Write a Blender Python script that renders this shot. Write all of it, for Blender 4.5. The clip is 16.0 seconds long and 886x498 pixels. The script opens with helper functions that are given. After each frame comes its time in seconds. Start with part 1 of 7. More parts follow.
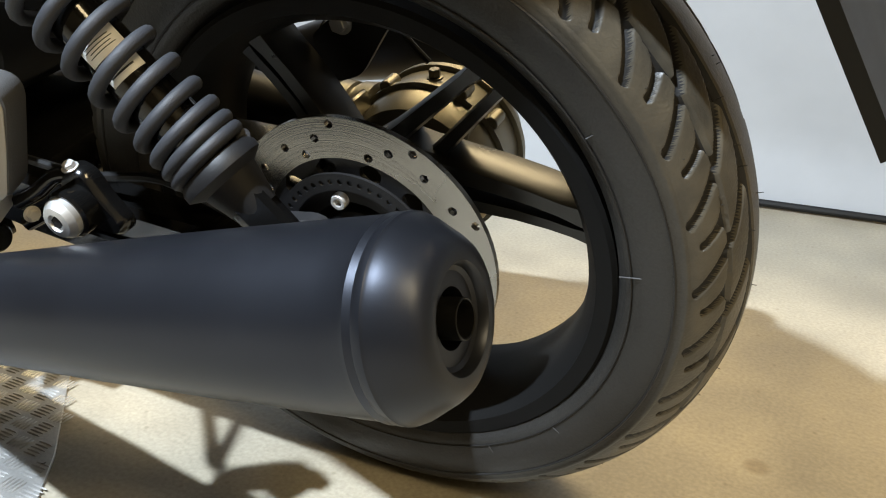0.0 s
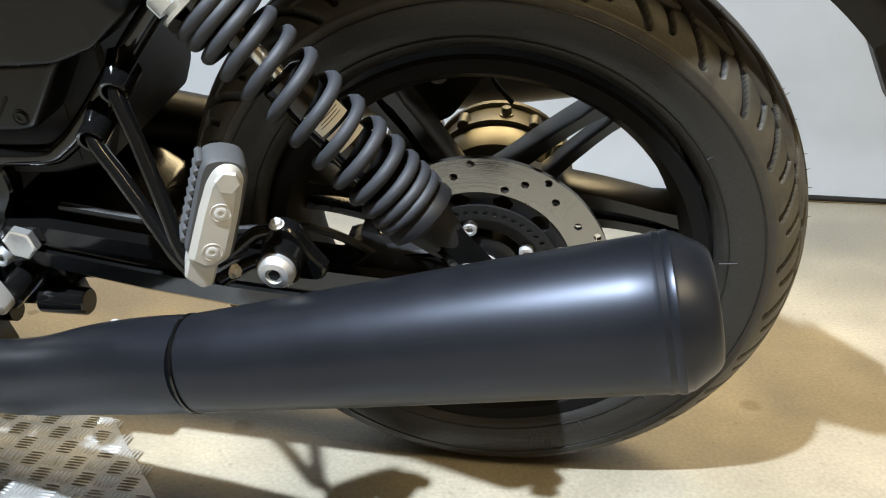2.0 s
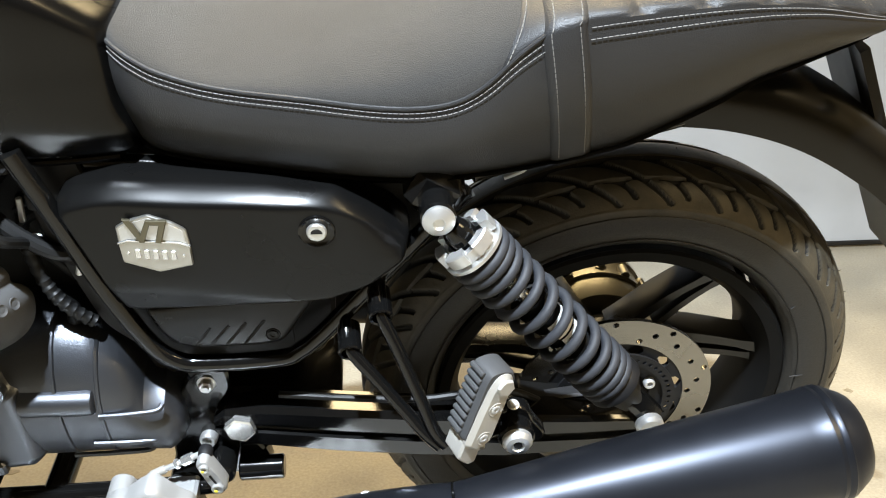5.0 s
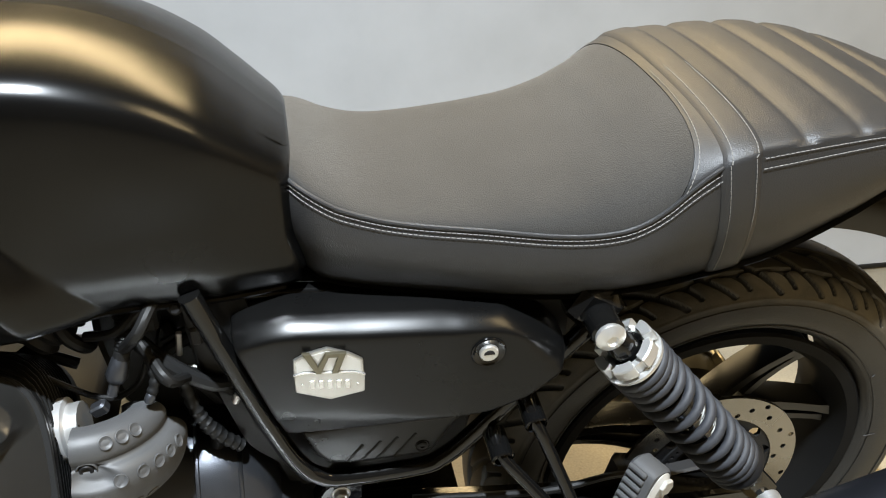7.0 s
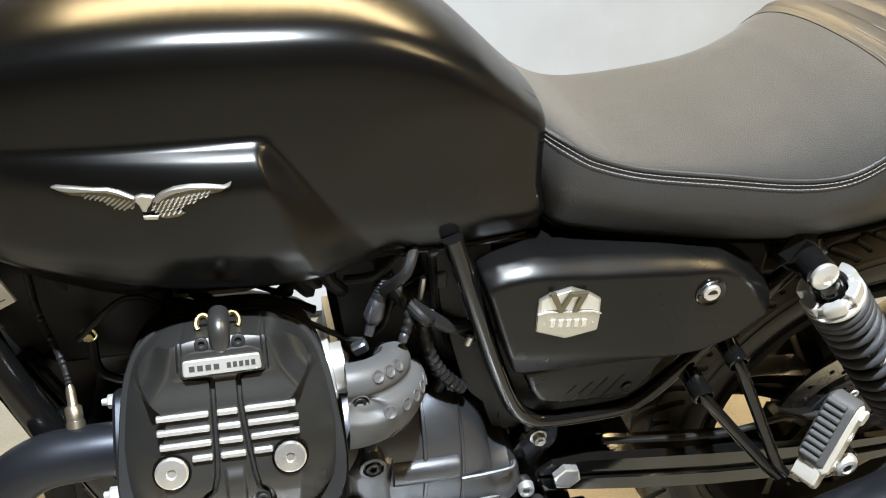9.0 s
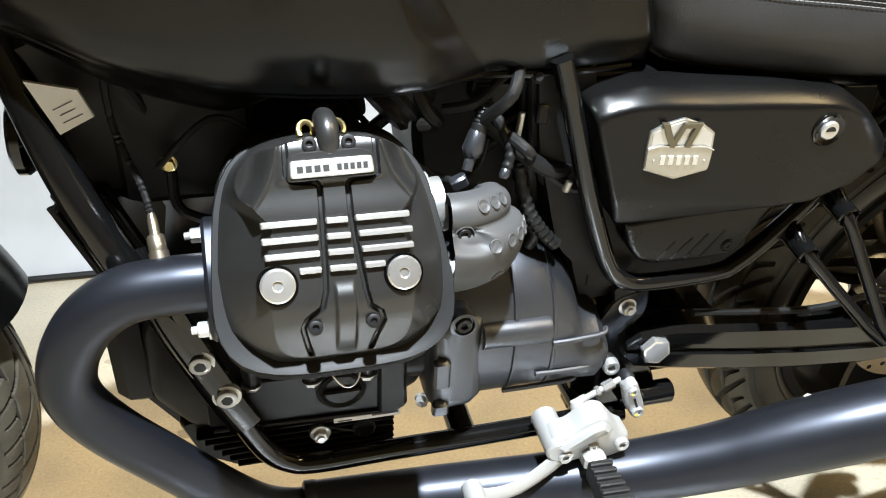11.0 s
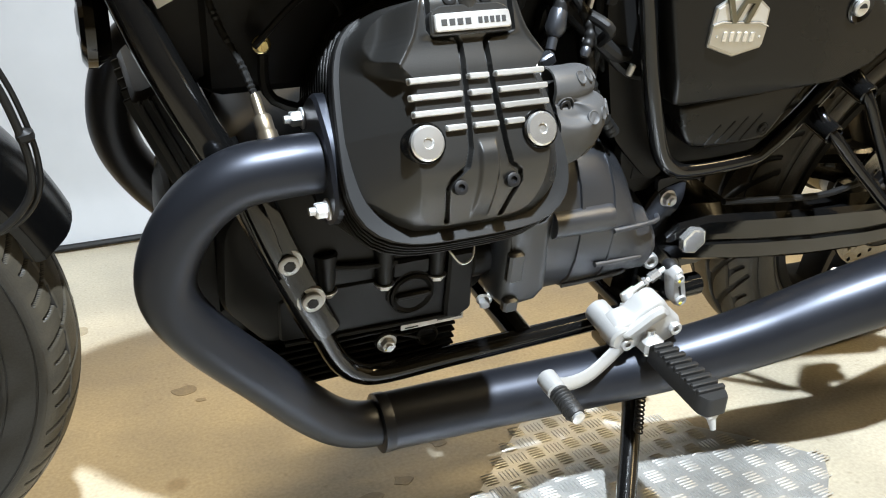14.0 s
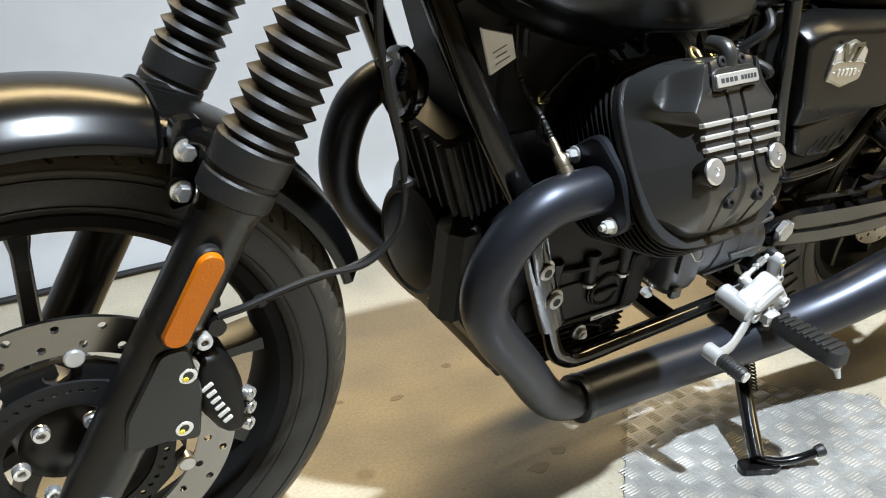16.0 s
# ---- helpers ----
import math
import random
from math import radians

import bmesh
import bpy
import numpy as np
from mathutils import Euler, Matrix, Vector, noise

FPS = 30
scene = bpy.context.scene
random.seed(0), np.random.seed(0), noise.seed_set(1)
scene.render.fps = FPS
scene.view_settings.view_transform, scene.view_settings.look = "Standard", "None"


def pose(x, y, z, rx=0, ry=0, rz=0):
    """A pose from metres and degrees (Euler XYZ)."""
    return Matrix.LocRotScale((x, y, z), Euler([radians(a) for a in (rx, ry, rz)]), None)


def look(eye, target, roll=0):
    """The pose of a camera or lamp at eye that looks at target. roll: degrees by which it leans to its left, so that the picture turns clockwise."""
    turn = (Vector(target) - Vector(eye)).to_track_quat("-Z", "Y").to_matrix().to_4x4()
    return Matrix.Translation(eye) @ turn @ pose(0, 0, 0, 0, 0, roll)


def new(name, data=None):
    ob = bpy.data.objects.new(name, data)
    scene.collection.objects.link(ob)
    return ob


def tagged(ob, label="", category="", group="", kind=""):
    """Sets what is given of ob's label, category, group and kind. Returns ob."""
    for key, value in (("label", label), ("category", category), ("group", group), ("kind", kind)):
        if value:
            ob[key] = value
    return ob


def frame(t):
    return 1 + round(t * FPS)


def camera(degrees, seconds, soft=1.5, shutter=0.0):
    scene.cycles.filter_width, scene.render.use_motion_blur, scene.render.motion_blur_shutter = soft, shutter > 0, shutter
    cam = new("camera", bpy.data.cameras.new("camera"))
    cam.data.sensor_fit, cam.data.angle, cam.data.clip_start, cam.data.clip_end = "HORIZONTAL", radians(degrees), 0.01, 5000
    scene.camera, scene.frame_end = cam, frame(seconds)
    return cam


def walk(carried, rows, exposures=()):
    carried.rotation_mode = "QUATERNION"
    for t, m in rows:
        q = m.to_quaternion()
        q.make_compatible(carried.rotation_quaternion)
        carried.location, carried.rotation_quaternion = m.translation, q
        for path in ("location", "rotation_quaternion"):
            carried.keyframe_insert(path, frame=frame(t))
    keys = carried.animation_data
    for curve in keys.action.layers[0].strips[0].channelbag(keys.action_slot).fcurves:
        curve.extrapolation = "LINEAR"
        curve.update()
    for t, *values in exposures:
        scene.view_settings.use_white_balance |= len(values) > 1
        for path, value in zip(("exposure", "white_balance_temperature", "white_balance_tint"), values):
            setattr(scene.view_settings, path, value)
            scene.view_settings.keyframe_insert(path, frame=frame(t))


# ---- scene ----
cam = camera(55.9, 16.0, soft=1.1)
PATH = [
    (0, (0.381, -0.665, 0.571), (-0.452, 0.996, -0.168), 1.5),
    (0.5, (0.312, -0.75, 0.59), (-0.373, 0.98, -0.144), 1.3),
    (1, (0.237, -0.823, 0.616), (-0.32, 0.956, -0.109), 1.0),
    (1.5, (0.173, -0.852, 0.63), (-0.28, 0.958, -0.091), 0.8),
    (2, (0.113, -0.873, 0.623), (-0.235, 0.96, -0.098), 0.6),
    (2.5, (0.049, -0.916, 0.651), (-0.21, 0.934, -0.064), 0.4),
    (3, (-0.05, -0.964, 0.67), (-0.235, 0.894, -0.047), 0.3),
    (3.5, (-0.131, -1.02, 0.71), (-0.25, 0.844, -0.006), 0.2),
    (4, (-0.195, -1.062, 0.743), (-0.243, 0.807, 0.031), 0.1),
    (4.5, (-0.229, -1.048, 0.8), (-0.21, 0.823, 0.094), -0.2),
    (4.7, (-0.241, -1.035, 0.824), (-0.195, 0.837, 0.122), -0.2),
    (6.8, (-0.454, -1.01, 0.964), (-0.228, 0.862, 0.296), -0.9),
    (7, (-0.508, -0.991, 0.965), (-0.21, 0.87, 0.298), -0.6),
    (7.5, (-0.58, -0.967, 0.956), (-0.258, 0.891, 0.289), -0.7),
    (8, (-0.651, -0.969, 0.946), (-0.302, 0.888, 0.292), -0.6),
    (8.5, (-0.734, -1.0, 0.943), (-0.367, 0.854, 0.287), -0.6),
    (9, (-0.785, -1.014, 0.932), (-0.419, 0.838, 0.271), -0.5),
    (9.5, (-0.836, -1.01, 0.907), (-0.478, 0.841, 0.24), -0.6),
    (10, (-0.869, -1.0, 0.866), (-0.525, 0.853, 0.197), -0.6),
    (10.2, (-0.877, -0.988, 0.85), (-0.52, 0.859, 0.171), -0.5),
    (12.5, (-0.92, -0.984, 0.661), (-0.493, 0.846, -0.024), -1.0),
    (13, (-0.966, -0.992, 0.667), (-0.475, 0.822, -0.018), -1.0),
    (13.5, (-1.018, -0.981, 0.679), (-0.44, 0.805, -0.012), -1.1),
    (14, (-1.109, -0.956, 0.667), (-0.415, 0.789, -0.022), -1.2),
    (14.5, (-1.204, -0.926, 0.676), (-0.395, 0.769, -0.013), -1.3),
    (15, (-1.297, -0.903, 0.686), (-0.39, 0.74, -0.005), -1.4),
    (15.5, (-1.41, -0.929, 0.743), (-0.447, 0.681, 0.05), -1.5),
    (16, (-1.538, -0.927, 0.75), (-0.566, 0.676, 0.055), -1.7),
]
walk(cam, [(t, look(eye, target, roll)) for t, eye, target, roll in PATH],
     [(0.0, 0.12, 6300, 10), (3.5, 0.12, 6290, 10), (4.5, 0.27, 6350, 10), (5.8, 0.04, 6580, 10), (7.0, -0.06, 6700, 10), (8.5, 0.12, 6780, 10), (10.0, 0.66, 6780, 10), (12.5, 0.42, 6530, 10), (14.5, 0.32, 6550, 10), (16.0, 0.16, 6460, 10)])

# ---- world and lights ----
world = bpy.data.worlds.new("world")
scene.world = world
world.use_nodes = True
world.node_tree.nodes["Background"].inputs[0].default_value = (1.0, 0.72, 0.40, 1)
world.node_tree.nodes["Background"].inputs[1].default_value = 0.12


def area_lamp(name, eye, target, w, h, watts, colour):
    data = bpy.data.lights.new(name, "AREA")
    data.shape, data.size, data.size_y, data.energy, data.color = "RECTANGLE", w, h, watts, colour
    ob = new(name, data)
    ob.matrix_world = look(eye, target)
    return ob


KEY = area_lamp("led_panel", (-0.66, -1.84, 3.6), (-0.5, -0.1, 0.3), 0.10, 0.09, 118, (0.80, 0.90, 1.0))
KEY.data.spread = radians(100)
HALL_A = area_lamp("hall_lamp", (-0.35, 1.95, 3.7), (-0.35, 1.2, 0), 3.6, 0.6, 182, (1.0, 0.77, 0.42))
HALL_B = area_lamp("hall_lamp", (2.3, -1.7, 3.7), (1.9, -1.5, 0), 0.7, 2.4, 110, (1.0, 0.77, 0.42))


# ---- materials ----
def material(name, colour, rough=0.5, metal=0.0, bump=0.0, scale=60.0, vary=0.15, grain=0.0, coat=0.0,
             sheen=0.0, rough_vary=0.08, emit=None, stretch=(1, 1, 1), bump2=0.0, spec=0.5):
    m = bpy.data.materials.new(name)
    m.use_nodes = True
    nt = m.node_tree
    n, l = nt.nodes, nt.links
    p = n["Principled BSDF"]
    p.inputs["Metallic"].default_value = metal
    p.inputs["Coat Weight"].default_value = coat
    p.inputs["Sheen Weight"].default_value = sheen
    p.inputs["Specular IOR Level"].default_value = spec
    tc = n.new("ShaderNodeTexCoord")
    mp = n.new("ShaderNodeMapping")
    mp.inputs["Scale"].default_value = stretch
    l.new(tc.outputs["Object"], mp.inputs["Vector"])
    big = n.new("ShaderNodeTexNoise")
    big.inputs["Scale"].default_value, big.inputs["Detail"].default_value = 7.0, 5.0
    fine = n.new("ShaderNodeTexNoise")
    fine.inputs["Scale"].default_value, fine.inputs["Detail"].default_value = scale, 3.0
    l.new(mp.outputs[0], big.inputs["Vector"])
    l.new(mp.outputs[0], fine.inputs["Vector"])
    ramp = n.new("ShaderNodeMapRange")
    ramp.inputs["From Min"].default_value, ramp.inputs["From Max"].default_value = 0.3, 0.7
    ramp.inputs["To Min"].default_value, ramp.inputs["To Max"].default_value = 1 - vary, 1 + vary
    l.new(big.outputs["Fac"], ramp.inputs["Value"])
    grn = n.new("ShaderNodeMapRange")
    grn.inputs["From Min"].default_value, grn.inputs["From Max"].default_value = 0.3, 0.7
    grn.inputs["To Min"].default_value, grn.inputs["To Max"].default_value = 1 - grain, 1 + grain
    l.new(fine.outputs["Fac"], grn.inputs["Value"])
    mul = n.new("ShaderNodeMath")
    mul.operation = "MULTIPLY"
    l.new(ramp.outputs[0], mul.inputs[0])
    l.new(grn.outputs[0], mul.inputs[1])
    mix = n.new("ShaderNodeVectorMath")
    mix.operation = "SCALE"
    mix.inputs[0].default_value = colour
    l.new(mul.outputs[0], mix.inputs["Scale"])
    l.new(mix.outputs[0], p.inputs["Base Color"])
    rr = n.new("ShaderNodeMapRange")
    rr.inputs["From Min"].default_value, rr.inputs["From Max"].default_value = 0.3, 0.7
    rr.inputs["To Min"].default_value, rr.inputs["To Max"].default_value = max(0.02, rough - rough_vary), min(1, rough + rough_vary)
    l.new(big.outputs["Fac"], rr.inputs["Value"])
    l.new(rr.outputs[0], p.inputs["Roughness"])
    if bump or bump2:
        b = n.new("ShaderNodeBump")
        b.inputs["Strength"].default_value, b.inputs["Distance"].default_value = bump, 0.002
        l.new(fine.outputs["Fac"], b.inputs["Height"])
        if bump2:
            b2 = n.new("ShaderNodeBump")
            b2.inputs["Strength"].default_value, b2.inputs["Distance"].default_value = bump2, 0.01
            l.new(big.outputs["Fac"], b2.inputs["Height"])
            l.new(b.outputs[0], b2.inputs["Normal"])
            l.new(b2.outputs[0], p.inputs["Normal"])
        else:
            l.new(b.outputs[0], p.inputs["Normal"])
    if emit:
        p.inputs["Emission Color"].default_value, p.inputs["Emission Strength"].default_value = (*emit[:3], 1), emit[3]
    return m


PEGGREY = material("worn_peg_aluminium", (0.46, 0.445, 0.41), 0.45, metal=0.4, bump=0.10, scale=400)
SATIN = material("satin_black_paint", (0.0022, 0.0022, 0.0022), 0.245, bump=0.02, scale=900, rough_vary=0.03, vary=0.1, spec=0.32)
COVERBLACK = material("satin_black_cover", (0.018, 0.018, 0.0175), 0.32, bump=0.05, scale=900, rough_vary=0.05, spec=0.72)
SIDEBLACK = material("satin_black_panel", (0.0035, 0.0035, 0.0035), 0.29, bump=0.02, scale=900, rough_vary=0.03, spec=0.28)
GLOSS = material("gloss_black_paint", (0.004, 0.004, 0.004), 0.11, bump=0.03, scale=300, rough_vary=0.05)
PLASTIC = material("black_plastic", (0.009, 0.009, 0.009), 0.48, bump=0.10, scale=1400, spec=0.22)
MATT = material("matt_black_metal", (0.009, 0.009, 0.010), 0.55, bump=0.08, scale=700, spec=0.35)
CERAMIC = material("blue_black_exhaust_coating", (0.031, 0.034, 0.043), 0.37, metal=0.75, bump=0.03, scale=1200, rough_vary=0.04)
CAST = material("dark_grey_casting", (0.098, 0.104, 0.118), 0.35, metal=0.86, bump=0.16, scale=1100)
CASTBLACK = material("black_casting", (0.006, 0.006, 0.006), 0.42, metal=0.0, bump=0.12, scale=900, spec=0.2)
GREY = material("grey_plastic", (0.066, 0.067, 0.069), 0.50, bump=0.15, scale=1100)
ALU = material("satin_aluminium", (0.66, 0.66, 0.65), 0.38, metal=0.8, bump=0.06, scale=500)
CASTALU = material("cast_aluminium", (0.43, 0.43, 0.425), 0.40, metal=0.45, bump=0.15, scale=700)
CHROME = material("bright_steel", (0.76, 0.76, 0.75), 0.24, metal=0.85, bump=0.03, scale=300)
STEEL = material("zinc_steel", (0.62, 0.62, 0.62), 0.34, metal=0.6, bump=0.06, scale=400)


def disc_material():
    """Steel brushed in rings round the axle."""
    m = material("brushed_brake_steel", (0.27, 0.258, 0.235), 0.26, metal=1.0, vary=0.12, rough_vary=0.05)
    n, l = m.node_tree.nodes, m.node_tree.links
    tc, sep, flat, far, ring = (n.new(k) for k in ("ShaderNodeTexCoord", "ShaderNodeSeparateXYZ", "ShaderNodeCombineXYZ", "ShaderNodeVectorMath", "ShaderNodeTexNoise"))
    l.new(tc.outputs["Object"], sep.inputs[0])
    l.new(sep.outputs["X"], flat.inputs["X"])
    l.new(sep.outputs["Z"], flat.inputs["Y"])
    far.operation = "LENGTH"
    l.new(flat.outputs[0], far.inputs[0])
    ring.noise_dimensions = "1D"
    ring.inputs["Scale"].default_value, ring.inputs["Detail"].default_value = 900.0, 2.0
    l.new(far.outputs["Value"], ring.inputs["W"])
    bump = n.new("ShaderNodeBump")
    bump.inputs["Strength"].default_value, bump.inputs["Distance"].default_value = 0.25, 0.0006
    l.new(ring.outputs["Fac"], bump.inputs["Height"])
    l.new(bump.outputs[0], n["Principled BSDF"].inputs["Normal"])
    return m


DISC = disc_material()
GOLDCAST = material("dark_satin_casting", (0.19, 0.175, 0.135), 0.36, metal=0.8, bump=0.12, scale=800)
RIM = material("black_wheel_paint", (0.007, 0.007, 0.007), 0.30, bump=0.04, spec=0.50, scale=700)
BARREL = material("matt_black_rim", (0.008, 0.008, 0.008), 0.60, bump=0.08, scale=700, spec=0.08)
RUBBER = material("tyre_rubber", (0.0185, 0.0172, 0.0152), 0.44, bump=0.22, scale=420, vary=0.3, grain=0.2, spec=0.42)
def tyre_material():
    """Black flanks; the tread is tinted a patchy brown."""
    m = material("tyre_rubber", (0.021, 0.0200, 0.0185), 0.44, bump=0.22, scale=420, vary=0.3, grain=0.2, spec=0.42)
    n, l = m.node_tree.nodes, m.node_tree.links
    p = n["Principled BSDF"]
    old = p.inputs["Base Color"].links[0].from_socket
    tc, sep = n.new("ShaderNodeTexCoord"), n.new("ShaderNodeSeparateXYZ")
    l.new(tc.outputs["Object"], sep.inputs[0])
    flat = n.new("ShaderNodeCombineXYZ")
    l.new(sep.outputs["X"], flat.inputs["X"])
    l.new(sep.outputs["Z"], flat.inputs["Y"])
    far = n.new("ShaderNodeVectorMath")
    far.operation = "LENGTH"
    l.new(flat.outputs[0], far.inputs[0])
    edge = n.new("ShaderNodeMapRange")
    edge.interpolation_type = "SMOOTHSTEP"
    edge.inputs["From Min"].default_value, edge.inputs["From Max"].default_value = 0.276, 0.299
    l.new(far.outputs["Value"], edge.inputs["Value"])
    spots = n.new("ShaderNodeTexNoise")
    spots.inputs["Scale"].default_value, spots.inputs["Detail"].default_value = 38.0, 6.0
    l.new(tc.outputs["Object"], spots.inputs["Vector"])
    patchy = n.new("ShaderNodeMapRange")
    patchy.inputs["From Min"].default_value, patchy.inputs["From Max"].default_value = 0.3, 0.65
    patchy.inputs["To Min"].default_value, patchy.inputs["To Max"].default_value = 0.40, 1.0
    l.new(spots.outputs["Fac"], patchy.inputs["Value"])
    amount = n.new("ShaderNodeMath")
    amount.operation = "MULTIPLY"
    l.new(edge.outputs[0], amount.inputs[0])
    l.new(patchy.outputs[0], amount.inputs[1])
    mix = n.new("ShaderNodeMix")
    mix.data_type = "RGBA"
    mix.inputs["B"].default_value = (0.080, 0.069, 0.049, 1)
    l.new(amount.outputs[0], mix.inputs["Factor"])
    l.new(old, mix.inputs["A"])
    l.new(mix.outputs["Result"], p.inputs["Base Color"])
    return m


TYRE = tyre_material()
# darker rubber: paints shade into the tread grooves; sidewall ridges use it too
DARKRUBBER = material("dark_rubber", (0.014, 0.0135, 0.013), 0.48, bump=0.15, scale=500, spec=0.35)
SOFTRUBBER = material("grip_rubber", (0.011, 0.011, 0.011), 0.52, bump=0.2, scale=600)
GREYRUBBER = material("grey_peg_rubber", (0.05, 0.051, 0.053), 0.60, bump=0.2, scale=600)
VINYL = material("black_vinyl", (0.026, 0.026, 0.027), 0.44, bump=0.30, scale=700, bump2=0.05)
SUEDE = material("black_suede", (0.0255, 0.0235, 0.021), 0.90, bump=0.5, scale=900, grain=0.35, sheen=0.25, vary=0.48)
THREAD = material("grey_thread", (0.24, 0.232, 0.22), 0.8)
SPRING = material("grey_spring_coating", (0.026, 0.028, 0.034), 0.60, bump=0.2, scale=900)
CABLE = material("black_cable", (0.009, 0.009, 0.009), 0.46, bump=0.1, scale=800, spec=0.28)
LABEL = material("white_sticker", (0.72, 0.71, 0.68), 0.4)
DARKPRINT = material("dark_print", (0.03, 0.03, 0.03), 0.5)
YELLOW = material("yellow_paint_mark", (0.75, 0.62, 0.05), 0.5)
GOLDNUT = material("brass_zinc_nut", (0.62, 0.50, 0.24), 0.3, metal=1.0)
SENSOR = material("gold_tinted_steel", (0.36, 0.31, 0.235), 0.30, metal=0.9)
AMBER = material("amber_reflector", (0.56, 0.15, 0.004), 0.30, bump=0.35, scale=500, spec=0.25)
# near-black that paints in the shade of slots and openings
VOID = material("recess_black", (0.006, 0.006, 0.006), 0.8)
CLOTH = material("white_backdrop_cloth", (0.395, 0.409, 0.426), 0.85, bump=0.12, scale=900, vary=0.05, bump2=0.25)
# unseen enclosure, kept dark so the black paint reflects little
HALLWALL = material("dark_enclosure", (0.13, 0.12, 0.105), 0.8, bump=0.2, scale=80)
# unseen east wall, pale to act as a reflector for the tank
EASTWALL = material("pale_reflector_wall", (0.50, 0.47, 0.41), 0.8, bump=0.2, scale=80)
EDGE = material("black_flange", (0.016, 0.016, 0.016), 0.37, bump=0.012, scale=500, spec=0.21)
# olive tone puts the floor's reflection into the metal's colour
WEDGE = material("olive_toned_metal", (0.16, 0.145, 0.10), 0.35, metal=0.8)
ENAMEL = material("pewter_enamel", (0.50, 0.49, 0.46), 0.32, metal=0.9)


def floor_material():
    m = material("concrete_floor", (0.350, 0.318, 0.252), 0.42, bump=0.12, scale=190, vary=0.14, grain=0.13, rough_vary=0.12, bump2=0.08)
    n, l = m.node_tree.nodes, m.node_tree.links
    p = n["Principled BSDF"]
    old = p.inputs["Base Color"].links[0].from_socket
    tc = n.new("ShaderNodeTexCoord")
    vor = n.new("ShaderNodeTexVoronoi")
    vor.inputs["Scale"].default_value, vor.inputs["Randomness"].default_value = 5.5, 1.0
    l.new(tc.outputs["Object"], vor.inputs["Vector"])
    r = n.new("ShaderNodeValToRGB")
    r.color_ramp.elements[0].position, r.color_ramp.elements[0].color = 0.055, (0.55, 0.47, 0.36, 1)
    r.color_ramp.elements[1].position, r.color_ramp.elements[1].color = 0.10, (1, 1, 1, 1)
    l.new(vor.outputs["Distance"], r.inputs["Fac"])
    mx = n.new("ShaderNodeMix")
    mx.data_type, mx.blend_type = "RGBA", "MULTIPLY"
    mx.inputs["Factor"].default_value = 0.55
    l.new(old, mx.inputs["A"])
    l.new(r.outputs["Color"], mx.inputs["B"])
    patch = n.new("ShaderNodeTexNoise")
    patch.inputs["Scale"].default_value, patch.inputs["Detail"].default_value = 1.7, 6.0
    l.new(tc.outputs["Object"], patch.inputs["Vector"])
    r2 = n.new("ShaderNodeValToRGB")
    r2.color_ramp.elements[0].position, r2.color_ramp.elements[0].color = 0.38, (0.82, 0.80, 0.76, 1)
    r2.color_ramp.elements[1].position, r2.color_ramp.elements[1].color = 0.62, (1.06, 1.04, 1.0, 1)
    l.new(patch.outputs["Fac"], r2.inputs["Fac"])
    mx2 = n.new("ShaderNodeMix")
    mx2.data_type, mx2.blend_type = "RGBA", "MULTIPLY"
    mx2.inputs["Factor"].default_value = 1.0
    l.new(mx.outputs["Result"], mx2.inputs["A"])
    l.new(r2.outputs["Color"], mx2.inputs["B"])
    pit = n.new("ShaderNodeTexVoronoi")
    pit.inputs["Scale"].default_value, pit.inputs["Randomness"].default_value = 34.0, 1.0
    l.new(tc.outputs["Object"], pit.inputs["Vector"])
    r3 = n.new("ShaderNodeValToRGB")
    r3.color_ramp.elements[0].position, r3.color_ramp.elements[0].color = 0.05, (0.50, 0.45, 0.38, 1)
    r3.color_ramp.elements[1].position, r3.color_ramp.elements[1].color = 0.13, (1, 1, 1, 1)
    l.new(pit.outputs["Distance"], r3.inputs["Fac"])
    mx3 = n.new("ShaderNodeMix")
    mx3.data_type, mx3.blend_type = "RGBA", "MULTIPLY"
    mx3.inputs["Factor"].default_value = 0.4
    l.new(mx2.outputs["Result"], mx3.inputs["A"])
    l.new(r3.outputs["Color"], mx3.inputs["B"])
    l.new(mx3.outputs["Result"], p.inputs["Base Color"])
    return m


FLOOR = floor_material()
STAIN = material("oil_stained_concrete", (0.225, 0.190, 0.128), 0.38, bump=0.12, scale=160, vary=0.25, grain=0.15)
PLATE = material("aluminium_tread_plate", (0.50, 0.495, 0.475), 0.38, metal=0.70, bump=0.08, scale=300, vary=0.2, grain=0.08, rough_vary=0.12)


# ---- mesh helpers ----
def mesh_of(name, verts, faces, smooth=35):
    me = bpy.data.meshes.new(name)
    me.from_pydata([tuple(v) for v in verts], [], faces)
    me.update()
    bm = bmesh.new()
    bm.from_mesh(me)
    bmesh.ops.remove_doubles(bm, verts=bm.verts, dist=1e-5)
    bmesh.ops.recalc_face_normals(bm, faces=bm.faces)
    bm.to_mesh(me)
    bm.free()
    shade(me, smooth)
    return me


def shade(me, smooth=35):
    me.polygons.foreach_set("use_smooth", [True] * len(me.polygons))
    me.set_sharp_from_angle(angle=radians(smooth))


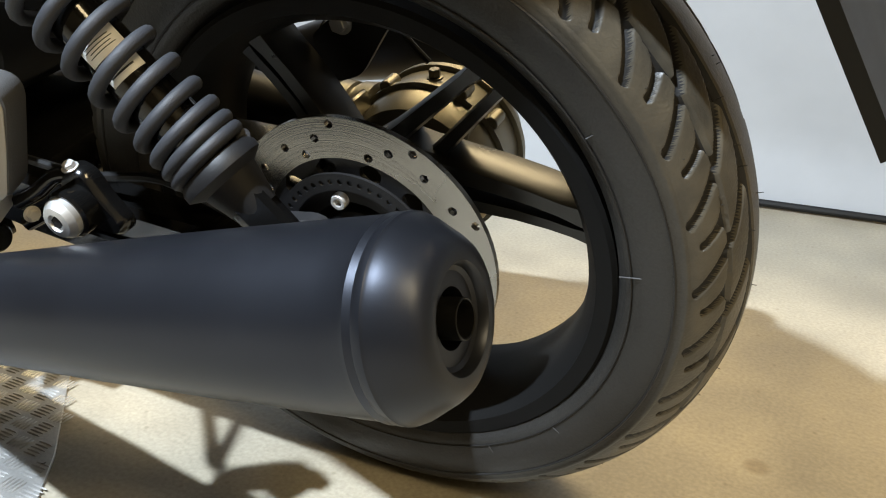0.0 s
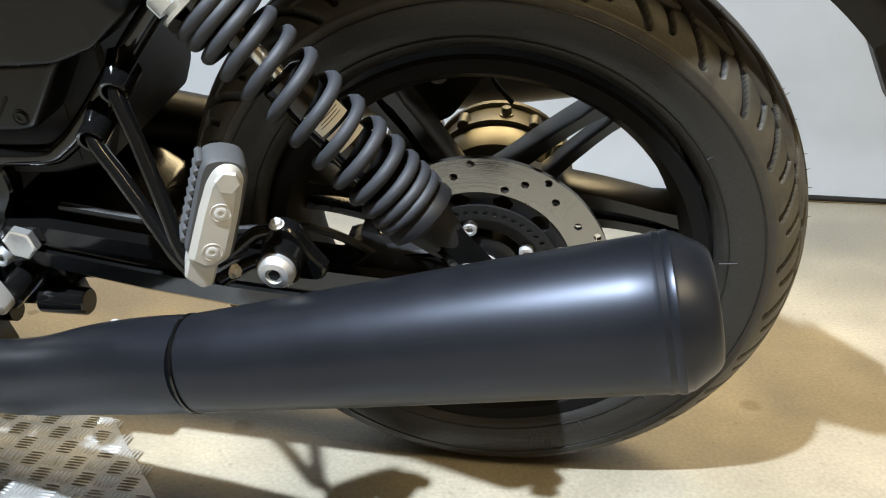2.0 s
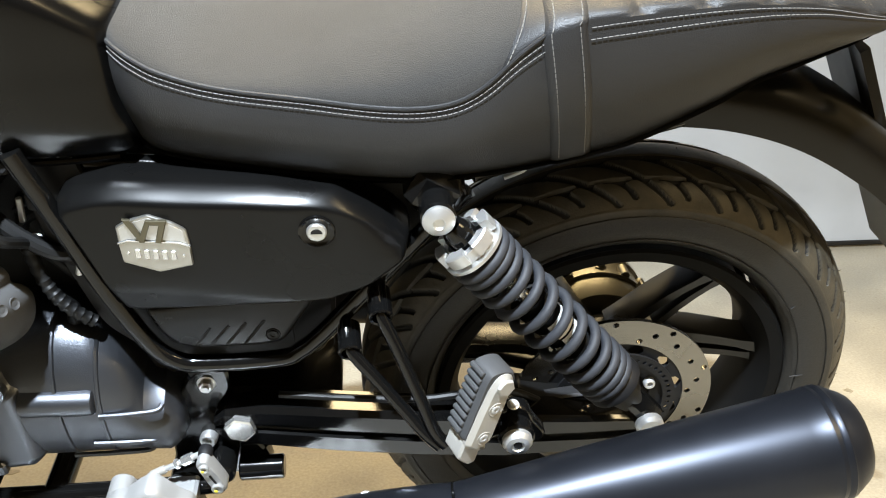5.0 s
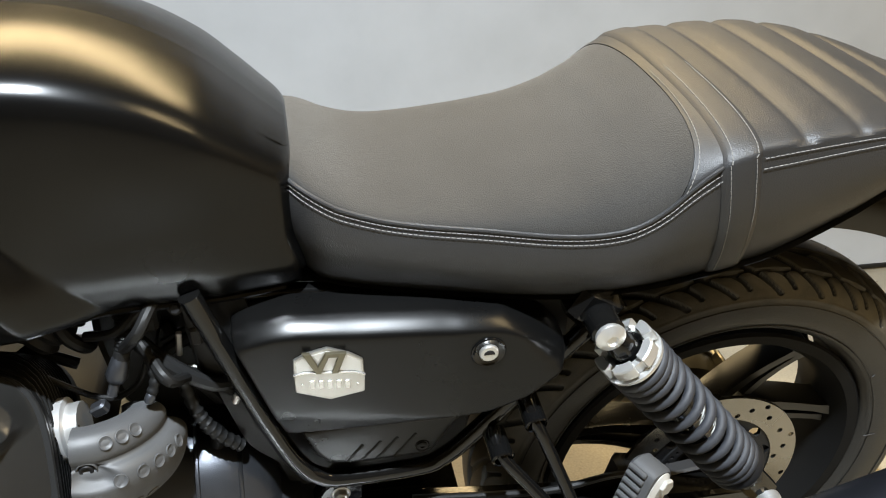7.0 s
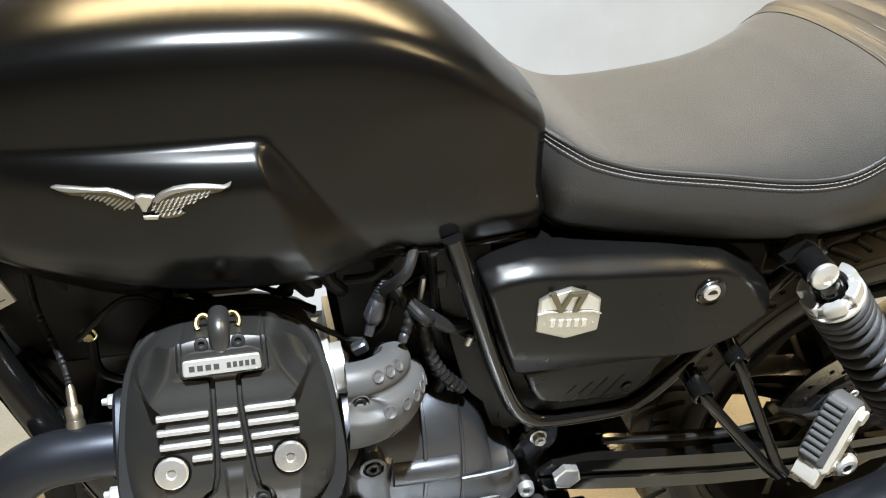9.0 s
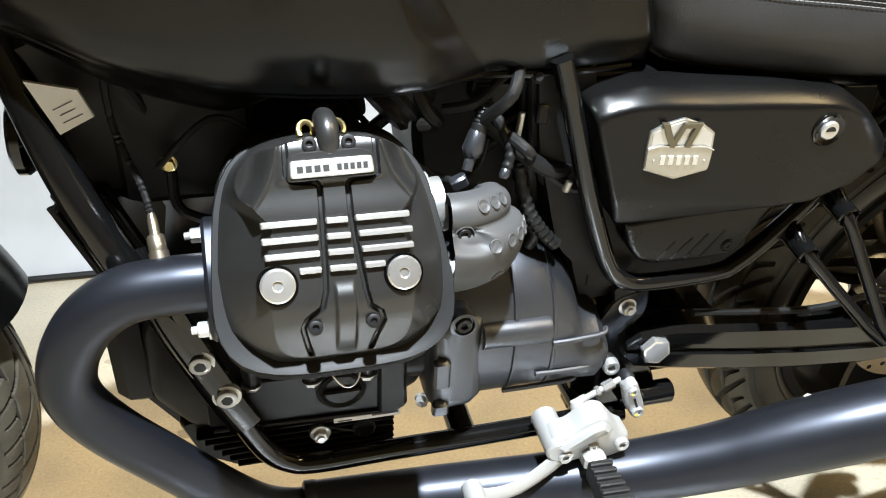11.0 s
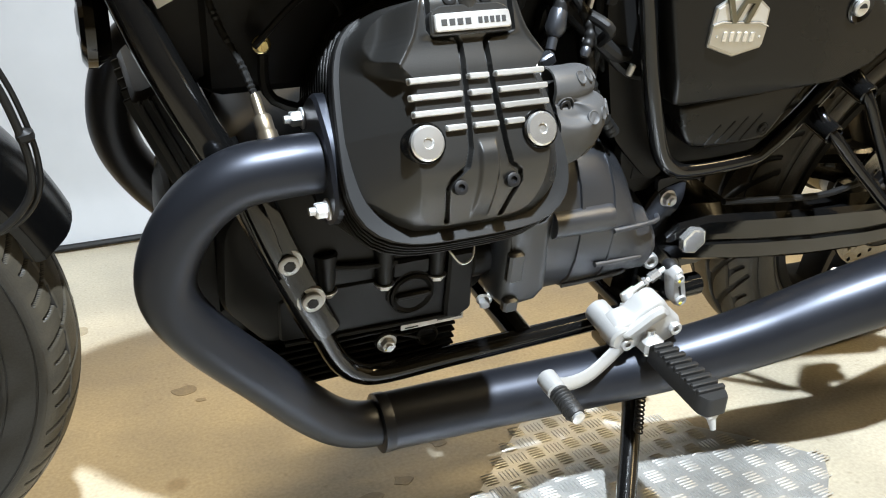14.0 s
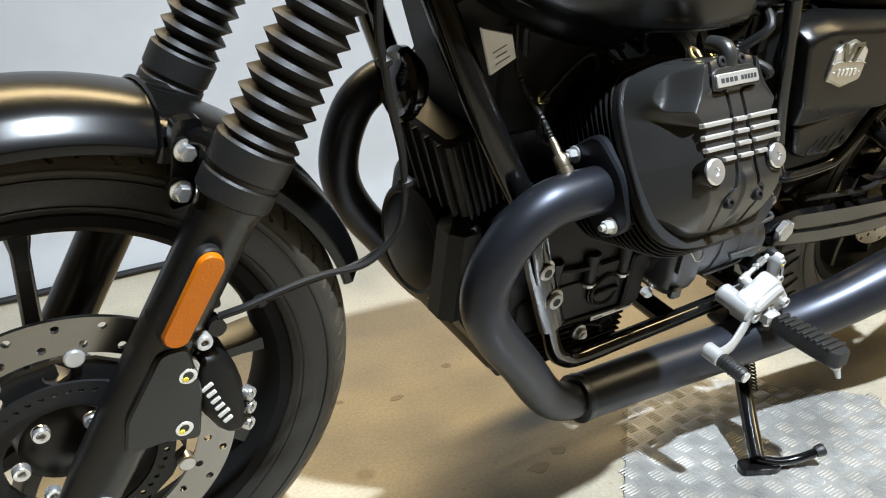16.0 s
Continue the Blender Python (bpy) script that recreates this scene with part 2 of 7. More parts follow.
class Bits:
    """Collects pieces of one mesh."""

    def __init__(self):
        self.v, self.f = [], []

    def add(self, verts, faces):
        o = len(self.v)
        self.v += [Vector(v) for v in verts]
        self.f += [tuple(i + o for i in f) for f in faces]
        return self

    def loft(self, rings, caps=True, closed=True):
        n, o = len(rings[0]), len(self.v)
        for r in rings:
            self.v += [Vector(p) for p in r]
        for k in range(len(rings) - 1):
            for i in range(n if closed else n - 1):
                j = (i + 1) % n
                self.f.append((o + k * n + i, o + k * n + j, o + (k + 1) * n + j, o + (k + 1) * n + i))
        if caps and closed:
            self.f.append(tuple(o + i for i in range(n))[::-1])
            self.f.append(tuple(o + (len(rings) - 1) * n + i for i in range(n)))
        return self

    def lathe(self, profile, origin, axis, segs=32, caps=True):
        """profile: (distance along axis, radius)."""
        a = Vector(axis).normalized()
        u = a.orthogonal().normalized()
        w = a.cross(u)
        o = Vector(origin)
        rings = [[o + a * s + (u * math.cos(t) + w * math.sin(t)) * r for t in (2 * math.pi * i / segs for i in range(segs))] for s, r in profile]
        return self.loft(rings, caps)

    def cyl(self, p0, p1, r0, r1=None, segs=20, bevel=0.0):
        p0, p1 = Vector(p0), Vector(p1)
        d = (p1 - p0).length
        r1 = r0 if r1 is None else r1
        b = bevel
        prof = [(0, r0), (d, r1)] if not b else [(0, r0 - b), (b, r0), (d - b, r1), (d, r1 - b)]
        return self.lathe(prof, p0, p1 - p0, segs)

    def tube(self, pts, r, segs=14, steps=5, smooth=True, flat=None):
        path = spline(pts, steps) if smooth else [Vector(p) for p in pts]
        n = len(path)
        rad = r if callable(r) else (lambda s: r)
        t0 = (path[1] - path[0]).normalized()
        u = t0.orthogonal().normalized() if flat is None else (Vector(flat[0]) - t0 * t0.dot(Vector(flat[0]))).normalized()
        rings = []
        for i, p in enumerate(path):
            t = (path[min(i + 1, n - 1)] - path[max(i - 1, 0)]).normalized()
            u = (u - t * t.dot(u)).normalized()
            w = t.cross(u)
            k = rad(i / (n - 1))
            fu, fw = (1, 1) if flat is None else (flat[1], flat[2])
            rings.append([p + (u * math.cos(a) * fu + w * math.sin(a) * fw) * k for a in (2 * math.pi * j / segs for j in range(segs))])
        return self.loft(rings)

    def prism(self, outline, levels, to=None):
        """outline: (u, v) round the shape; levels: (depth, inset). to(u, v, depth) gives the place; the default is the bike's side plane."""
        to = to or (lambda a, b, d: (a, d, b))
        rings = []
        for d, inset in levels:
            if isinstance(outline, Rounded):
                ring = corner_arcs(inset_outline(outline.raw, inset), max(0.0005, outline.r - 0.6 * inset), outline.steps)
            else:
                ring = inset_outline(outline, inset)
            rings.append([to(*p, d) for p in ring])
        return self.loft(rings)

    def box(self, c, s, rot=None, bevel=0.0):
        """c: centre, s: full sizes, rot: a 3 x 3 matrix."""
        hx, hy, hz = (a / 2 for a in s)
        b = min(bevel, hx * 0.9, hy * 0.9, hz * 0.9)
        rect = [(-hx, -hy), (hx, -hy), (hx, hy), (-hx, hy)]

        def ring(z, inset):
            out = []
            for x, y in rect:
                sx, sy = math.copysign(1, x), math.copysign(1, y)
                x2, y2 = x - sx * inset, y - sy * inset
                k = b * 0.9
                pair = [(x2 - sx * k, y2), (x2, y2 - sy * k)]
                out += pair if sx * sy < 0 else pair[::-1]
            return [(x, y, z) for x, y in out]
        if b:
            rings = [ring(-hz, b), ring(-hz + b, 0), ring(hz - b, 0), ring(hz, b)]
        else:
            rings = [[(x, y, z) for x, y in rect] for z in (-hz, hz)]
        m = rot or Matrix.Identity(3)
        c = Vector(c)
        return self.loft([[c + m @ Vector(p) for p in r] for r in rings])

    def mesh(self, name, smooth=35):
        return mesh_of(name, self.v, self.f, smooth)


def inset_outline(pts, d):
    if abs(d) < 1e-9:
        return list(pts)
    n, out = len(pts), []
    area = sum(pts[i][0] * pts[(i + 1) % n][1] - pts[(i + 1) % n][0] * pts[i][1] for i in range(n))
    s = 1 if area > 0 else -1
    for i in range(n):
        a, b, c = Vector(pts[i - 1]), Vector(pts[i]), Vector(pts[(i + 1) % n])
        e, f = (b - a).normalized(), (c - b).normalized()
        n1, n2 = Vector((-e.y, e.x)) * s, Vector((-f.y, f.x)) * s
        k = (n1 + n2)
        k = k / max(0.35, k.length_squared / 2) if k.length > 1e-6 else n1
        out.append(tuple(b + k * d))
    return out


def spline(pts, steps=6, closed=False):
    p = [Vector(q) for q in pts]
    n = len(p)
    out = []
    for i in range(n if closed else n - 1):
        a, b, c, d = (p[(i + k) % n] if closed else p[min(max(i + k, 0), n - 1)] for k in (-1, 0, 1, 2))
        for s in range(steps):
            t = s / steps
            out.append(0.5 * ((2 * b) + (c - a) * t + (2 * a - 5 * b + 4 * c - d) * t * t + (3 * b - a - 3 * c + d) * t ** 3))
    if not closed:
        out.append(p[-1])
    return out


def rounded(pts, steps=4):
    """A closed 2D outline made smooth."""
    return [(v.x, v.y) for v in spline([(a, b, 0) for a, b in pts], steps, True)]


class Rounded(list):
    """An outline with rounded corners that remembers its plain corners."""


def chamfered(pts, r, steps=4):
    out = Rounded(corner_arcs(pts, r, steps))
    out.raw, out.r, out.steps = list(pts), r, steps
    return out


def corner_arcs(pts, r, steps=4):
    """A closed 2D outline whose corners are rounded by about r."""
    n, out = len(pts), []
    for i in range(n):
        a, b, c = Vector(pts[i - 1]), Vector(pts[i]), Vector(pts[(i + 1) % n])
        p, q = b + (a - b).normalized() * min(r, (a - b).length * 0.45), b + (c - b).normalized() * min(r, (c - b).length * 0.45)
        out += [tuple(p.lerp(b, t).lerp(b.lerp(q, t), t)) for t in (k / steps for k in range(steps + 1))]
    return out


def curve_of(table):
    """A smooth function through (x, value) rows."""
    xs = [r[0] for r in table]

    def f(x):
        if x <= xs[0]:
            return table[0][1]
        if x >= xs[-1]:
            return table[-1][1]
        i = max(k for k in range(len(xs) - 1) if xs[k] <= x)
        a, b = table[i], table[i + 1]
        t = (x - a[0]) / (b[0] - a[0])
        h = b[0] - a[0]
        ma = (b[1] - table[i - 1][1]) / (b[0] - table[i - 1][0]) if i else (b[1] - a[1]) / h
        mb = (table[i + 2][1] - a[1]) / (table[i + 2][0] - a[0]) if i + 2 < len(table) else (b[1] - a[1]) / h
        return (2 * t ** 3 - 3 * t ** 2 + 1) * a[1] + (t ** 3 - 2 * t ** 2 + t) * h * ma + (3 * t ** 2 - 2 * t ** 3) * b[1] + (t ** 3 - t ** 2) * h * mb
    return f


def smoothstep(a, b, x):
    t = min(1, max(0, (x - a) / (b - a)))
    return t * t * (3 - 2 * t)


def part(name, bits, mat, parent, label="", smooth=35):
    """One mesh object under a thing or a part."""
    me = bits.mesh(name, smooth) if isinstance(bits, Bits) else bits
    if not me.materials:
        me.materials.append(mat)
    ob = new(name, me)
    ob.parent = parent
    if label:
        ob["label"] = label
    return ob


def group(name, parent, m=None, label=""):
    ob = new(name)
    ob.empty_display_size = 0.02
    ob.parent = parent
    if m is not None:
        ob.matrix_basis = m
    if label:
        ob["label"] = label
    return ob


def structure(name, bits, mat, label):
    ob = new(name, bits.mesh(name))
    ob.data.materials.append(mat)
    return tagged(ob, label, name.split("_")[0], kind="structure")


def hex_bits(p, axis, r, h, washer=True, dome=0.0):
    b = Bits()
    a = Vector(axis).normalized()
    if washer:
        b.lathe([(0, r * 1.35), (h * 0.18, r * 1.35), (h * 0.22, r * 1.25)], p, a, 18)
    b.lathe([(h * 0.15, r), (h * 0.9, r), (h, r * 0.86), (h, r * 0.4 if dome else r * 0.85)], p, a, 6)
    if dome:
        b.lathe([(h * 0.9, r * 0.55), (h + dome, r * 0.5)], p, a, 12)
    return b


def cap_bits(p, axis, r, h, socket=0.45):
    """A round head with a sunk socket."""
    k = r * socket
    return Bits().lathe([(0, r), (h * 0.75, r), (h, r * 0.88), (h, k * 1.25), (h * 0.92, k), (h * 0.4, k * 0.95), (h * 0.4, 0.0001)], p, axis, 20)


# ---- the setting ----
def build_setting():
    fl = Bits().box((0, 0, -0.06), (9, 8.2, 0.12))
    structure("floor", fl, FLOOR, "worn tan concrete workshop floor with small stains")
    # hanging cloth with soft folds, slightly askew to the bike
    c = Bits()
    nx, nz = 150, 40
    pts = []
    for side in (0, 1):
        for j in range(nz + 1):
            z = 1.6 * j / nz + 0.012
            for i in range(nx + 1):
                x = -3.6 + 7.2 * i / nx
                y = 1.205 + 0.062 * x + 0.010 * math.sin(2.1 * x + 0.6 * z) + 0.005 * math.sin(7.3 * x + 1.5 * z)
                y += 0.014 * noise.noise((x * 1.3, z * 0.8, 0.3)) + 0.004 * noise.noise((x * 5, z * 4, 2.0))
                y -= 0.03 * smoothstep(0.14, 0.0, z)
                pts.append((x, y + 0.006 * side, z))
    n = (nx + 1) * (nz + 1)
    faces = []
    for side in (0, 1):
        for j in range(nz):
            for i in range(nx):
                a = side * n + j * (nx + 1) + i
                faces.append((a, a + 1, a + nx + 2, a + nx + 1))
    for i in range(nx):
        faces.append((i, i + 1, n + i + 1, n + i))
        a = nz * (nx + 1) + i
        faces.append((a, a + 1, n + a + 1, n + a))
    for j in range(nz):
        for i in (0, nx):
            a, b = j * (nx + 1) + i, (j + 1) * (nx + 1) + i
            faces.append((a, b, n + b, n + a))
    c.add(pts, faces)
    ob = structure("backdrop", c, CLOTH, "white cloth backdrop hanging down to the floor in soft folds")
    ob["category"] = "backdrop"
    hem = Bits().tube([(x, 1.172 + 0.062 * x + 0.010 * math.sin(2.1 * x), 0.011) for x in (-3.6 + 0.2 * i for i in range(37))], 0.008, 8, 2)
    ob = structure("trim", hem, CABLE, "dark hem weight along the foot of the backdrop")
    # unseen walls added around the set; the east one is a pale reflector
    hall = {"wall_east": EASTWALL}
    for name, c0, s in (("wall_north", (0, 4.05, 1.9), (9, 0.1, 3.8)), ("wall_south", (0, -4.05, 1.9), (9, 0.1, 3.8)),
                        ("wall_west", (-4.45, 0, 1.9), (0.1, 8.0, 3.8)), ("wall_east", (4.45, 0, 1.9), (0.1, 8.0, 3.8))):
        structure(name, Bits().box(c0, s), hall.get(name, HALLWALL), "plain unseen wall closing the place")
    structure("ceiling", Bits().box((0, 0, 3.86), (9, 8.2, 0.12)), HALLWALL, "plain dark unseen ceiling closing the place")


build_setting()


def build_stains():
    """Dried oil drops on the concrete."""
    rnd = random.Random(21)
    for x, y, r in ((-0.816, 0.263, 0.011), (-0.872, -0.087, 0.016), (-1.040, 0.258, 0.008), (-1.061, 0.300, 0.020), (-1.222, 0.608, 0.022), (-0.951, 0.214, 0.012), (-0.743, -0.001, 0.015), (-0.820, -0.067, 0.013), (0.62, 0.42, 0.010)):
        ring = [(x + r * (1 + 0.3 * rnd.uniform(-1, 1)) * math.cos(a), y + 0.8 * r * (1 + 0.3 * rnd.uniform(-1, 1)) * math.sin(a)) for a in (2 * math.pi * k / 9 for k in range(9))]
        ring = rounded(ring, 3)
        b = Bits().loft([[(p, q, 0.0) for p, q in ring], [(p, q, 0.0006) for p, q in inset_outline(ring, 0.0008)]])
        structure("oil_stain", b, STAIN, "dried brown oil drop on the concrete floor")


build_stains()


def build_tread_plate():
    """A loose sheet of five-bar tread plate under the side stand."""
    root = group("tread_plate", None)
    tagged(root, "worn aluminium tread plate lying on the concrete floor", "metal plate")
    outline = [(-0.618, -0.012), (-0.500, -0.010), (-0.349, -0.162), (-0.279, -0.250), (-0.310, -0.290), (-0.62, -0.57), (-1.02, -0.43), (-0.80, -0.195)]
    sheet = Bits().prism(outline, [(0.0, 0.0), (0.0032, 0.0), (0.004, 0.0006)], to=lambda a, b, d: (a, b, d))
    part("sheet", sheet, PLATE, root)
    e1 = Vector((1.0, 0.03, 0)).normalized()
    e2 = Vector((-e1.y, e1.x, 0))
    base = Vector((-0.6, -0.2, 0.004))

    def inside(p):
        hit, m = False, len(outline)
        for i in range(m):
            (x1, y1), (x2, y2) = outline[i], outline[(i + 1) % m]
            if (y1 > p.y) != (y2 > p.y) and p.x < (x2 - x1) * (p.y - y1) / (y2 - y1) + x1:
                hit = not hit
        return hit
    bars = Bits()
    cell = 0.0285
    for i in range(-26, 27):
        for j in range(-26, 27):
            c = base + e1 * (i * cell) + e2 * (j * cell)
            if not inside(c):
                continue
            along, across = (e1, e2) if (i + j) % 2 else (e2, e1)
            for k in range(-2, 3):
                q = c + across * (k * 0.0054)
                half = 0.0118 - 0.0008 * abs(k)
                pts = []
                for t, w, h in ((-1, 0.0002, 0.0), (-0.75, 0.0011, 0.0011), (0, 0.0014, 0.0016), (0.75, 0.0011, 0.0011), (1, 0.0002, 0.0)):
                    m = q + along * (t * half)
                    pts.append([m - across * w, m + Vector((0, 0, h)), m + across * w])
                o = len(bars.v)
                for r in pts:
                    bars.v += r
                for a in range(4):
                    for b in range(2):
                        bars.f.append((o + a * 3 + b, o + a * 3 + b + 1, o + (a + 1) * 3 + b + 1, o + (a + 1) * 3 + b))
    ob = part("tread_relief", bars, PLATE, root)
    ob["kind"] = "stuff"


build_tread_plate()

# ---- the motorcycle ----
# its own axes: x to the rear, y to its right side, z up in its own plane; origin on the rear axle; it leans on its stand
BIKE = Matrix(((0.99915899, -0.04100374, 0.0, 0.0), (0.03975285, 0.96867784, -0.24511824, -0.0068),
               (0.01005076, 0.24491209, 0.96949319, 0.3079), (0, 0, 0, 1)))
bike = new("motorcycle")
bike.matrix_world = BIKE
tagged(bike, "satin black roadster motorcycle leaning on its side stand", "motorcycle")


def bolt(parent, p, axis=(0, -1, 0), r=0.008, h=0.007, mat=None, kind="cap", mark=False, label=""):
    b = cap_bits(p, axis, r, h) if kind == "cap" else hex_bits(p, axis, r, h, True, 0.003 if kind == "stud" else 0)
    ob = part("bolt", b, mat or STEEL, parent, label)
    if mark:
        a = Vector(axis).normalized()
        q = Vector(p) + a * (h * 1.02) + a.orthogonal().normalized() * (r * 0.4)
        part("paint_mark", Bits().lathe([(0, r * 0.32), (0.0008, r * 0.25)], q, axis, 8), YELLOW, parent)
    return ob


def tyre_mesh(R, width, height, segs, grooves, count, centre=(0, 0, 0), phase=0.0):
    """A tyre round the y axis. Its section goes from bead to bead over the tread; slanting grooves are cut into it.
    grooves: (inner end, outer end, degrees swept, half width, degrees shifted)."""
    hw, bead = width / 2, R - height
    side = spline([(a * hw, bead + b * height, 0) for a, b in ((-0.70, 0.0), (-0.86, 0.07), (-0.97, 0.25), (-1.0, 0.42), (-0.99, 0.52), (-0.965, 0.60))], 5)
    nc = 140
    sec = [(p.x * (1.012 if i >= len(side) - 3 else 1.0), p.y + (0.0012 if i in (4, 5) else 0.0), 9.0) for i, p in enumerate(side)]
    for i in range(1, nc):
        t = -1 + 2 * i / nc
        g = t * 1.25
        sec.append((0.965 * hw * math.sin(g) / math.sin(1.25), bead + height * (0.60 + 0.40 * (math.cos(g) - math.cos(1.25)) / (1 - math.cos(1.25))), t))
    sec += [(-a, r, s) for a, r, s in sec[:len(side)][::-1]]
    sec = np.array(sec)
    m = len(sec)
    th = np.arange(segs) * (2 * math.pi / segs)
    T, S = np.meshgrid(th, sec[:, 2], indexing="ij")
    A, cut = np.abs(S), np.zeros_like(T)
    period = 2 * math.pi / count
    ph = np.where(S < 0, T, T + period * 0.47) - math.radians(phase)
    for a0, a1, sweep, half, shift in grooves:
        f = np.clip((A - a0) / (a1 - a0), 0.001, 1)
        c = math.radians(sweep) * (1 - f ** 0.52) + math.radians(shift)
        dth = math.radians(sweep) * 0.52 * f ** -0.48 / (a1 - a0)
        g = (ph - c) % period
        g = np.minimum(g, period - g) * R
        edge = g / np.sqrt(1 + (dth * R / hw) ** 2)
        ends = np.maximum(np.maximum(a0 - A, A - a1), 0) * hw
        edge = np.hypot(edge, ends)
        k = np.clip((half * 1.25 - edge) / (half * 0.6), 0, 1)
        cut = np.maximum(cut, np.where(A < 2, k * k * (3 - 2 * k), 0))
    r = sec[:, 1][None, :] - 0.0058 * cut
    V = np.stack([r * np.cos(T) + centre[0], np.broadcast_to(sec[:, 0], T.shape) + centre[1], r * np.sin(T) + centre[2]], -1).reshape(-1, 3)
    k, i = np.meshgrid(np.arange(segs), np.arange(m), indexing="ij")
    j, i2 = (k + 1) % segs, (i + 1) % m
    faces = np.stack([k * m + i, k * m + i2, j * m + i2, j * m + i], -1).reshape(-1, 4)
    me = bpy.data.meshes.new("tyre")
    me.from_pydata(V.tolist(), [], faces.tolist())
    me.update()
    shade(me, 40)
    # groove faces take a darker rubber: their shade is put into the colour
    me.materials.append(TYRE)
    me.materials.append(DARKRUBBER)
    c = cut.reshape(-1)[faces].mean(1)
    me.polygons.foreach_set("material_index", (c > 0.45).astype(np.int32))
    return me


def sidewall_ridges(parent, R, width, height, centre=(0, 0, 0)):
    """Fine raised rings on a tyre's flanks."""
    for a, b, h in ((0.935, 0.15, 0.0008), (1.000, 0.50, 0.0011)):
        for sgn in (-1, 1):
            y, r = sgn * a * width / 2 + centre[1], R - height + b * height
            ring = [(r * math.cos(t) + centre[0], y, r * math.sin(t) + centre[2]) for t in (2 * math.pi * k / 120 for k in range(121))]
            part("sidewall_ridge", Bits().tube(ring, h, 6, 1, smooth=False), DARKRUBBER, parent)


def sidewall_bars(parent, r0, r1, y, spans, centre=(0, 0, 0)):
    """Raised moulded letters on a tyre's flank, left as plain bars."""
    for a0, a1 in spans:
        rows = []
        for r, yy in ((r0, y), (r0 + 0.0006, y - 0.0009), (r1 - 0.0006, y - 0.0009), (r1, y)):
            rows.append([(r * math.cos(t) + centre[0], yy + centre[1], r * math.sin(t) + centre[2]) for t in (radians(a0 + (a1 - a0) * k / 6) for k in range(7))])
        part("raised_bar", Bits().loft(rows, caps=False, closed=False), RUBBER, parent)


def ring_with_holes(r0, r1, y0, y1, sectors, bands, hole, skip=None, stagger=0.5):
    """A flat ring round the y axis, pierced by round holes in a grid of cells."""
    b = Bits()
    dr = (r1 - r0) / bands
    sub = 8
    for i in range(sectors):
        for j in range(bands):
            a0 = 2 * math.pi * (i + stagger * j / bands) / sectors
            a1 = a0 + 2 * math.pi / sectors
            q0, q1 = r0 + dr * j, r0 + dr * (j + 1)
            am, qm = (a0 + a1) / 2, (q0 + q1) / 2
            outer = [(a0, q0), (am, q0), (a1, q0), (a1, qm), (a1, q1), (am, q1), (a0, q1), (a0, qm)]
            P = lambda a, q, y: (q * math.cos(a), y, q * math.sin(a))
            solid = skip and skip(i, j)
            if solid:
                f = [P(a, q, y0) for a, q in outer]
                g = [P(a, q, y1) for a, q in outer]
                b.add(f + g, [tuple(range(8)), tuple(range(8, 16))])
            else:
                cx, cz = qm * math.cos(am), qm * math.sin(am)
                hp = []
                for a, q in outer:
                    v = Vector((q * math.cos(a) - cx, q * math.sin(a) - cz)).normalized() * hole
                    hp.append((cx + v.x, cz + v.y))
                f = [P(a, q, y0) for a, q in outer] + [(x, y0, z) for x, z in hp]
                g = [P(a, q, y1) for a, q in outer] + [(x, y1, z) for x, z in hp]
                fs = []
                for k in range(8):
                    l = (k + 1) % 8
                    fs += [(k, l, 8 + l, 8 + k), (16 + k, 16 + l, 24 + l, 24 + k), (8 + k, 8 + l, 24 + l, 24 + k)]
                b.add(f + g, fs)
    for r in (r0, r1):
        n = sectors * 2
        b.loft([[(r * math.cos(2 * math.pi * k / n), y, r * math.sin(2 * math.pi * k / n)) for k in range(n)] for y in (y0, y1)], caps=False)
    return b


def arm_bits(ang0, r0, ang1, r1, w0, w1, y0, y1, ridge=0.006):
    """A wheel arm from (ang0, r0) to (ang1, r1), with a sunk back rib."""
    p, q = (Vector((r * math.cos(radians(a)), 0, r * math.sin(radians(a)))) for a, r in ((ang0, r0), (ang1, r1)))
    d = (q - p).normalized()
    s = Vector((-d.z, 0, d.x))
    rings = []
    for t in (0, 0.12, 0.3, 0.5, 0.7, 0.85, 0.94, 1.0):
        c = p.lerp(q, t)
        w = w0 + (w1 - w0) * t
        w *= 1 + 0.5 * smoothstep(0.82, 1.0, t) + 0.45 * smoothstep(0.2, 0.0, t)
        h = y1 - y0
        yb = y0 + 0.008 * math.sin(math.pi * t)
        e = w * 0.3
        rings.append([c - s * w + Vector((0, yb + ridge, 0)), c - s * (w - e) + Vector((0, yb, 0)), c + s * (w - e) + Vector((0, yb, 0)),
                      c + s * w + Vector((0, yb + ridge, 0)), c + s * w * 0.8 + Vector((0, yb + h, 0)), c - s * w * 0.8 + Vector((0, yb + h, 0))])
    return Bits().loft(rings)


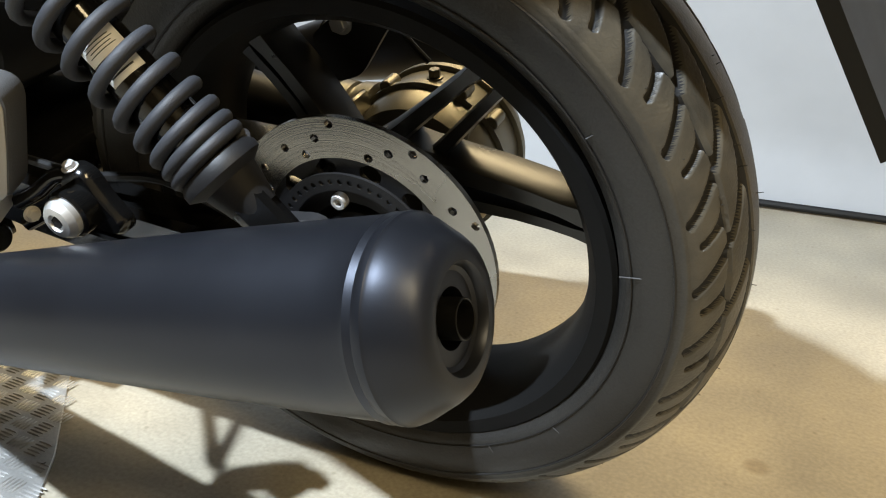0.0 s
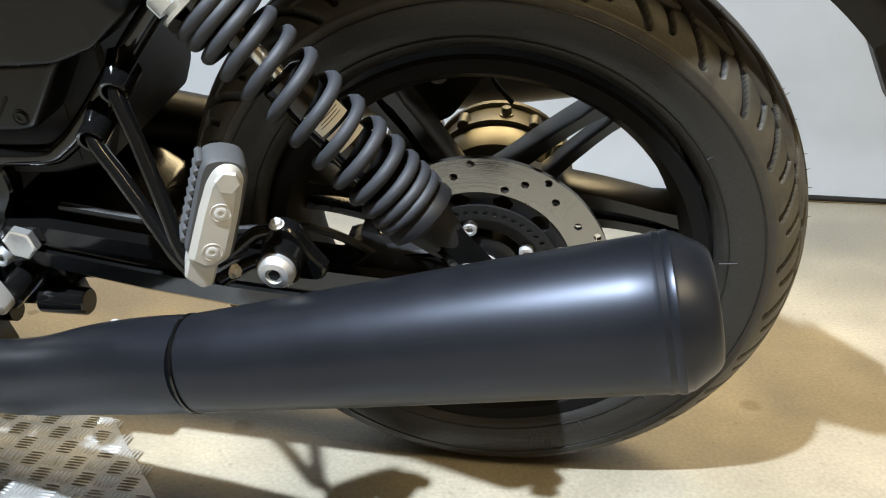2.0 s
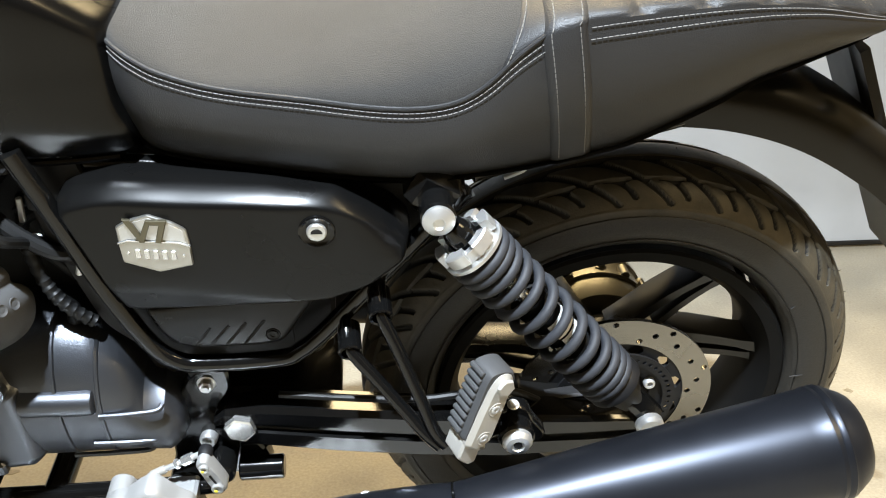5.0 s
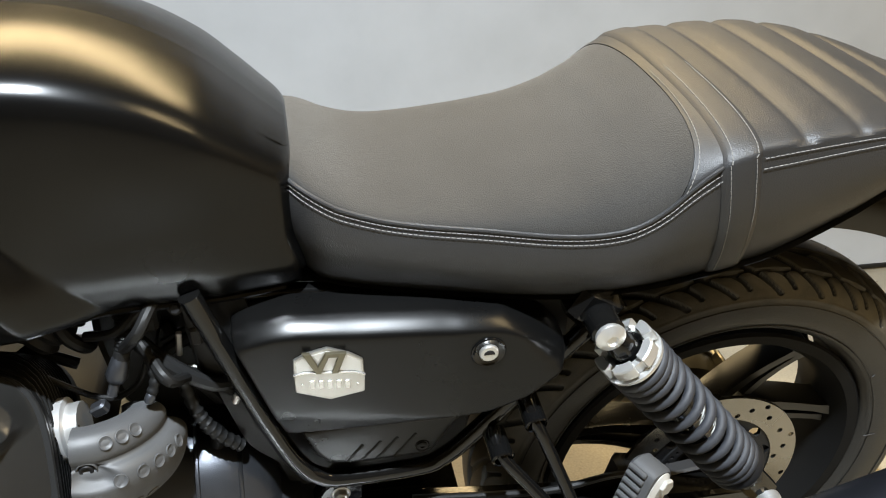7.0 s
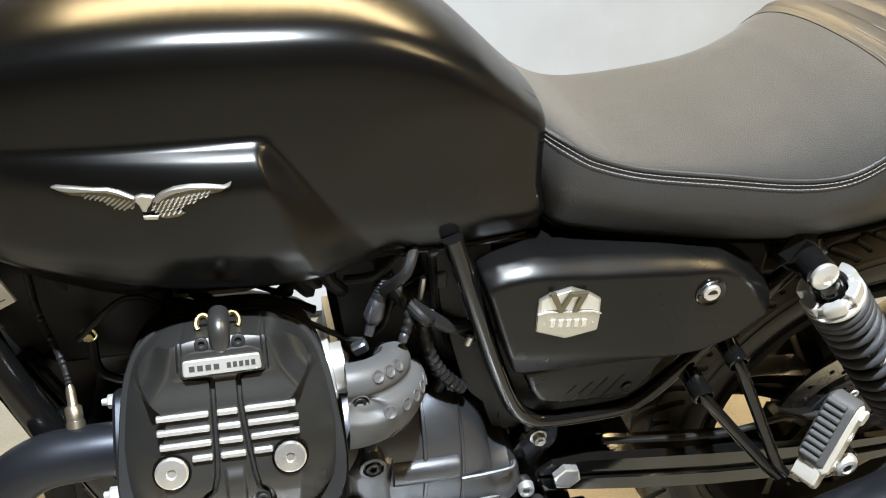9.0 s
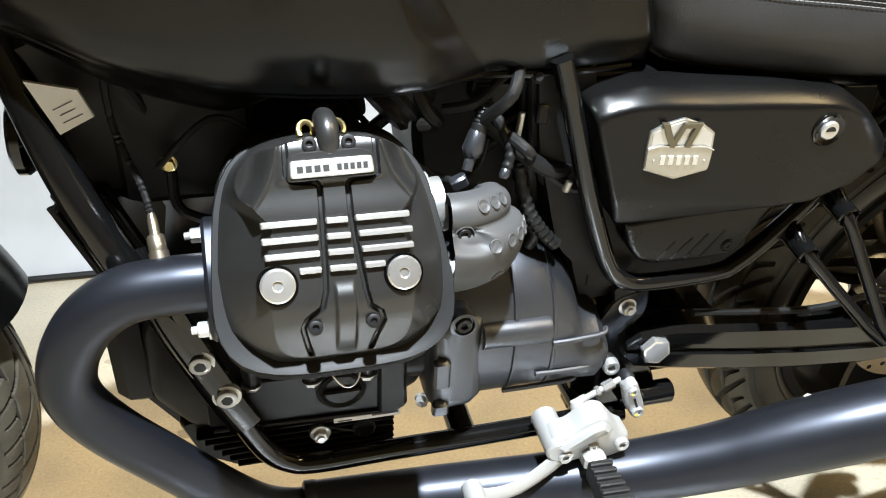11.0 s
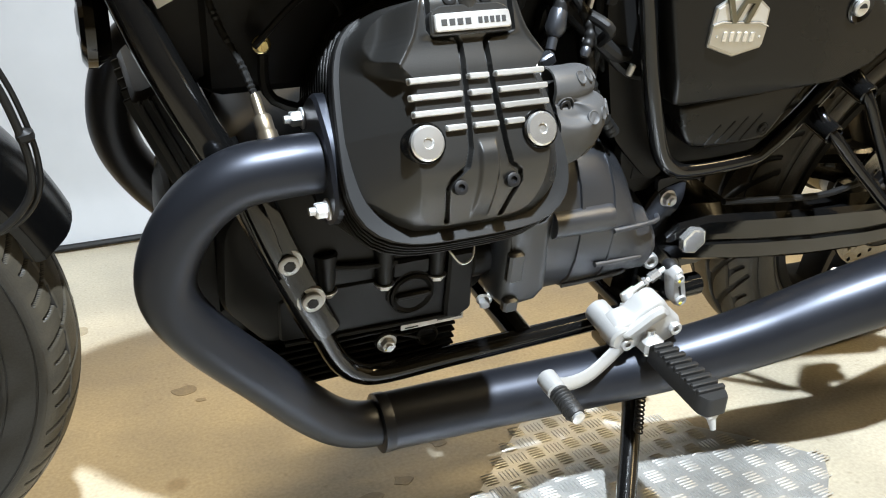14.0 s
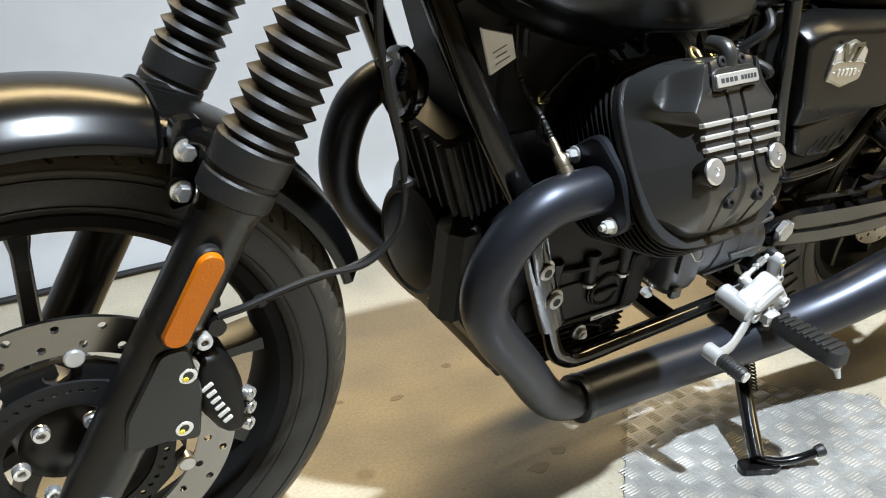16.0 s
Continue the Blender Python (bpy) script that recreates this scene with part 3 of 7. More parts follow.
def rim_bits(R, hw, depth, lip=0.012):
    """Rim barrel round the y axis; R is the flange's outer radius."""
    prof = [(-hw, R - 0.004), (-hw + 0.003, R), (-hw + 0.009, R - 0.004), (-hw + 0.012, R - lip), (-hw * 0.45, R - depth * 0.45), (0, R - depth * 0.5),
            (hw * 0.45, R - depth * 0.45), (hw - 0.012, R - lip), (hw - 0.009, R - 0.004), (hw - 0.003, R), (hw, R - 0.004),
            (hw - 0.002, R - lip - 0.006), (hw * 0.7, R - depth * 0.85), (hw * 0.3, R - depth), (-hw * 0.3, R - depth), (-hw * 0.7, R - depth * 0.85), (-hw + 0.002, R - lip - 0.006)]
    b = Bits()
    n = 96
    rings = [[(r * math.cos(2 * math.pi * k / n), y, r * math.sin(2 * math.pi * k / n)) for y, r in prof] for k in range(n)]
    m = len(prof)
    for ring in rings:
        b.v += [Vector(p) for p in ring]
    for k in range(n):
        j = (k + 1) % n
        for i in range(m):
            i2 = (i + 1) % m
            b.f.append((k * m + i, k * m + i2, j * m + i2, j * m + i))
    return b


YAX = (0, 1, 0)


def build_rear_wheel():
    w = group("rear_wheel", bike)
    tc = (0.0, -0.003, 0.0065)
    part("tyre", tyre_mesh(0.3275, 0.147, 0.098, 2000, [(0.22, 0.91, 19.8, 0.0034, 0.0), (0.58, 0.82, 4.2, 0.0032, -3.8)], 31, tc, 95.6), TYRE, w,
         "black road tyre with long slanting grooves")
    sidewall_ridges(w, 0.3275, 0.147, 0.098, tc)
    spans = [(96 - 7.5 * k, 96 - 7.5 * k - 5.6) for k in range(8)] + [(22 - 3.2 * k, 22 - 3.2 * k - 2.2) for k in range(5)] + [(-4 - 3.2 * k, -6.2 - 3.2 * k) for k in range(6)]
    sidewall_bars(w, 0.258, 0.267, -0.0742, spans, (0, 0, 0.0065))
    part("rim", rim_bits(0.2315, 0.064, 0.034), BARREL, w)
    for a, root, r0, w0, w1, lift in ((56.1, 88, 0.078, 0.0100, 0.0060, 0), (49.5, 56, 0.070, 0.0080, 0.0050, 0.010), (13.4, 70, 0.084, 0.0125, 0.0075, 0), (6.4, 34, 0.070, 0.0090, 0.0055, 0.010),
                                      (117.5, 108, 0.072, 0.0105, 0.0075, 0), (124.5, 126, 0.070, 0.0085, 0.0055, 0.010), (160.5, 140, 0.080, 0.0125, 0.0085, 0), (168, 172, 0.076, 0.0070, 0.0050, 0.010),
                                      (-70, -60, 0.075, 0.011, 0.007, 0), (-108, -120, 0.075, 0.011, 0.007, 0)):
        part("spoke", arm_bits(root, r0, a, 0.206, w0, w1, -0.040 + lift, 0.004), RIM, w)
    part("hub", Bits().lathe([(-0.075, 0.030), (-0.07, 0.040), (-0.045, 0.045), (-0.04, 0.075), (0.0, 0.080), (0.03, 0.062), (0.05, 0.055)], (0, 0, 0), YAX, 40), RIM, w)
    part("brake_disc", ring_with_holes(0.094, 0.1315, -0.072, -0.0665, 40, 3, 0.0042,
                                       lambda i, j: j != (0, 1, 2, 1)[i % 4] or i % 5 == 4, 0), DISC, w, "drilled steel brake disc")
    part("disc_carrier", ring_with_holes(0.050, 0.0945, -0.070, -0.064, 12, 2, 0.0105, lambda i, j: j == 0, 0), MATT, w)
    part("sensor_ring", ring_with_holes(0.066, 0.082, -0.078, -0.075, 48, 1, 0.0028), MATT, w)
    for k in range(5):
        a = radians(30 + 72 * k)
        bolt(w, (0.053 * math.cos(a), -0.070, 0.053 * math.sin(a)), r=0.0075, h=0.008, mat=STEEL)
    part("axle_nut", hex_bits((0, -0.075, 0), (0, -1, 0), 0.017, 0.016), STEEL, w)
    # fine moulding hairs on the tread
    hair = Bits()
    rnd = random.Random(11)
    for k in range(70):
        t, yy = radians(-80 + 205 * k / 69 + rnd.uniform(-1, 1)), rnd.choice((-0.062, -0.048, -0.02, 0.0, 0.03))
        r = 0.3275 - 0.045 * (abs(yy) / 0.0735) ** 2.2
        p = Vector((r * math.cos(t), yy - 0.003, r * math.sin(t) + 0.0065))
        d = Vector((math.cos(t), yy * 6, math.sin(t))).normalized()
        hair.cyl(p - d * 0.002, p + d * rnd.uniform(0.0025, 0.005) + Vector((rnd.uniform(-1, 1), 0, rnd.uniform(-1, 1))) * 0.001, 0.00045, 0.0003, segs=5)
    part("moulding_hair", hair, RUBBER, w)["kind"] = "stuff"
    # moulded marks on the flank
    for a, r0, r1 in ((6, 0.236, 0.258), (34, 0.250, 0.262), (-42, 0.240, 0.262), (-62, 0.238, 0.262)):
        t = radians(a)
        q0, q1 = (Vector((r * math.cos(t), -0.0735, r * math.sin(t))) for r in (r0, r1))
        part("mould_mark", Bits().cyl(q0, q1, 0.0006, segs=6), GREYRUBBER, w)


build_rear_wheel()


def build_final_drive():
    g = group("final_drive", bike)
    c = (0.004, 0, 0.018)
    part("housing", Bits().lathe([(0.030, 0.055), (0.035, 0.072), (0.050, 0.0780), (0.075, 0.0800), (0.110, 0.0800), (0.128, 0.074), (0.132, 0.076), (0.150, 0.070), (0.165, 0.05), (0.172, 0.0001)], c, YAX, 48), GOLDCAST, g,
         "dark bevel drive housing with a bolted rim")
    for y in (0.068, 0.112):
        part("rim_flange", Bits().lathe([(y, 0.078), (y + 0.001, 0.0845), (y + 0.008, 0.0845), (y + 0.009, 0.078)], c, YAX, 48), GOLDCAST, g)
    for a in (35, 62, 118, 150):
        t = radians(a)
        q = (c[0] + 0.0845 * math.cos(t), 0.070, c[2] + 0.0845 * math.sin(t))
        part("bolt", Bits().cyl(q, (q[0], 0.092, q[2]), 0.0070, segs=12, bevel=0.001), GOLDCAST, g)
    for x in (-0.052, 0.052):
        part("web", Bits().box((c[0] + x, 0.052, c[2] + 0.032), (0.006, 0.028, 0.085), Matrix.Rotation(radians(x * 250), 3, "Y"), 0.002), GOLDCAST, g)
    part("breather", hex_bits((0.012, 0.085, 0.1005), (0, 0, 1), 0.006, 0.010), GOLDCAST, g)
    part("drive_boot", Bits().lathe([(0.0, 0.036), (0.004, 0.040), (0.012, 0.040), (0.014, 0.037), (0.018, 0.037), (0.020, 0.041), (0.034, 0.041), (0.036, 0.038), (0.040, 0.038), (0.042, 0.042), (0.060, 0.044)], (-0.128, 0.098, 0.040), (1, 0, -0.06), 32), GOLDCAST, g, "ribbed neck of the drive housing")
    part("shaft_tube", Bits().tube([(-0.10, 0.095, 0.02), (-0.25, 0.10, 0.045), (-0.44, 0.10, 0.075)], lambda s: 0.034 + 0.008 * s, 24, 5), CASTBLACK, g,
         "satin shaft tube beside the wheel")


build_final_drive()


def build_swingarm():
    g = group("swingarm", bike)
    b = Bits()
    rings = []
    for x, zt, zb_, y in ((-0.50, 0.050, 0.030, -0.105), (-0.485, 0.066, 0.014, -0.108), (-0.44, 0.070, 0.004, -0.110), (-0.35, 0.060, -0.012, -0.112), (-0.25, 0.050, -0.024, -0.115),
                          (-0.15, 0.042, -0.030, -0.118), (-0.05, 0.034, -0.028, -0.118), (0.02, 0.028, -0.026, -0.116), (0.045, 0.012, -0.012, -0.115)):
        h = (zt - zb_)
        c, t = (zt + zb_) / 2, 0.019
        rings.append([(x, y - t, c - h * 0.40), (x, y - t, c - h * 0.10), (x, y - t + 0.006, c - h * 0.06), (x, y - t + 0.006, c + h * 0.10), (x, y - t, c + h * 0.14), (x, y - t, c + h * 0.40),
                      (x, y - t + 0.006, zt), (x, y + t, zt), (x, y + t, zb_), (x, y - t + 0.006, zb_)])
    part("left_arm", b.loft(rings), GLOSS, g)
    part("cross_member", Bits().cyl((-0.40, -0.11, 0.035), (-0.40, 0.11, 0.035), 0.026), GLOSS, g)
    part("pivot_casting", Bits().prism(chamfered([(-0.50, 0.075), (-0.40, 0.070), (-0.352, 0.045), (-0.350, 0.005), (-0.40, -0.03), (-0.47, -0.03), (-0.505, 0.0)], 0.015), [(0.10, 0), (-0.088, 0), (-0.094, 0.004)]), GLOSS, g)
    part("pivot_bolt", hex_bits((-0.468, -0.127, 0.046), (0, -1, 0), 0.0185, 0.012, False), CHROME, g, "large bright hexagonal pivot bolt")
    part("caliper_bracket", Bits().prism(chamfered([(-0.14, 0.03), (-0.02, 0.045), (0.01, 0.0), (-0.03, -0.04), (-0.13, -0.03)], 0.015), [(-0.099, 0.0), (-0.103, 0.002), (-0.085, 0.0)]), MATT, g)
    part("rear_caliper", Bits().box((-0.105, -0.078, 0.012), (0.075, 0.055, 0.05), Matrix.Rotation(radians(12), 3, "Y"), 0.008), CASTBLACK, g)
    part("sensor_bracket", Bits().prism(chamfered([(-0.095, 0.150), (-0.020, 0.205), (0.010, 0.200), (-0.005, 0.170), (-0.045, 0.115), (-0.075, 0.105)], 0.010), [(0.045, 0), (0.052, 0.0)]), MATT, g)
    part("sensor_hose", Bits().tube([(-0.030, 0.045, 0.195), (-0.012, 0.05, 0.178), (0.004, 0.055, 0.150), (0.020, 0.06, 0.128)], 0.0032, 8, 5), CABLE, g)
    bolt(g, (-0.0575, 0.044, 0.166), r=0.0085, h=0.009, mat=STEEL, kind="hex")
    part("brake_hose", Bits().tube([(-0.10, -0.10, 0.03), (-0.16, -0.12, 0.075), (-0.26, -0.125, 0.07), (-0.42, -0.12, 0.085)], 0.0045, 8), CABLE, g)


build_swingarm()


def build_shock():
    top, bot = Vector((-0.238, -0.172, 0.361)), Vector((0.004, -0.172, 0.078))
    ax = (bot - top).normalized()
    L = (bot - top).length
    g = group("shock_absorber", bike, label="black twin shock with grey coil spring and silver adjuster ring")
    u = ax.orthogonal().normalized()
    w = ax.cross(u)
    pts = []
    s0, s1, turns = 0.060, L - 0.078, 13.5
    n = int(turns * 22)
    for i in range(n + 1):
        t = i / n
        f = t - 0.085 * math.sin(2 * math.pi * t)
        a = 2 * math.pi * turns * t
        s = s0 + (s1 - s0) * min(1, f)
        pts.append(top + ax * s + (u * math.cos(a) + w * math.sin(a)) * 0.0295)
    part("spring", Bits().tube(pts, 0.0057, 10, 1, smooth=False), SPRING, g, "grey powder-coated coil spring", 60)
    part("upper_body", Bits().lathe([(0.02, 0.012), (0.03, 0.016), (0.075, 0.016), (0.08, 0.013), (0.105, 0.014), (0.11, 0.008)], top, ax, 24), GLOSS, g)
    part("damper_rod", Bits().lathe([(0.10, 0.0070), (0.15, 0.0070)], top, ax, 16), CHROME, g)
    part("damper_body", Bits().lathe([(0.138, 0.014), (0.142, 0.0205), (L - 0.06, 0.0205), (L - 0.05, 0.015)], top, ax, 28), GLOSS, g)
    ring = Bits()
    teeth = 6
    for k in range(teeth):
        # a castle ring: six raised lugs on a thin collar
        row = []
        for q in range(11):
            a = 2 * math.pi * (k + (q / 10) * 0.66 + 0.17) / teeth
            d = u * math.cos(a) + w * math.sin(a)
            row.append([top + ax * h + d * r for h, r in ((0.034, 0.0225), (0.034, 0.0320), (0.0355, 0.0335), (0.048, 0.0335), (0.048, 0.0225))])
        part("ring_lug", Bits().loft(row), ALU, g)
    ring.lathe([(0.040, 0.0200), (0.040, 0.0275), (0.052, 0.0275), (0.0525, 0.0345), (0.056, 0.0345), (0.056, 0.0200)], top, ax, 40, caps=False)
    part("adjuster_ring", ring, ALU, g, "silver preload ring with notches")
    part("lower_seat", Bits().lathe([(L - 0.078, 0.030), (L - 0.072, 0.034), (L - 0.066, 0.034), (L - 0.060, 0.024), (L - 0.03, 0.017)], top, ax, 32), MATT, g)
    part("clevis", Bits().box(bot - ax * 0.018, (0.034, 0.030, 0.062), Matrix((w, u, ax)).transposed(), 0.006), GLOSS, g)
    part("top_eye", Bits().cyl(top + Vector((0, -0.012, 0)), top + Vector((0, 0.030, 0)), 0.0175, segs=24, bevel=0.002), GLOSS, g)
    part("top_bolt", Bits().lathe([(0, 0.0150), (0.003, 0.0160), (0.005, 0.0155), (0.0095, 0.0085), (0.0100, 0.0060), (0.0080, 0.0045), (0.0080, 0.0001)], top + Vector((0, -0.012, 0)), (0, -1, 0), 32), ALU, g, "round silver shock bolt")
    part("bottom_bolt", Bits().lathe([(0, 0.016), (0.006, 0.016), (0.010, 0.012), (0.010, 0.006), (0.007, 0.005), (0.007, 0.0001)], bot + Vector((0, -0.018, 0)), (0, -1, 0), 28), ALU, g)
    # stickers on the damper body, with unreadable print as bars
    face = Vector((0.50, -0.78, 0.48)).normalized()
    face = (face - ax * face.dot(ax)).normalized()
    sd = ax.cross(face)
    band = lambda a0, a1, s, r: [top + ax * s + (face * math.cos(a) + sd * math.sin(a)) * r for a in (radians(a0 + (a1 - a0) * q / 10) for q in range(11))]
    for s0, s1, a0, a1, lines in ((0.174, 0.195, -48, 44, ((0.003, 0.0016, 14), (0.008, 0.0007, 30), (0.0105, 0.0007, 34), (0.013, 0.0007, 26), (0.0155, 0.0007, 32))), (0.198, 0.214, -46, 40, ((0.004, 0.0014, 22), (0.010, 0.0014, 28)))):
        label = part("warning_label", Bits().loft([band(a0, a1, s0, 0.0203), band(a0, a1, s0, 0.0209), band(a0, a1, s1, 0.0209), band(a0, a1, s1, 0.0203)], caps=False, closed=False), LABEL, g, "white warning sticker with small print")
        for s, h, span in lines:
            part("print_line", Bits().loft([band(-span, span, s0 + s, 0.02112), band(-span, span, s0 + s + h, 0.02112)], caps=False, closed=False), DARKPRINT, label)


build_shock()


def build_muffler(side):
    """side -1: the bike's left."""
    g = group("muffler" if side < 0 else "far_muffler", bike)
    P = lambda x, yy, z: Vector((x, side * yy, z))
    a0, a1 = P(-0.2185, 0.2795, 0.0385), P(0.165, 0.269, 0.1185)
    ax = (a1 - a0).normalized()
    L = (a1 - a0).length
    part("body", Bits().lathe([(0.0, 0.0416), (0.002, 0.0424), (0.043, 0.0442), (0.143, 0.0497), (0.263, 0.0553), (L - 0.03, 0.0592), (L - 0.012, 0.0598), (L - 0.008, 0.0610), (L - 0.003, 0.0600)], a0, ax, 72), CERAMIC, g,
         "satin blue-black coated silencer", 25)
    part("band", Bits().lathe([(-0.0036, 0.0412), (-0.0030, 0.0430), (-0.0006, 0.0430), (0.0, 0.0412)], a0, ax, 64), GLOSS, g)
    cap = [(L - 0.004, 0.0597), (L - 0.001, 0.0612), (L + 0.003, 0.0612), (L + 0.005, 0.0598), (L + 0.008, 0.0592), (L + 0.024, 0.0492), (L + 0.0285, 0.0455), (L + 0.0310, 0.0415), (L + 0.0318, 0.0365),
           (L + 0.0315, 0.0325), (L + 0.0298, 0.0310), (L + 0.0255, 0.0298), (L + 0.0240, 0.0270), (L + 0.0242, 0.0225), (L + 0.0240, 0.0180), (L + 0.012, 0.0168), (L + 0.006, 0.0001)]
    part("end_cap", Bits().lathe(cap, a0, ax, 72), CERAMIC, g, "rounded satin end cap with a sunk ring", 30)
    part("outlet", Bits().lathe([(L + 0.008, 0.0122), (L + 0.0325, 0.0122), (L + 0.0330, 0.0115), (L + 0.0325, 0.0108), (L + 0.010, 0.0106), (L + 0.008, 0.0001)], a0 + P(0.0, 0.0, 0.0), ax, 36), CASTBLACK, g, "narrow dark outlet pipe")
    # link pipe tapering to the front
    pts = [P(-0.2165, 0.2800, 0.0390), P(-0.275, 0.268, 0.0195), P(-0.34, 0.250, -0.0085), P(-0.42, 0.228, -0.046), P(-0.50, 0.207, -0.073), P(-0.60, 0.190, -0.088), P(-0.75, 0.172, -0.096), P(-0.888, 0.163, -0.097)]
    rr = curve_of([(0, 0.0418), (0.10, 0.0428), (0.25, 0.0425), (0.40, 0.0395), (0.55, 0.0375), (0.7, 0.0355), (1.0, 0.0325)])
    part("link_pipe", Bits().tube(pts, rr, 48, 6), CERAMIC, g, "wide satin link pipe", 60)
    if side < 0:
        bolt(g, (-0.321, -0.2320, 0.0290), (-0.12, -0.42, 0.90), 0.0072, 0.004, PEGGREY)
        part("mount_bush", Bits().cyl((-0.1555, -0.205, 0.1035), (-0.1555, -0.2270, 0.1035), 0.0200, segs=24, bevel=0.002), GLOSS, g)
        part("mount_bolt", Bits().lathe([(0, 0.0165), (0.005, 0.0165), (0.010, 0.0125), (0.011, 0.0075), (0.0085, 0.0065), (0.0085, 0.0001)], (-0.1555, -0.2270, 0.1035), (0, -1, 0), 28), ALU, g, "round silver muffler bolt")
        # dark hex disc paints in the shade of the bolt's socket
        part("bolt_socket", Bits().lathe([(0, 0.0052), (0.0012, 0.0052), (0.0012, 0.0001)], (-0.1555, -0.2355, 0.1035), (0, -1, 0), 6), MATT, g)
        part("hanger", Bits().prism(chamfered([(-0.178, 0.098), (-0.172, 0.126), (-0.158, 0.137), (-0.142, 0.132), (-0.134, 0.112), (-0.118, 0.090), (-0.125, 0.078), (-0.165, 0.080)], 0.008), [(-0.195, 0), (-0.206, 0.0), (-0.210, 0.003)]), GLOSS, g, "gloss black muffler hanger plate", 40)
        for z0, z1 in ((0.112, 0.124), (0.092, 0.097)):
            part("hanger_tube", Bits().tube([(-0.212, -0.222, z0 - 0.008), (-0.195, -0.214, z0), (-0.178, -0.206, z1), (-0.160, -0.202, z1 + 0.002)], 0.0068, 12, 5), GLOSS, g)
        part("hanger_bolt", hex_bits((-0.158, -0.206, 0.1345), (0, -0.2, 1), 0.0050, 0.005), STEEL, g)


build_muffler(-1)
build_muffler(1)


def build_header(side):
    g = group("exhaust_header" if side < 0 else "far_exhaust_header", bike)
    P = lambda x, yy, z: Vector((x, -yy, z)) if side < 0 else Vector((x - 0.008 - 0.012 * smoothstep(0.13, 0.25, z), yy - 0.050, z + 0.020 * smoothstep(0.10, 0.25, z)))
    pts = [P(-0.955, 0.183, 0.250), P(-0.992, 0.183, 0.250), P(-1.032, 0.182, 0.244), P(-1.066, 0.181, 0.219), P(-1.089, 0.180, 0.178), P(-1.092, 0.180, 0.136), P(-1.068, 0.179, 0.088),
           P(-1.018, 0.177, 0.024), P(-0.972, 0.171, -0.038), P(-0.938, 0.167, -0.074), P(-0.905, 0.164, -0.092), P(-0.865, 0.163, -0.097)]
    part("pipe", Bits().tube(pts, 0.0258, 40, 7), CERAMIC, g, "satin blue-black exhaust header pipe", 60)
    part("flange", Bits().prism(chamfered([(-0.060, -0.026), (0.0, -0.040), (0.060, -0.026), (0.060, 0.026), (0.0, 0.040), (-0.060, 0.026)], 0.018),
                                [(0, 0.003), (0.003, 0), (0.013, 0), (0.016, 0.003)],
                                to=lambda a, b, d: P(-0.9615 + d, 0.183 + 0.68 * a * 0.9 + b * 0.73, 0.252 - 0.73 * a * 0.9 + b * 0.68)), CERAMIC, g)
    part("slip_joint", Bits().lathe([(0, 0.0290), (0.002, 0.0338), (0.012, 0.0338), (0.016, 0.0325)], P(-0.892, 0.163, -0.097), P(1, 0, 0), 40), CERAMIC, g)
    if side < 0:
        for p in ((-0.961, -0.1405, 0.2720), (-0.961, -0.2130, 0.2220)):
            part("stud_nut", hex_bits(p, (-1, 0, 0), 0.0070, 0.012, True, 0.005), STEEL, g)
        part("sensor_boss", Bits().cyl((-0.998, -0.186, 0.252), (-0.998, -0.1705, 0.268), 0.0115, segs=20), CERAMIC, g)
        part("oxygen_sensor", Bits().lathe([(0, 0.0070), (0.002, 0.0088), (0.009, 0.0088), (0.010, 0.0058), (0.014, 0.0057), (0.015, 0.0050), (0.024, 0.0052), (0.026, 0.0045), (0.037, 0.0045), (0.041, 0.0038), (0.044, 0.0030)],
                                           (-0.998, -0.1710, 0.2675), (-0.10, 0.68, 0.72), 20), SENSOR, g, "gold and steel oxygen sensor")
        part("sensor_collar", Bits().lathe([(0.008, 0.0074), (0.010, 0.0078), (0.022, 0.0078), (0.024, 0.0066)], (-0.998, -0.1710, 0.2675), (-0.10, 0.68, 0.72), 18), SENSOR, g)
        part("sensor_lead", Bits().tube([(-1.0025, -0.1415, 0.2990), (-1.008, -0.126, 0.318), (-1.020, -0.106, 0.345), (-1.027, -0.094, 0.375), (-1.027, -0.085, 0.43)], lambda q: 0.0032 + 0.0006 * math.sin(q * 170), 8, 12), CABLE, g)


build_header(-1)
build_header(1)


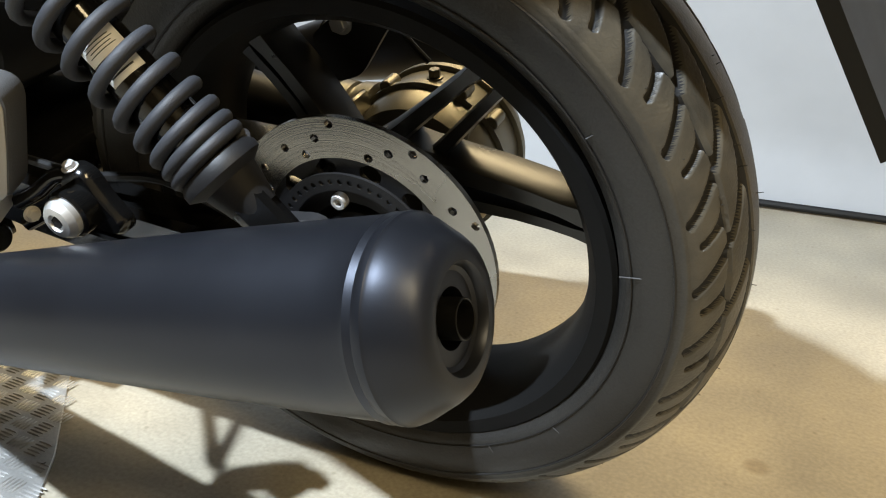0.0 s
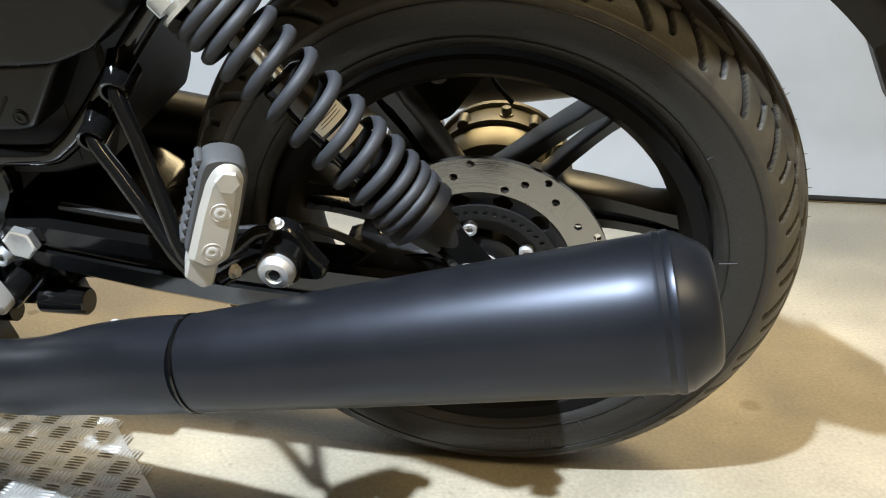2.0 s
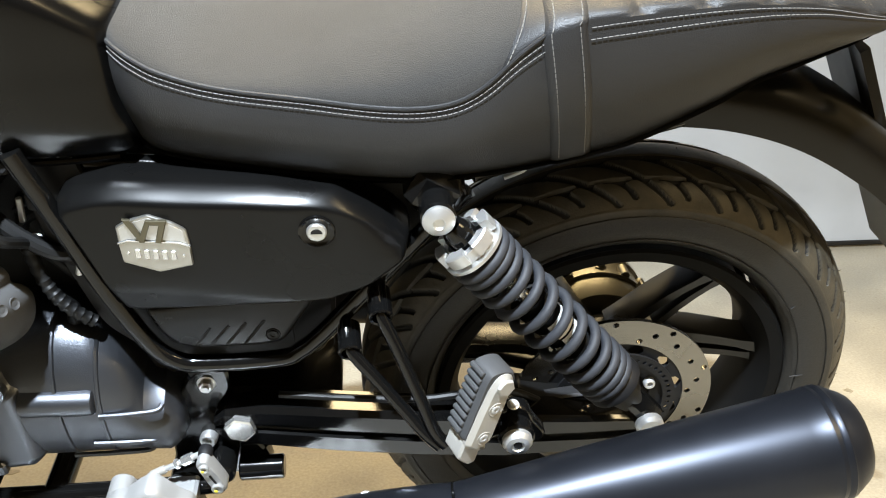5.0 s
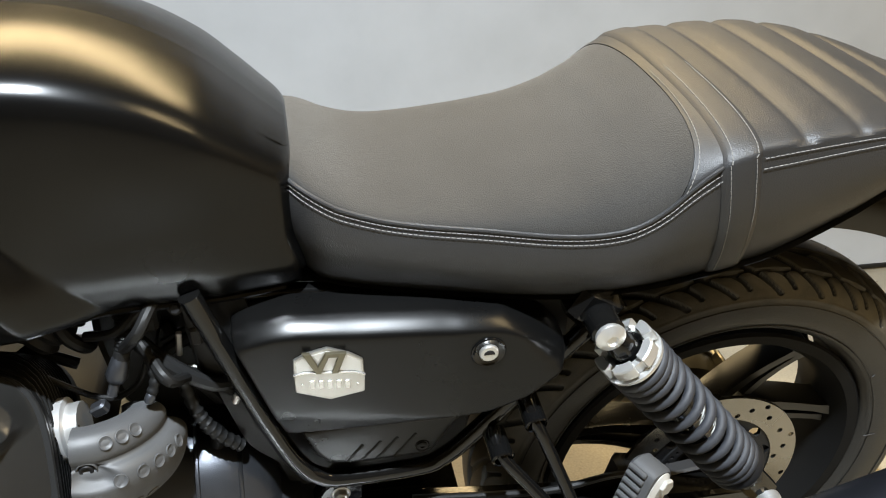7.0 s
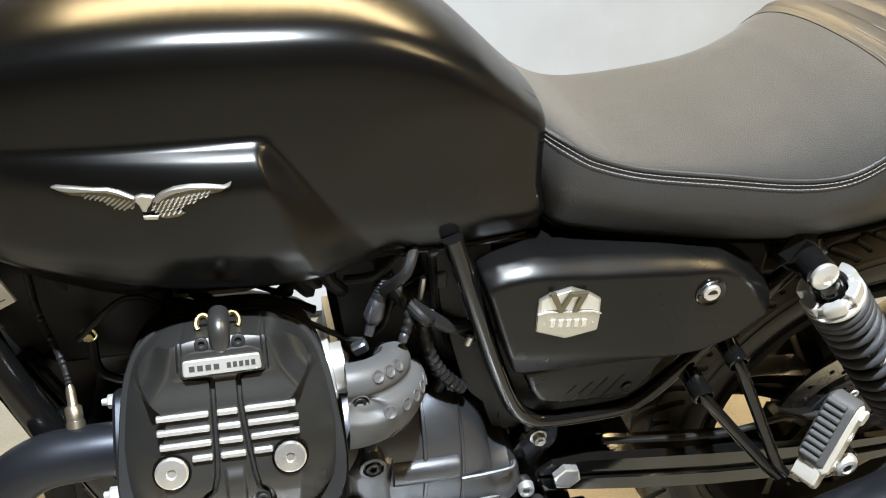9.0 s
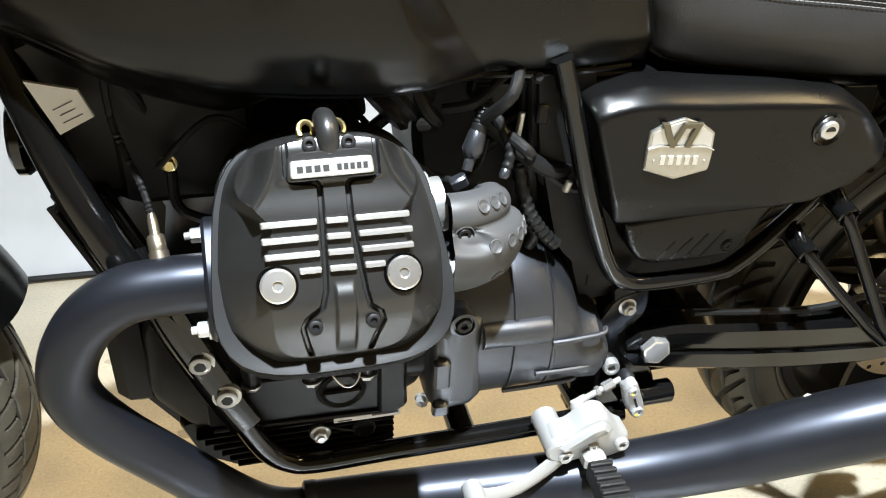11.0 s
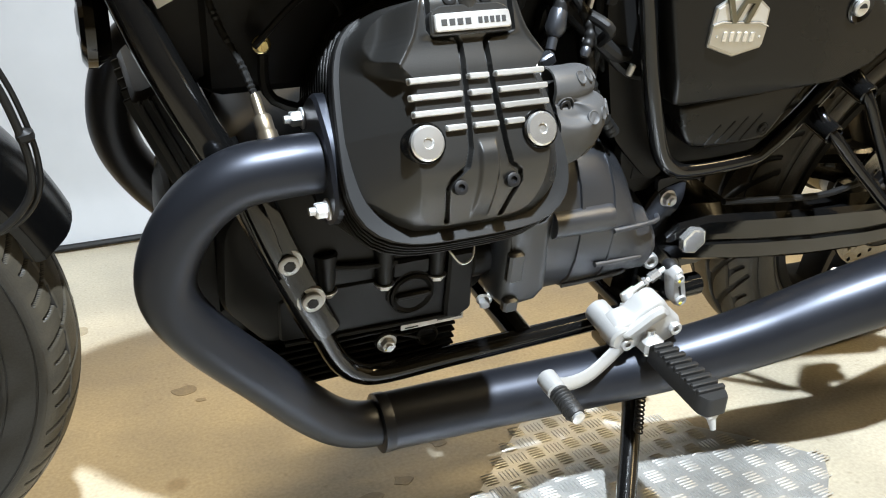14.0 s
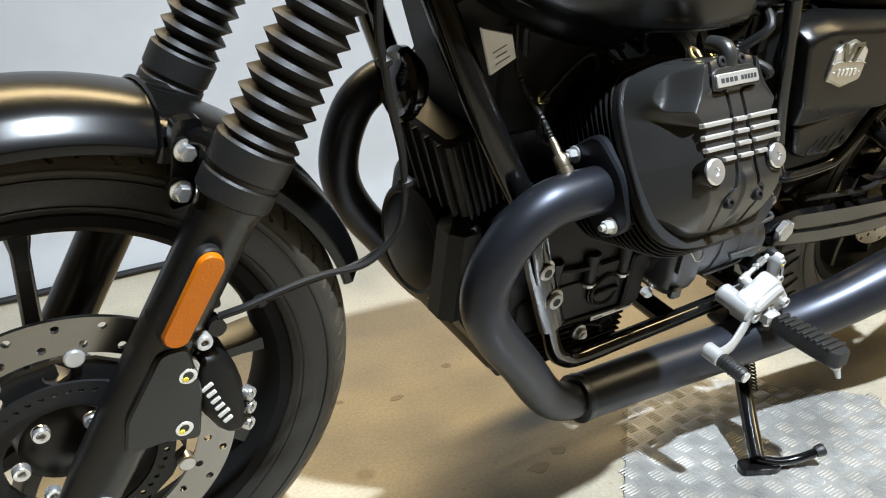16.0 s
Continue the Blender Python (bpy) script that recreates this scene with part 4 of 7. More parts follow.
# ---- tank, seat, covers ----
def build_tank():
    zt = curve_of([(-1.16, 0.50), (-1.13, 0.56), (-1.08, 0.605), (-1.0, 0.635), (-0.90, 0.650), (-0.80, 0.651), (-0.72, 0.645), (-0.66, 0.626), (-0.61, 0.598), (-0.575, 0.568), (-0.55, 0.545), (-0.530, 0.528)])
    zb_ = curve_of([(-1.16, 0.48), (-1.13, 0.465), (-1.08, 0.455), (-1.02, 0.433), (-0.95, 0.417), (-0.88, 0.409), (-0.80, 0.406), (-0.755, 0.408), (-0.70, 0.404), (-0.62, 0.3985), (-0.55, 0.3945), (-0.530, 0.3945)])
    wd = curve_of([(-1.16, 0.03), (-1.14, 0.072), (-1.10, 0.112), (-1.04, 0.142), (-0.95, 0.155), (-0.85, 0.157), (-0.75, 0.153), (-0.68, 0.146), (-0.61, 0.135), (-0.575, 0.125), (-0.55, 0.117), (-0.540, 0.112), (-0.534, 0.104), (-0.530, 0.090)])
    sec = spline([(0, 1, 0), (0.30, 0.993, 0), (0.58, 0.970, 0), (0.79, 0.938, 0), (0.890, 0.900, 0), (0.942, 0.850, 0), (0.966, 0.78, 0), (0.983, 0.66, 0), (0.997, 0.50, 0), (1.0, 0.36, 0), (0.988, 0.20, 0), (0.95, 0.10, 0), (0.90, 0.02, 0), (0.80, -0.05, 0), (0.70, -0.13, 0), (0.60, -0.16, 0)], 12)

    def bulge(x, z):
        # the lower front flank stands out, with a slanting rear edge below a shoulder
        drop = max(0.0, 0.540 - z)
        front, back = -0.812 + 0.36 * drop, -0.798 + 0.72 * drop
        f = (back - x) / (back - front)
        f = 0.0 if f <= 0 else (1.0 if f >= 1 else f * f * (3 - 2 * f) * 0.25 + 0.75 * f)
        u = min(1.0, max(0.0, (0.550 - z) / 0.042))
        return 0.028 * f * (1 - (1 - u) ** 2.3) * smoothstep(0.0, 0.28, u) * smoothstep(-1.12, -0.80, x)

    b = Bits()
    xs = [-1.16 + 0.630 * i / 210 for i in range(211)]
    rings = []
    for x in xs:
        t, lo, w = zt(x), zb_(x), wd(x)
        ring = []
        for s in (-1, 1):
            row = []
            for p in sec:
                z = lo + (t - lo) * p.y * (1.0 if p.y > 0 else 0.15 + 0.85 * smoothstep(-0.86, -0.94, x))
                yy = w * p.x
                if p.x > 0.6:
                    yy += bulge(x, z)
                    # knees pinch the rear flank
                    yy -= 0.008 * smoothstep(-0.76, -0.66, x) * smoothstep(0.56, 0.48, z)
                row.append((x + 0.010 * smoothstep(-0.60, -0.54, x) * smoothstep(0.46, 0.41, z), s * yy, z))
            ring += row if s < 0 else row[::-1][:-1]
        rings.append(ring)
    b.loft(rings)
    g = group("fuel_tank", bike)
    part("tank_shell", b, SATIN, g, "large satin black fuel tank with knee hollows", 60)
    # lower seam along the edge
    seam = [(x, -(wd(x) * 0.80 + bulge(x, zb_(x)) * 0.9), zb_(x) - 0.004) for x in (-1.10 + 0.555 * i / 24 for i in range(25))]
    part("seam", Bits().tube(seam, 0.004, 8, 2), SATIN, g)
    # spread-winged emblem, as a plain shape
    e = group("emblem", bike, label="silver spread-winged tank emblem")

    def ey(x, z):
        s = min(max((z - zb_(x)) / (zt(x) - zb_(x)), 0), 1)
        i = min(range(len(sec)), key=lambda k: abs(sec[k].y - s) + (0 if sec[k].x > 0.5 else 9))
        return -(wd(x) * sec[i].x + bulge(x, z))
    def at_mark(p):
        """From the emblem's own grid (0 to 320 along the wings) to the flank."""
        x = -0.9701 + (p[0] - 206) * 0.000428
        return x, 0.5230 - (p[0] - 206) * 0.0000180 - (p[1] - 280) * 0.000502

    def feather(name, pts, lift, mat=None, inset=0.0009):
        pts = [at_mark(p) for p in pts]
        if sum(pts[i - 1][0] * pts[i][1] - pts[i][0] * pts[i - 1][1] for i in range(len(pts))) < 0:
            pts = pts[::-1]
        ring0 = [(x, ey(x, z) + 0.001, z) for x, z in pts]
        ring1 = [(x, ey(x, z) - lift, z) for x, z in pts]
        ring2 = [(x, ey(x, z) - lift - 0.0010, z) for x, z in inset_outline(pts, inset)]
        part(name, Bits().loft([ring0, ring1, ring2]), mat or ENAMEL, e)
    left = [(206, 279), (215, 276), (280, 277), (305, 276), (325, 280), (345, 288), (352, 297), (348, 308), (335, 312), (322, 312), (300, 304), (285, 296), (265, 293), (240, 292), (220, 287)]
    right = [(376, 304), (385, 291), (400, 280), (420, 273), (450, 270), (480, 270), (512, 272), (526, 267), (524, 273), (505, 281), (482, 285), (465, 292), (440, 302), (424, 309), (405, 313), (390, 318), (378, 314)]
    feather("wing", left, 0.0012, WEDGE)
    feather("wing", right, 0.0012, WEDGE)
    feather("wing_edge", [(206, 279), (215, 276), (280, 277), (305, 276), (325, 280), (350, 289), (350, 294), (326, 288), (302, 283), (270, 284), (240, 286), (218, 284)], 0.0030)
    feather("wing_edge", [(381, 297), (388, 288), (400, 280), (420, 273), (450, 269), (480, 269), (512, 271), (526, 266), (521, 273), (510, 276), (480, 275), (450, 276), (426, 281), (406, 288), (392, 298)], 0.0030)
    feather("bird_body", [(350, 289), (364, 285), (386, 287), (380, 297), (373, 306), (366, 316), (359, 314), (356, 304), (350, 297)], 0.0026)
    feather("tail", [(388, 319), (414, 309), (437, 317), (425, 324), (402, 328), (390, 326)], 0.0016, WEDGE)
    feather("perch", [(360, 322), (390, 320), (387, 329), (360, 330)], 0.0026)

    def within(p, poly):
        hit = False
        for (x1, y1), (x2, y2) in zip(poly, poly[1:] + poly[:1]):
            if (y1 > p[1]) != (y2 > p[1]) and p[0] < (x2 - x1) * (p[1] - y1) / (y2 - y1) + x1:
                hit = not hit
        return hit
    for r in range(6):
        for k in range(14):
            cx, cy = 388 + 9.5 * k - 4.0 * r, 297 - 1.7 * k + 6.0 * r
            if within((cx, cy), right) and cy > 279 + 0.0012 * (cx - 470) ** 2:
                feather("quill", [(cx - 4.4, cy + 2.6), (cx + 2.8, cy - 2.9), (cx + 4.6, cy - 1.2), (cx - 2.4, cy + 4.0)], 0.0024, CHROME, 0.0003)
    for r in range(4):
        for k in range(12):
            cx, cy = 262 + 8.5 * k + 3.0 * r, 287 + 1.1 * k + 5.2 * r
            if within((cx, cy), left) and cy > 284 + 0.10 * max(0, cx - 300):
                feather("quill", [(cx - 4.0, cy + 2.2), (cx + 2.4, cy - 2.4), (cx + 4.0, cy - 1.0), (cx - 2.2, cy + 3.4)], 0.0022, ENAMEL, 0.0003)
    for k in range(4):
        cx, cy = 397 + 10 * k, 320 - 1.8 * k
        feather("quill", [(cx - 4.5, cy + 2.5), (cx + 1.0, cy - 4.5), (cx + 4.8, cy - 3.5), (cx - 0.5, cy + 3.5)], 0.0026, CHROME, 0.0003)


build_tank()


def build_seat():
    zt = curve_of([(-0.552, 0.544), (-0.53, 0.526), (-0.478, 0.494), (-0.444, 0.485), (-0.40, 0.485), (-0.363, 0.489), (-0.31, 0.499), (-0.269, 0.509), (-0.235, 0.523), (-0.206, 0.538), (-0.158, 0.554), (-0.064, 0.563), (0.016, 0.564), (0.082, 0.556), (0.15, 0.541), (0.21, 0.520), (0.25, 0.503)])
    zs = curve_of([(-0.552, 0.520), (-0.539, 0.509), (-0.515, 0.498), (-0.490, 0.485), (-0.441, 0.472), (-0.36, 0.466), (-0.275, 0.461), (-0.225, 0.467), (-0.195, 0.484), (-0.172, 0.507), (-0.150, 0.526), (-0.135, 0.534), (-0.10, 0.542), (0.0, 0.550), (0.06, 0.549), (0.12, 0.540), (0.25, 0.500)])
    zb_ = curve_of([(-0.552, 0.480), (-0.545, 0.440), (-0.531, 0.409), (-0.506, 0.393), (-0.40, 0.380), (-0.267, 0.377), (-0.175, 0.387), (-0.09, 0.403), (-0.055, 0.412), (0.025, 0.448), (0.07, 0.470), (0.15, 0.486), (0.25, 0.492)])
    wd = curve_of([(-0.552, 0.060), (-0.547, 0.080), (-0.538, 0.087), (-0.530, 0.095), (-0.522, 0.1035), (-0.512, 0.1100), (-0.50, 0.114), (-0.44, 0.124), (-0.36, 0.140), (-0.275, 0.156), (-0.20, 0.164), (-0.15, 0.166), (-0.05, 0.164), (0.05, 0.156), (0.12, 0.138), (0.20, 0.095), (0.25, 0.04)])

    def top(x, v, lift=0.0):
        """v from 0 on the crown to 1 on the seam."""
        a = v * math.pi / 2
        t, s, w = zt(x), zs(x), wd(x)
        yy = math.sin(a) ** 0.92 * w
        z = s + (t - s) * math.cos(a) ** 0.95 if v < 1 else s
        return Vector((x, -(yy + lift * math.sin(a)), z + lift * math.cos(a)))

    def flank(x, v, lift=0.0):
        """v from 0 on the seam to 1 on the lower edge."""
        s, bt, w = zs(x), zb_(x), wd(x)
        belly = 0.008 * math.sin(math.pi * v) - 0.022 * v ** 2
        return Vector((x, -(w + belly + lift), s + (bt - s) * v))

    g = group("seat", bike, label="black suede and vinyl seat with grey double stitching")

    def sheet(xa, xb, nx, fn, vs, mirror=True, bend=None):
        b = Bits()
        for sgn in ((1, -1) if mirror else (1,)):
            rows = []
            for i in range(nx + 1):
                row = []
                for v in vs:
                    x = xa + (xb - xa) * i / nx
                    if bend:
                        x = bend(x, v, i / nx)
                    p = fn(x, v)
                    row.append((p.x, p.y * sgn, p.z))
                rows.append(row)
            b.loft(rows, caps=False, closed=False)
        return b
    V = [k / 16 for k in range(17)]
    strap0, strap1 = -0.139, -0.109
    # suede saddle: its rear edge is a curve in front of the strap
    rear = lambda x, v, t: x - t * (0.030 * v ** 2.5)
    part("saddle", sheet(-0.552, -0.155, 80, top, V, bend=rear), SUEDE, g, "black suede saddle cover", 60)
    part("saddle_border", sheet(-0.155, strap0, 8, lambda x, v: top(x, v, 0.001), V, bend=lambda x, v, t: x - 0.030 * v ** 2.5 * (1 - t) - 0.006 * v ** 3 * t), VINYL, g, "", 60)
    def pleats(x, v):
        d = 0.0
        for x0 in (-0.064, -0.006, 0.054, 0.114, 0.174):
            k = (x - x0) / 0.0075
            d -= 0.0062 * math.exp(-abs(k) ** 1.5)
        d += 0.0025 * smoothstep(1.0, 0.8, v)
        return top(x, v, d * (1 if v < 0.93 else (1 - v) / 0.07))
    part("pillion_pad", sheet(strap1, 0.25, 130, pleats, V, bend=lambda x, v, t: x - 0.006 * v ** 3 * (1 - t)), VINYL, g, "pleated black vinyl pillion pad", 60)
    part("side_panel", sheet(-0.552, 0.25, 120, flank, [k / 10 for k in range(11)]), VINYL, g, "smooth black vinyl side panel", 60)
    base = Bits()
    rows = [[(x, -wd(x) + 0.012, zb_(x) + 0.003), (x, wd(x) - 0.012, zb_(x) + 0.003)] for x in (-0.552 + 0.802 * i / 40 for i in range(41))]
    base.loft(rows, caps=False, closed=False)
    part("base", base, MATT, g)
    # strap over the seat
    st = Bits()
    for sgn in (1, -1):
        rows = []
        for t in (0, 0.06, 0.2, 0.35, 0.5, 0.65, 0.8, 0.94, 1.0):
            h = 0.0045 * (1 - abs(2 * t - 1) ** 6) + 0.0008
            row = []
            for v in V:
                x = strap0 - 0.004 + (strap1 - strap0 + 0.008) * t - 0.006 * v ** 3
                p = top(x, v, h)
                row.append((p.x, p.y * sgn, p.z))
            for v in (0.1, 0.25, 0.4, 0.55, 0.7, 0.85, 0.97):
                x = strap0 - 0.004 + (strap1 - strap0 + 0.008) * t - 0.006 + 0.022 * v
                p = flank(x, v, h)
                row.append((p.x, p.y * sgn, p.z))
            rows.append(row)
        st.loft(rows, caps=False, closed=False)
    part("strap", st, VINYL, g, "stitched vinyl strap over the seat", 60)

    def stitches(name, pts, gap=0.0050, length=0.0038, r=0.00045):
        path = spline(pts, 6)
        b = Bits()
        acc, nxt = 0.0, 0.0
        for i in range(len(path) - 1):
            d = (path[i + 1] - path[i]).length
            while nxt <= acc + d and d > 0:
                p = path[i].lerp(path[i + 1], (nxt - acc) / d)
                t = (path[i + 1] - path[i]).normalized()
                b.cyl(p - t * length / 2, p + t * length / 2, r, segs=5)
                nxt += gap
            acc += d
        part(name, b, THREAD, g)
    # piping between saddle and flank, with two rows of stitches
    xs = [-0.548 + 0.402 * i / 30 for i in range(31)]
    part("piping", Bits().tube([flank(x, -0.012, 0.001) for x in xs], 0.0022, 8, 2), VINYL, g)
    stitches("stitching", [flank(x, 0.035, 0.0015) for x in xs])
    stitches("stitching", [flank(x, 0.085, 0.0017) for x in xs])
    xs2 = [-0.105 + 0.327 * i / 24 for i in range(25)]
    stitches("stitching", [flank(x, 0.03, 0.0012) for x in xs2])
    stitches("stitching", [flank(x, 0.10, 0.0014) for x in xs2])
    stitches("stitching", [top(-0.151 - 0.030 * v ** 2.5, v, 0.0018) for v in (0.0, 0.15, 0.3, 0.45, 0.6, 0.75, 0.9, 0.98)])
    for off in (0.003, 0.027):
        pts = [top(strap0 + off - 0.006 * v ** 3, v, 0.0052) for v in (0.0, 0.15, 0.3, 0.45, 0.6, 0.75, 0.9, 0.99)]
        pts += [flank(strap0 + off - 0.006 + 0.022 * v, v, 0.0052) for v in (0.15, 0.4, 0.7, 0.95)]
        stitches("stitching", pts)


build_seat()


def build_side_cover():
    g = group("side_cover", bike, label="satin black side cover with shield badge and lock")
    out = [(-0.601, 0.3700), (-0.585, 0.3780), (-0.548, 0.3850), (-0.480, 0.3825), (-0.400, 0.3805), (-0.335, 0.3745), (-0.281, 0.3430), (-0.262, 0.322), (-0.270, 0.300), (-0.306, 0.270), (-0.345, 0.2555), (-0.470, 0.2430), (-0.548, 0.2365), (-0.5575, 0.2390)]
    edge = curve_of([(-0.64, 0.362), (-0.601, 0.3700), (-0.585, 0.3780), (-0.548, 0.3850), (-0.480, 0.3825), (-0.400, 0.3805), (-0.335, 0.3745), (-0.281, 0.3430), (-0.25, 0.310)])
    ring = []
    raw = corner_arcs(out, 0.006, 3)
    for i, p in enumerate(raw):
        q = raw[(i + 1) % len(raw)]
        n = max(1, int(math.hypot(q[0] - p[0], q[1] - p[1]) / 0.006))
        ring += [(p[0] + (q[0] - p[0]) * k / n, p[1] + (q[1] - p[1]) * k / n) for k in range(n)]

    def rim_distance(a, b):
        d = 1.0
        for (x0, z0), (x1, z1) in zip(out, out[1:] + out[:1]):
            ex, ez = x1 - x0, z1 - z0
            t = min(1, max(0, ((a - x0) * ex + (b - z0) * ez) / (ex * ex + ez * ez)))
            d = min(d, math.hypot(a - x0 - t * ex, b - z0 - t * ez))
        return d

    def face(a, b):
        """The panel turns inwards to the front, has a bevel along its upper edge and a folded rear corner."""
        y = -0.1645 + 0.07 * max(0.0, -0.38 - a)
        fold = (a + 0.335) * 0.78 + (b - 0.3745) * 0.627
        y += 0.85 * max(0.0, math.sqrt(fold * fold + 0.000009) * 0.5 + fold * 0.5)
        low = -((a + 0.565) * 0.086 + (b - 0.272) * 0.996)
        y += 0.30 * (math.sqrt(low * low + 0.000016) * 0.5 + low * 0.5)
        drop = max(0.0, 0.0150 - (edge(a) - b)) / 0.0150
        y += 0.0215 * drop ** 1.38
        e = min(1.0, rim_distance(a, b) / 0.0045)
        return y + 0.0042 * (1 - math.sqrt(max(0.0, 1 - (1 - e) ** 2)))
    c = (-0.44, 0.312)
    rings = [[(a, -0.098, b) for a, b in ring]]
    for k in (1.0, 0.992, 0.982, 0.97, 0.955, 0.935, 0.915, 0.89, 0.865, 0.84, 0.80, 0.74, 0.66, 0.56, 0.45, 0.33, 0.2, 0.06):
        row = [(c[0] + (a - c[0]) * k, c[1] + (b - c[1]) * k) for a, b in ring]
        rings.append([(a, face(a, b), b) for a, b in row])
    part("panel", Bits().loft(rings), SIDEBLACK, g, "satin black upper panel", 70)
    low = [(-0.5435, 0.2350), (-0.5310, 0.199), (-0.5170, 0.1820), (-0.4920, 0.1762), (-0.4300, 0.1758), (-0.4030, 0.1790), (-0.3560, 0.2500)]
    part("lower_panel", Bits().prism(chamfered(low, 0.010), [(-0.09, 0.0), (-0.1325, 0.0), (-0.1365, 0.0015), (-0.1385, 0.0045), (-0.1390, 0.008)]), SIDEBLACK, g, "", 50)
    for (x0, z0), (x1, z1) in (((-0.4963, 0.1825), (-0.4785, 0.2056)), ((-0.4805, 0.1820), (-0.4586, 0.2076)), ((-0.4639, 0.1812), (-0.4405, 0.2108)), ((-0.4447, 0.1808), (-0.4204, 0.2129))):
        d = Vector((x1 - x0, 0, z1 - z0))
        # dark strip laid on the panel stands in for the slot's shade
        part("slot", Bits().box(((x0 + x1) / 2, -0.1390, (z0 + z1) / 2), (0.0034, 0.0012, d.length), Matrix.Rotation(math.atan2(d.x, d.z), 3, "Y"), 0.0005), VOID, g)
    part("screw_cup", Bits().lathe([(0, 0.0082), (0.0012, 0.0078), (0.0004, 0.0066)], (-0.4134, -0.1388, 0.1928), (0, -1, 0), 24, caps=False), MATT, g)
    bolt(g, (-0.4134, -0.1386, 0.1928), r=0.0056, h=0.002, mat=MATT)
    c = Vector((-0.354, -0.1640, 0.340))
    part("lock_ring", Bits().lathe([(0, 0.0182), (0.0020, 0.0178), (0.0030, 0.0165), (0.0024, 0.0150), (0.0012, 0.0130), (0.0008, 0.0001)], c, (0, -1, 0), 40), GLOSS, g, "gloss black lock rosette")
    part("lock", Bits().lathe([(0, 0.0100), (0.0034, 0.0098), (0.0046, 0.0086), (0.0048, 0.0070), (0.0042, 0.0001)], c, (0, -1, 0), 32), ALU, g, "bright steel key lock")
    flap = [(0.0060 * math.cos(radians(a)), 0.0060 * math.sin(radians(a))) for a in range(0, 181, 20)]
    part("lock_cover", Bits().prism(flap, [(0, 0), (0.0010, 0.0004)], to=lambda a, b, d: (c.x + a, c.y - 0.0042 - d, c.z + b - 0.0008)), MATT, g)
    # shield badge; its marks are left as plain shapes
    bx, bz, by = -0.5105, 0.3275, -0.1560
    to = lambda a, b, d: (bx + a, by - 0.07 * a - d, bz + b - 0.05 * a)
    sh = [(-0.0335, 0.0185), (-0.0215, 0.0262), (-0.0010, 0.0335), (0.0205, 0.0262), (0.0325, 0.0185), (0.0340, -0.0030), (0.0335, -0.0225), (0.0, -0.0325), (-0.0335, -0.0225), (-0.0340, -0.0030)]
    bd = part("badge", Bits().prism(chamfered(sh, 0.0015, 2), [(-0.003, 0), (0.0016, 0), (0.0024, 0.0009)], to), ENAMEL, g, "silver shield badge with raised plain shapes")
    up = [(-0.0310, 0.0175), (-0.0205, 0.0240), (-0.0010, 0.0305), (0.0195, 0.0240), (0.0300, 0.0175), (0.0312, 0.0025), (0.0240, 0.0060), (-0.0240, 0.0060), (-0.0312, 0.0025)]
    part("badge_field", Bits().prism(chamfered(up, 0.001, 2), [(0.002, 0), (0.0029, 0.0003)], to), ALU, bd)
    part("badge_band", Bits().prism(chamfered([(-0.0340, 0.0), (-0.0245, 0.0035), (0.0245, 0.0035), (0.0340, 0.0), (0.0335, -0.0195), (0.0, -0.0295), (-0.0335, -0.0195)], 0.001, 2), [(0.002, 0), (0.0033, 0.0006)], to), ENAMEL, bd)
    for q in ([(-0.0345, 0.0015), (-0.0245, 0.0052), (0.0245, 0.0052), (0.0345, 0.0015), (0.0345, 0.0), (0.0245, 0.0036), (-0.0245, 0.0036), (-0.0345, 0.0)],):
        part("edge_bead", Bits().prism(q, [(0.0022, 0), (0.0046, 0.0002)], to), CHROME, bd)
    for q in ([(-0.0250, 0.0290), (-0.0178, 0.0290), (-0.0105, 0.0130), (-0.0030, 0.0292), (0.0020, 0.0292), (-0.0080, 0.0035), (-0.0125, 0.0035)],
              [(-0.0005, 0.0292), (0.0170, 0.0300), (0.0080, 0.0040), (0.0020, 0.0040), (0.0085, 0.0240), (-0.0020, 0.0238)]):
        part("wedge", Bits().prism(q, [(0.0024, 0), (0.0052, 0.0), (0.0058, 0.0007)], to), WEDGE, bd, "dark metal wedge toned like the floor it mirrors")
    for k in range(5):
        x = -0.0170 + 0.0085 * k
        part("bar", Bits().box(to(x, -0.0105, 0.0036), (0.0052, 0.0022, 0.0105), None, 0.0005), CHROME, bd)
    for x in (-0.0265, 0.0265):
        part("stud", Bits().lathe([(0, 0.0014), (0.0012, 0.0010)], to(x, -0.0105, 0.0032), (0, -1, 0), 10), CHROME, bd)


build_side_cover()


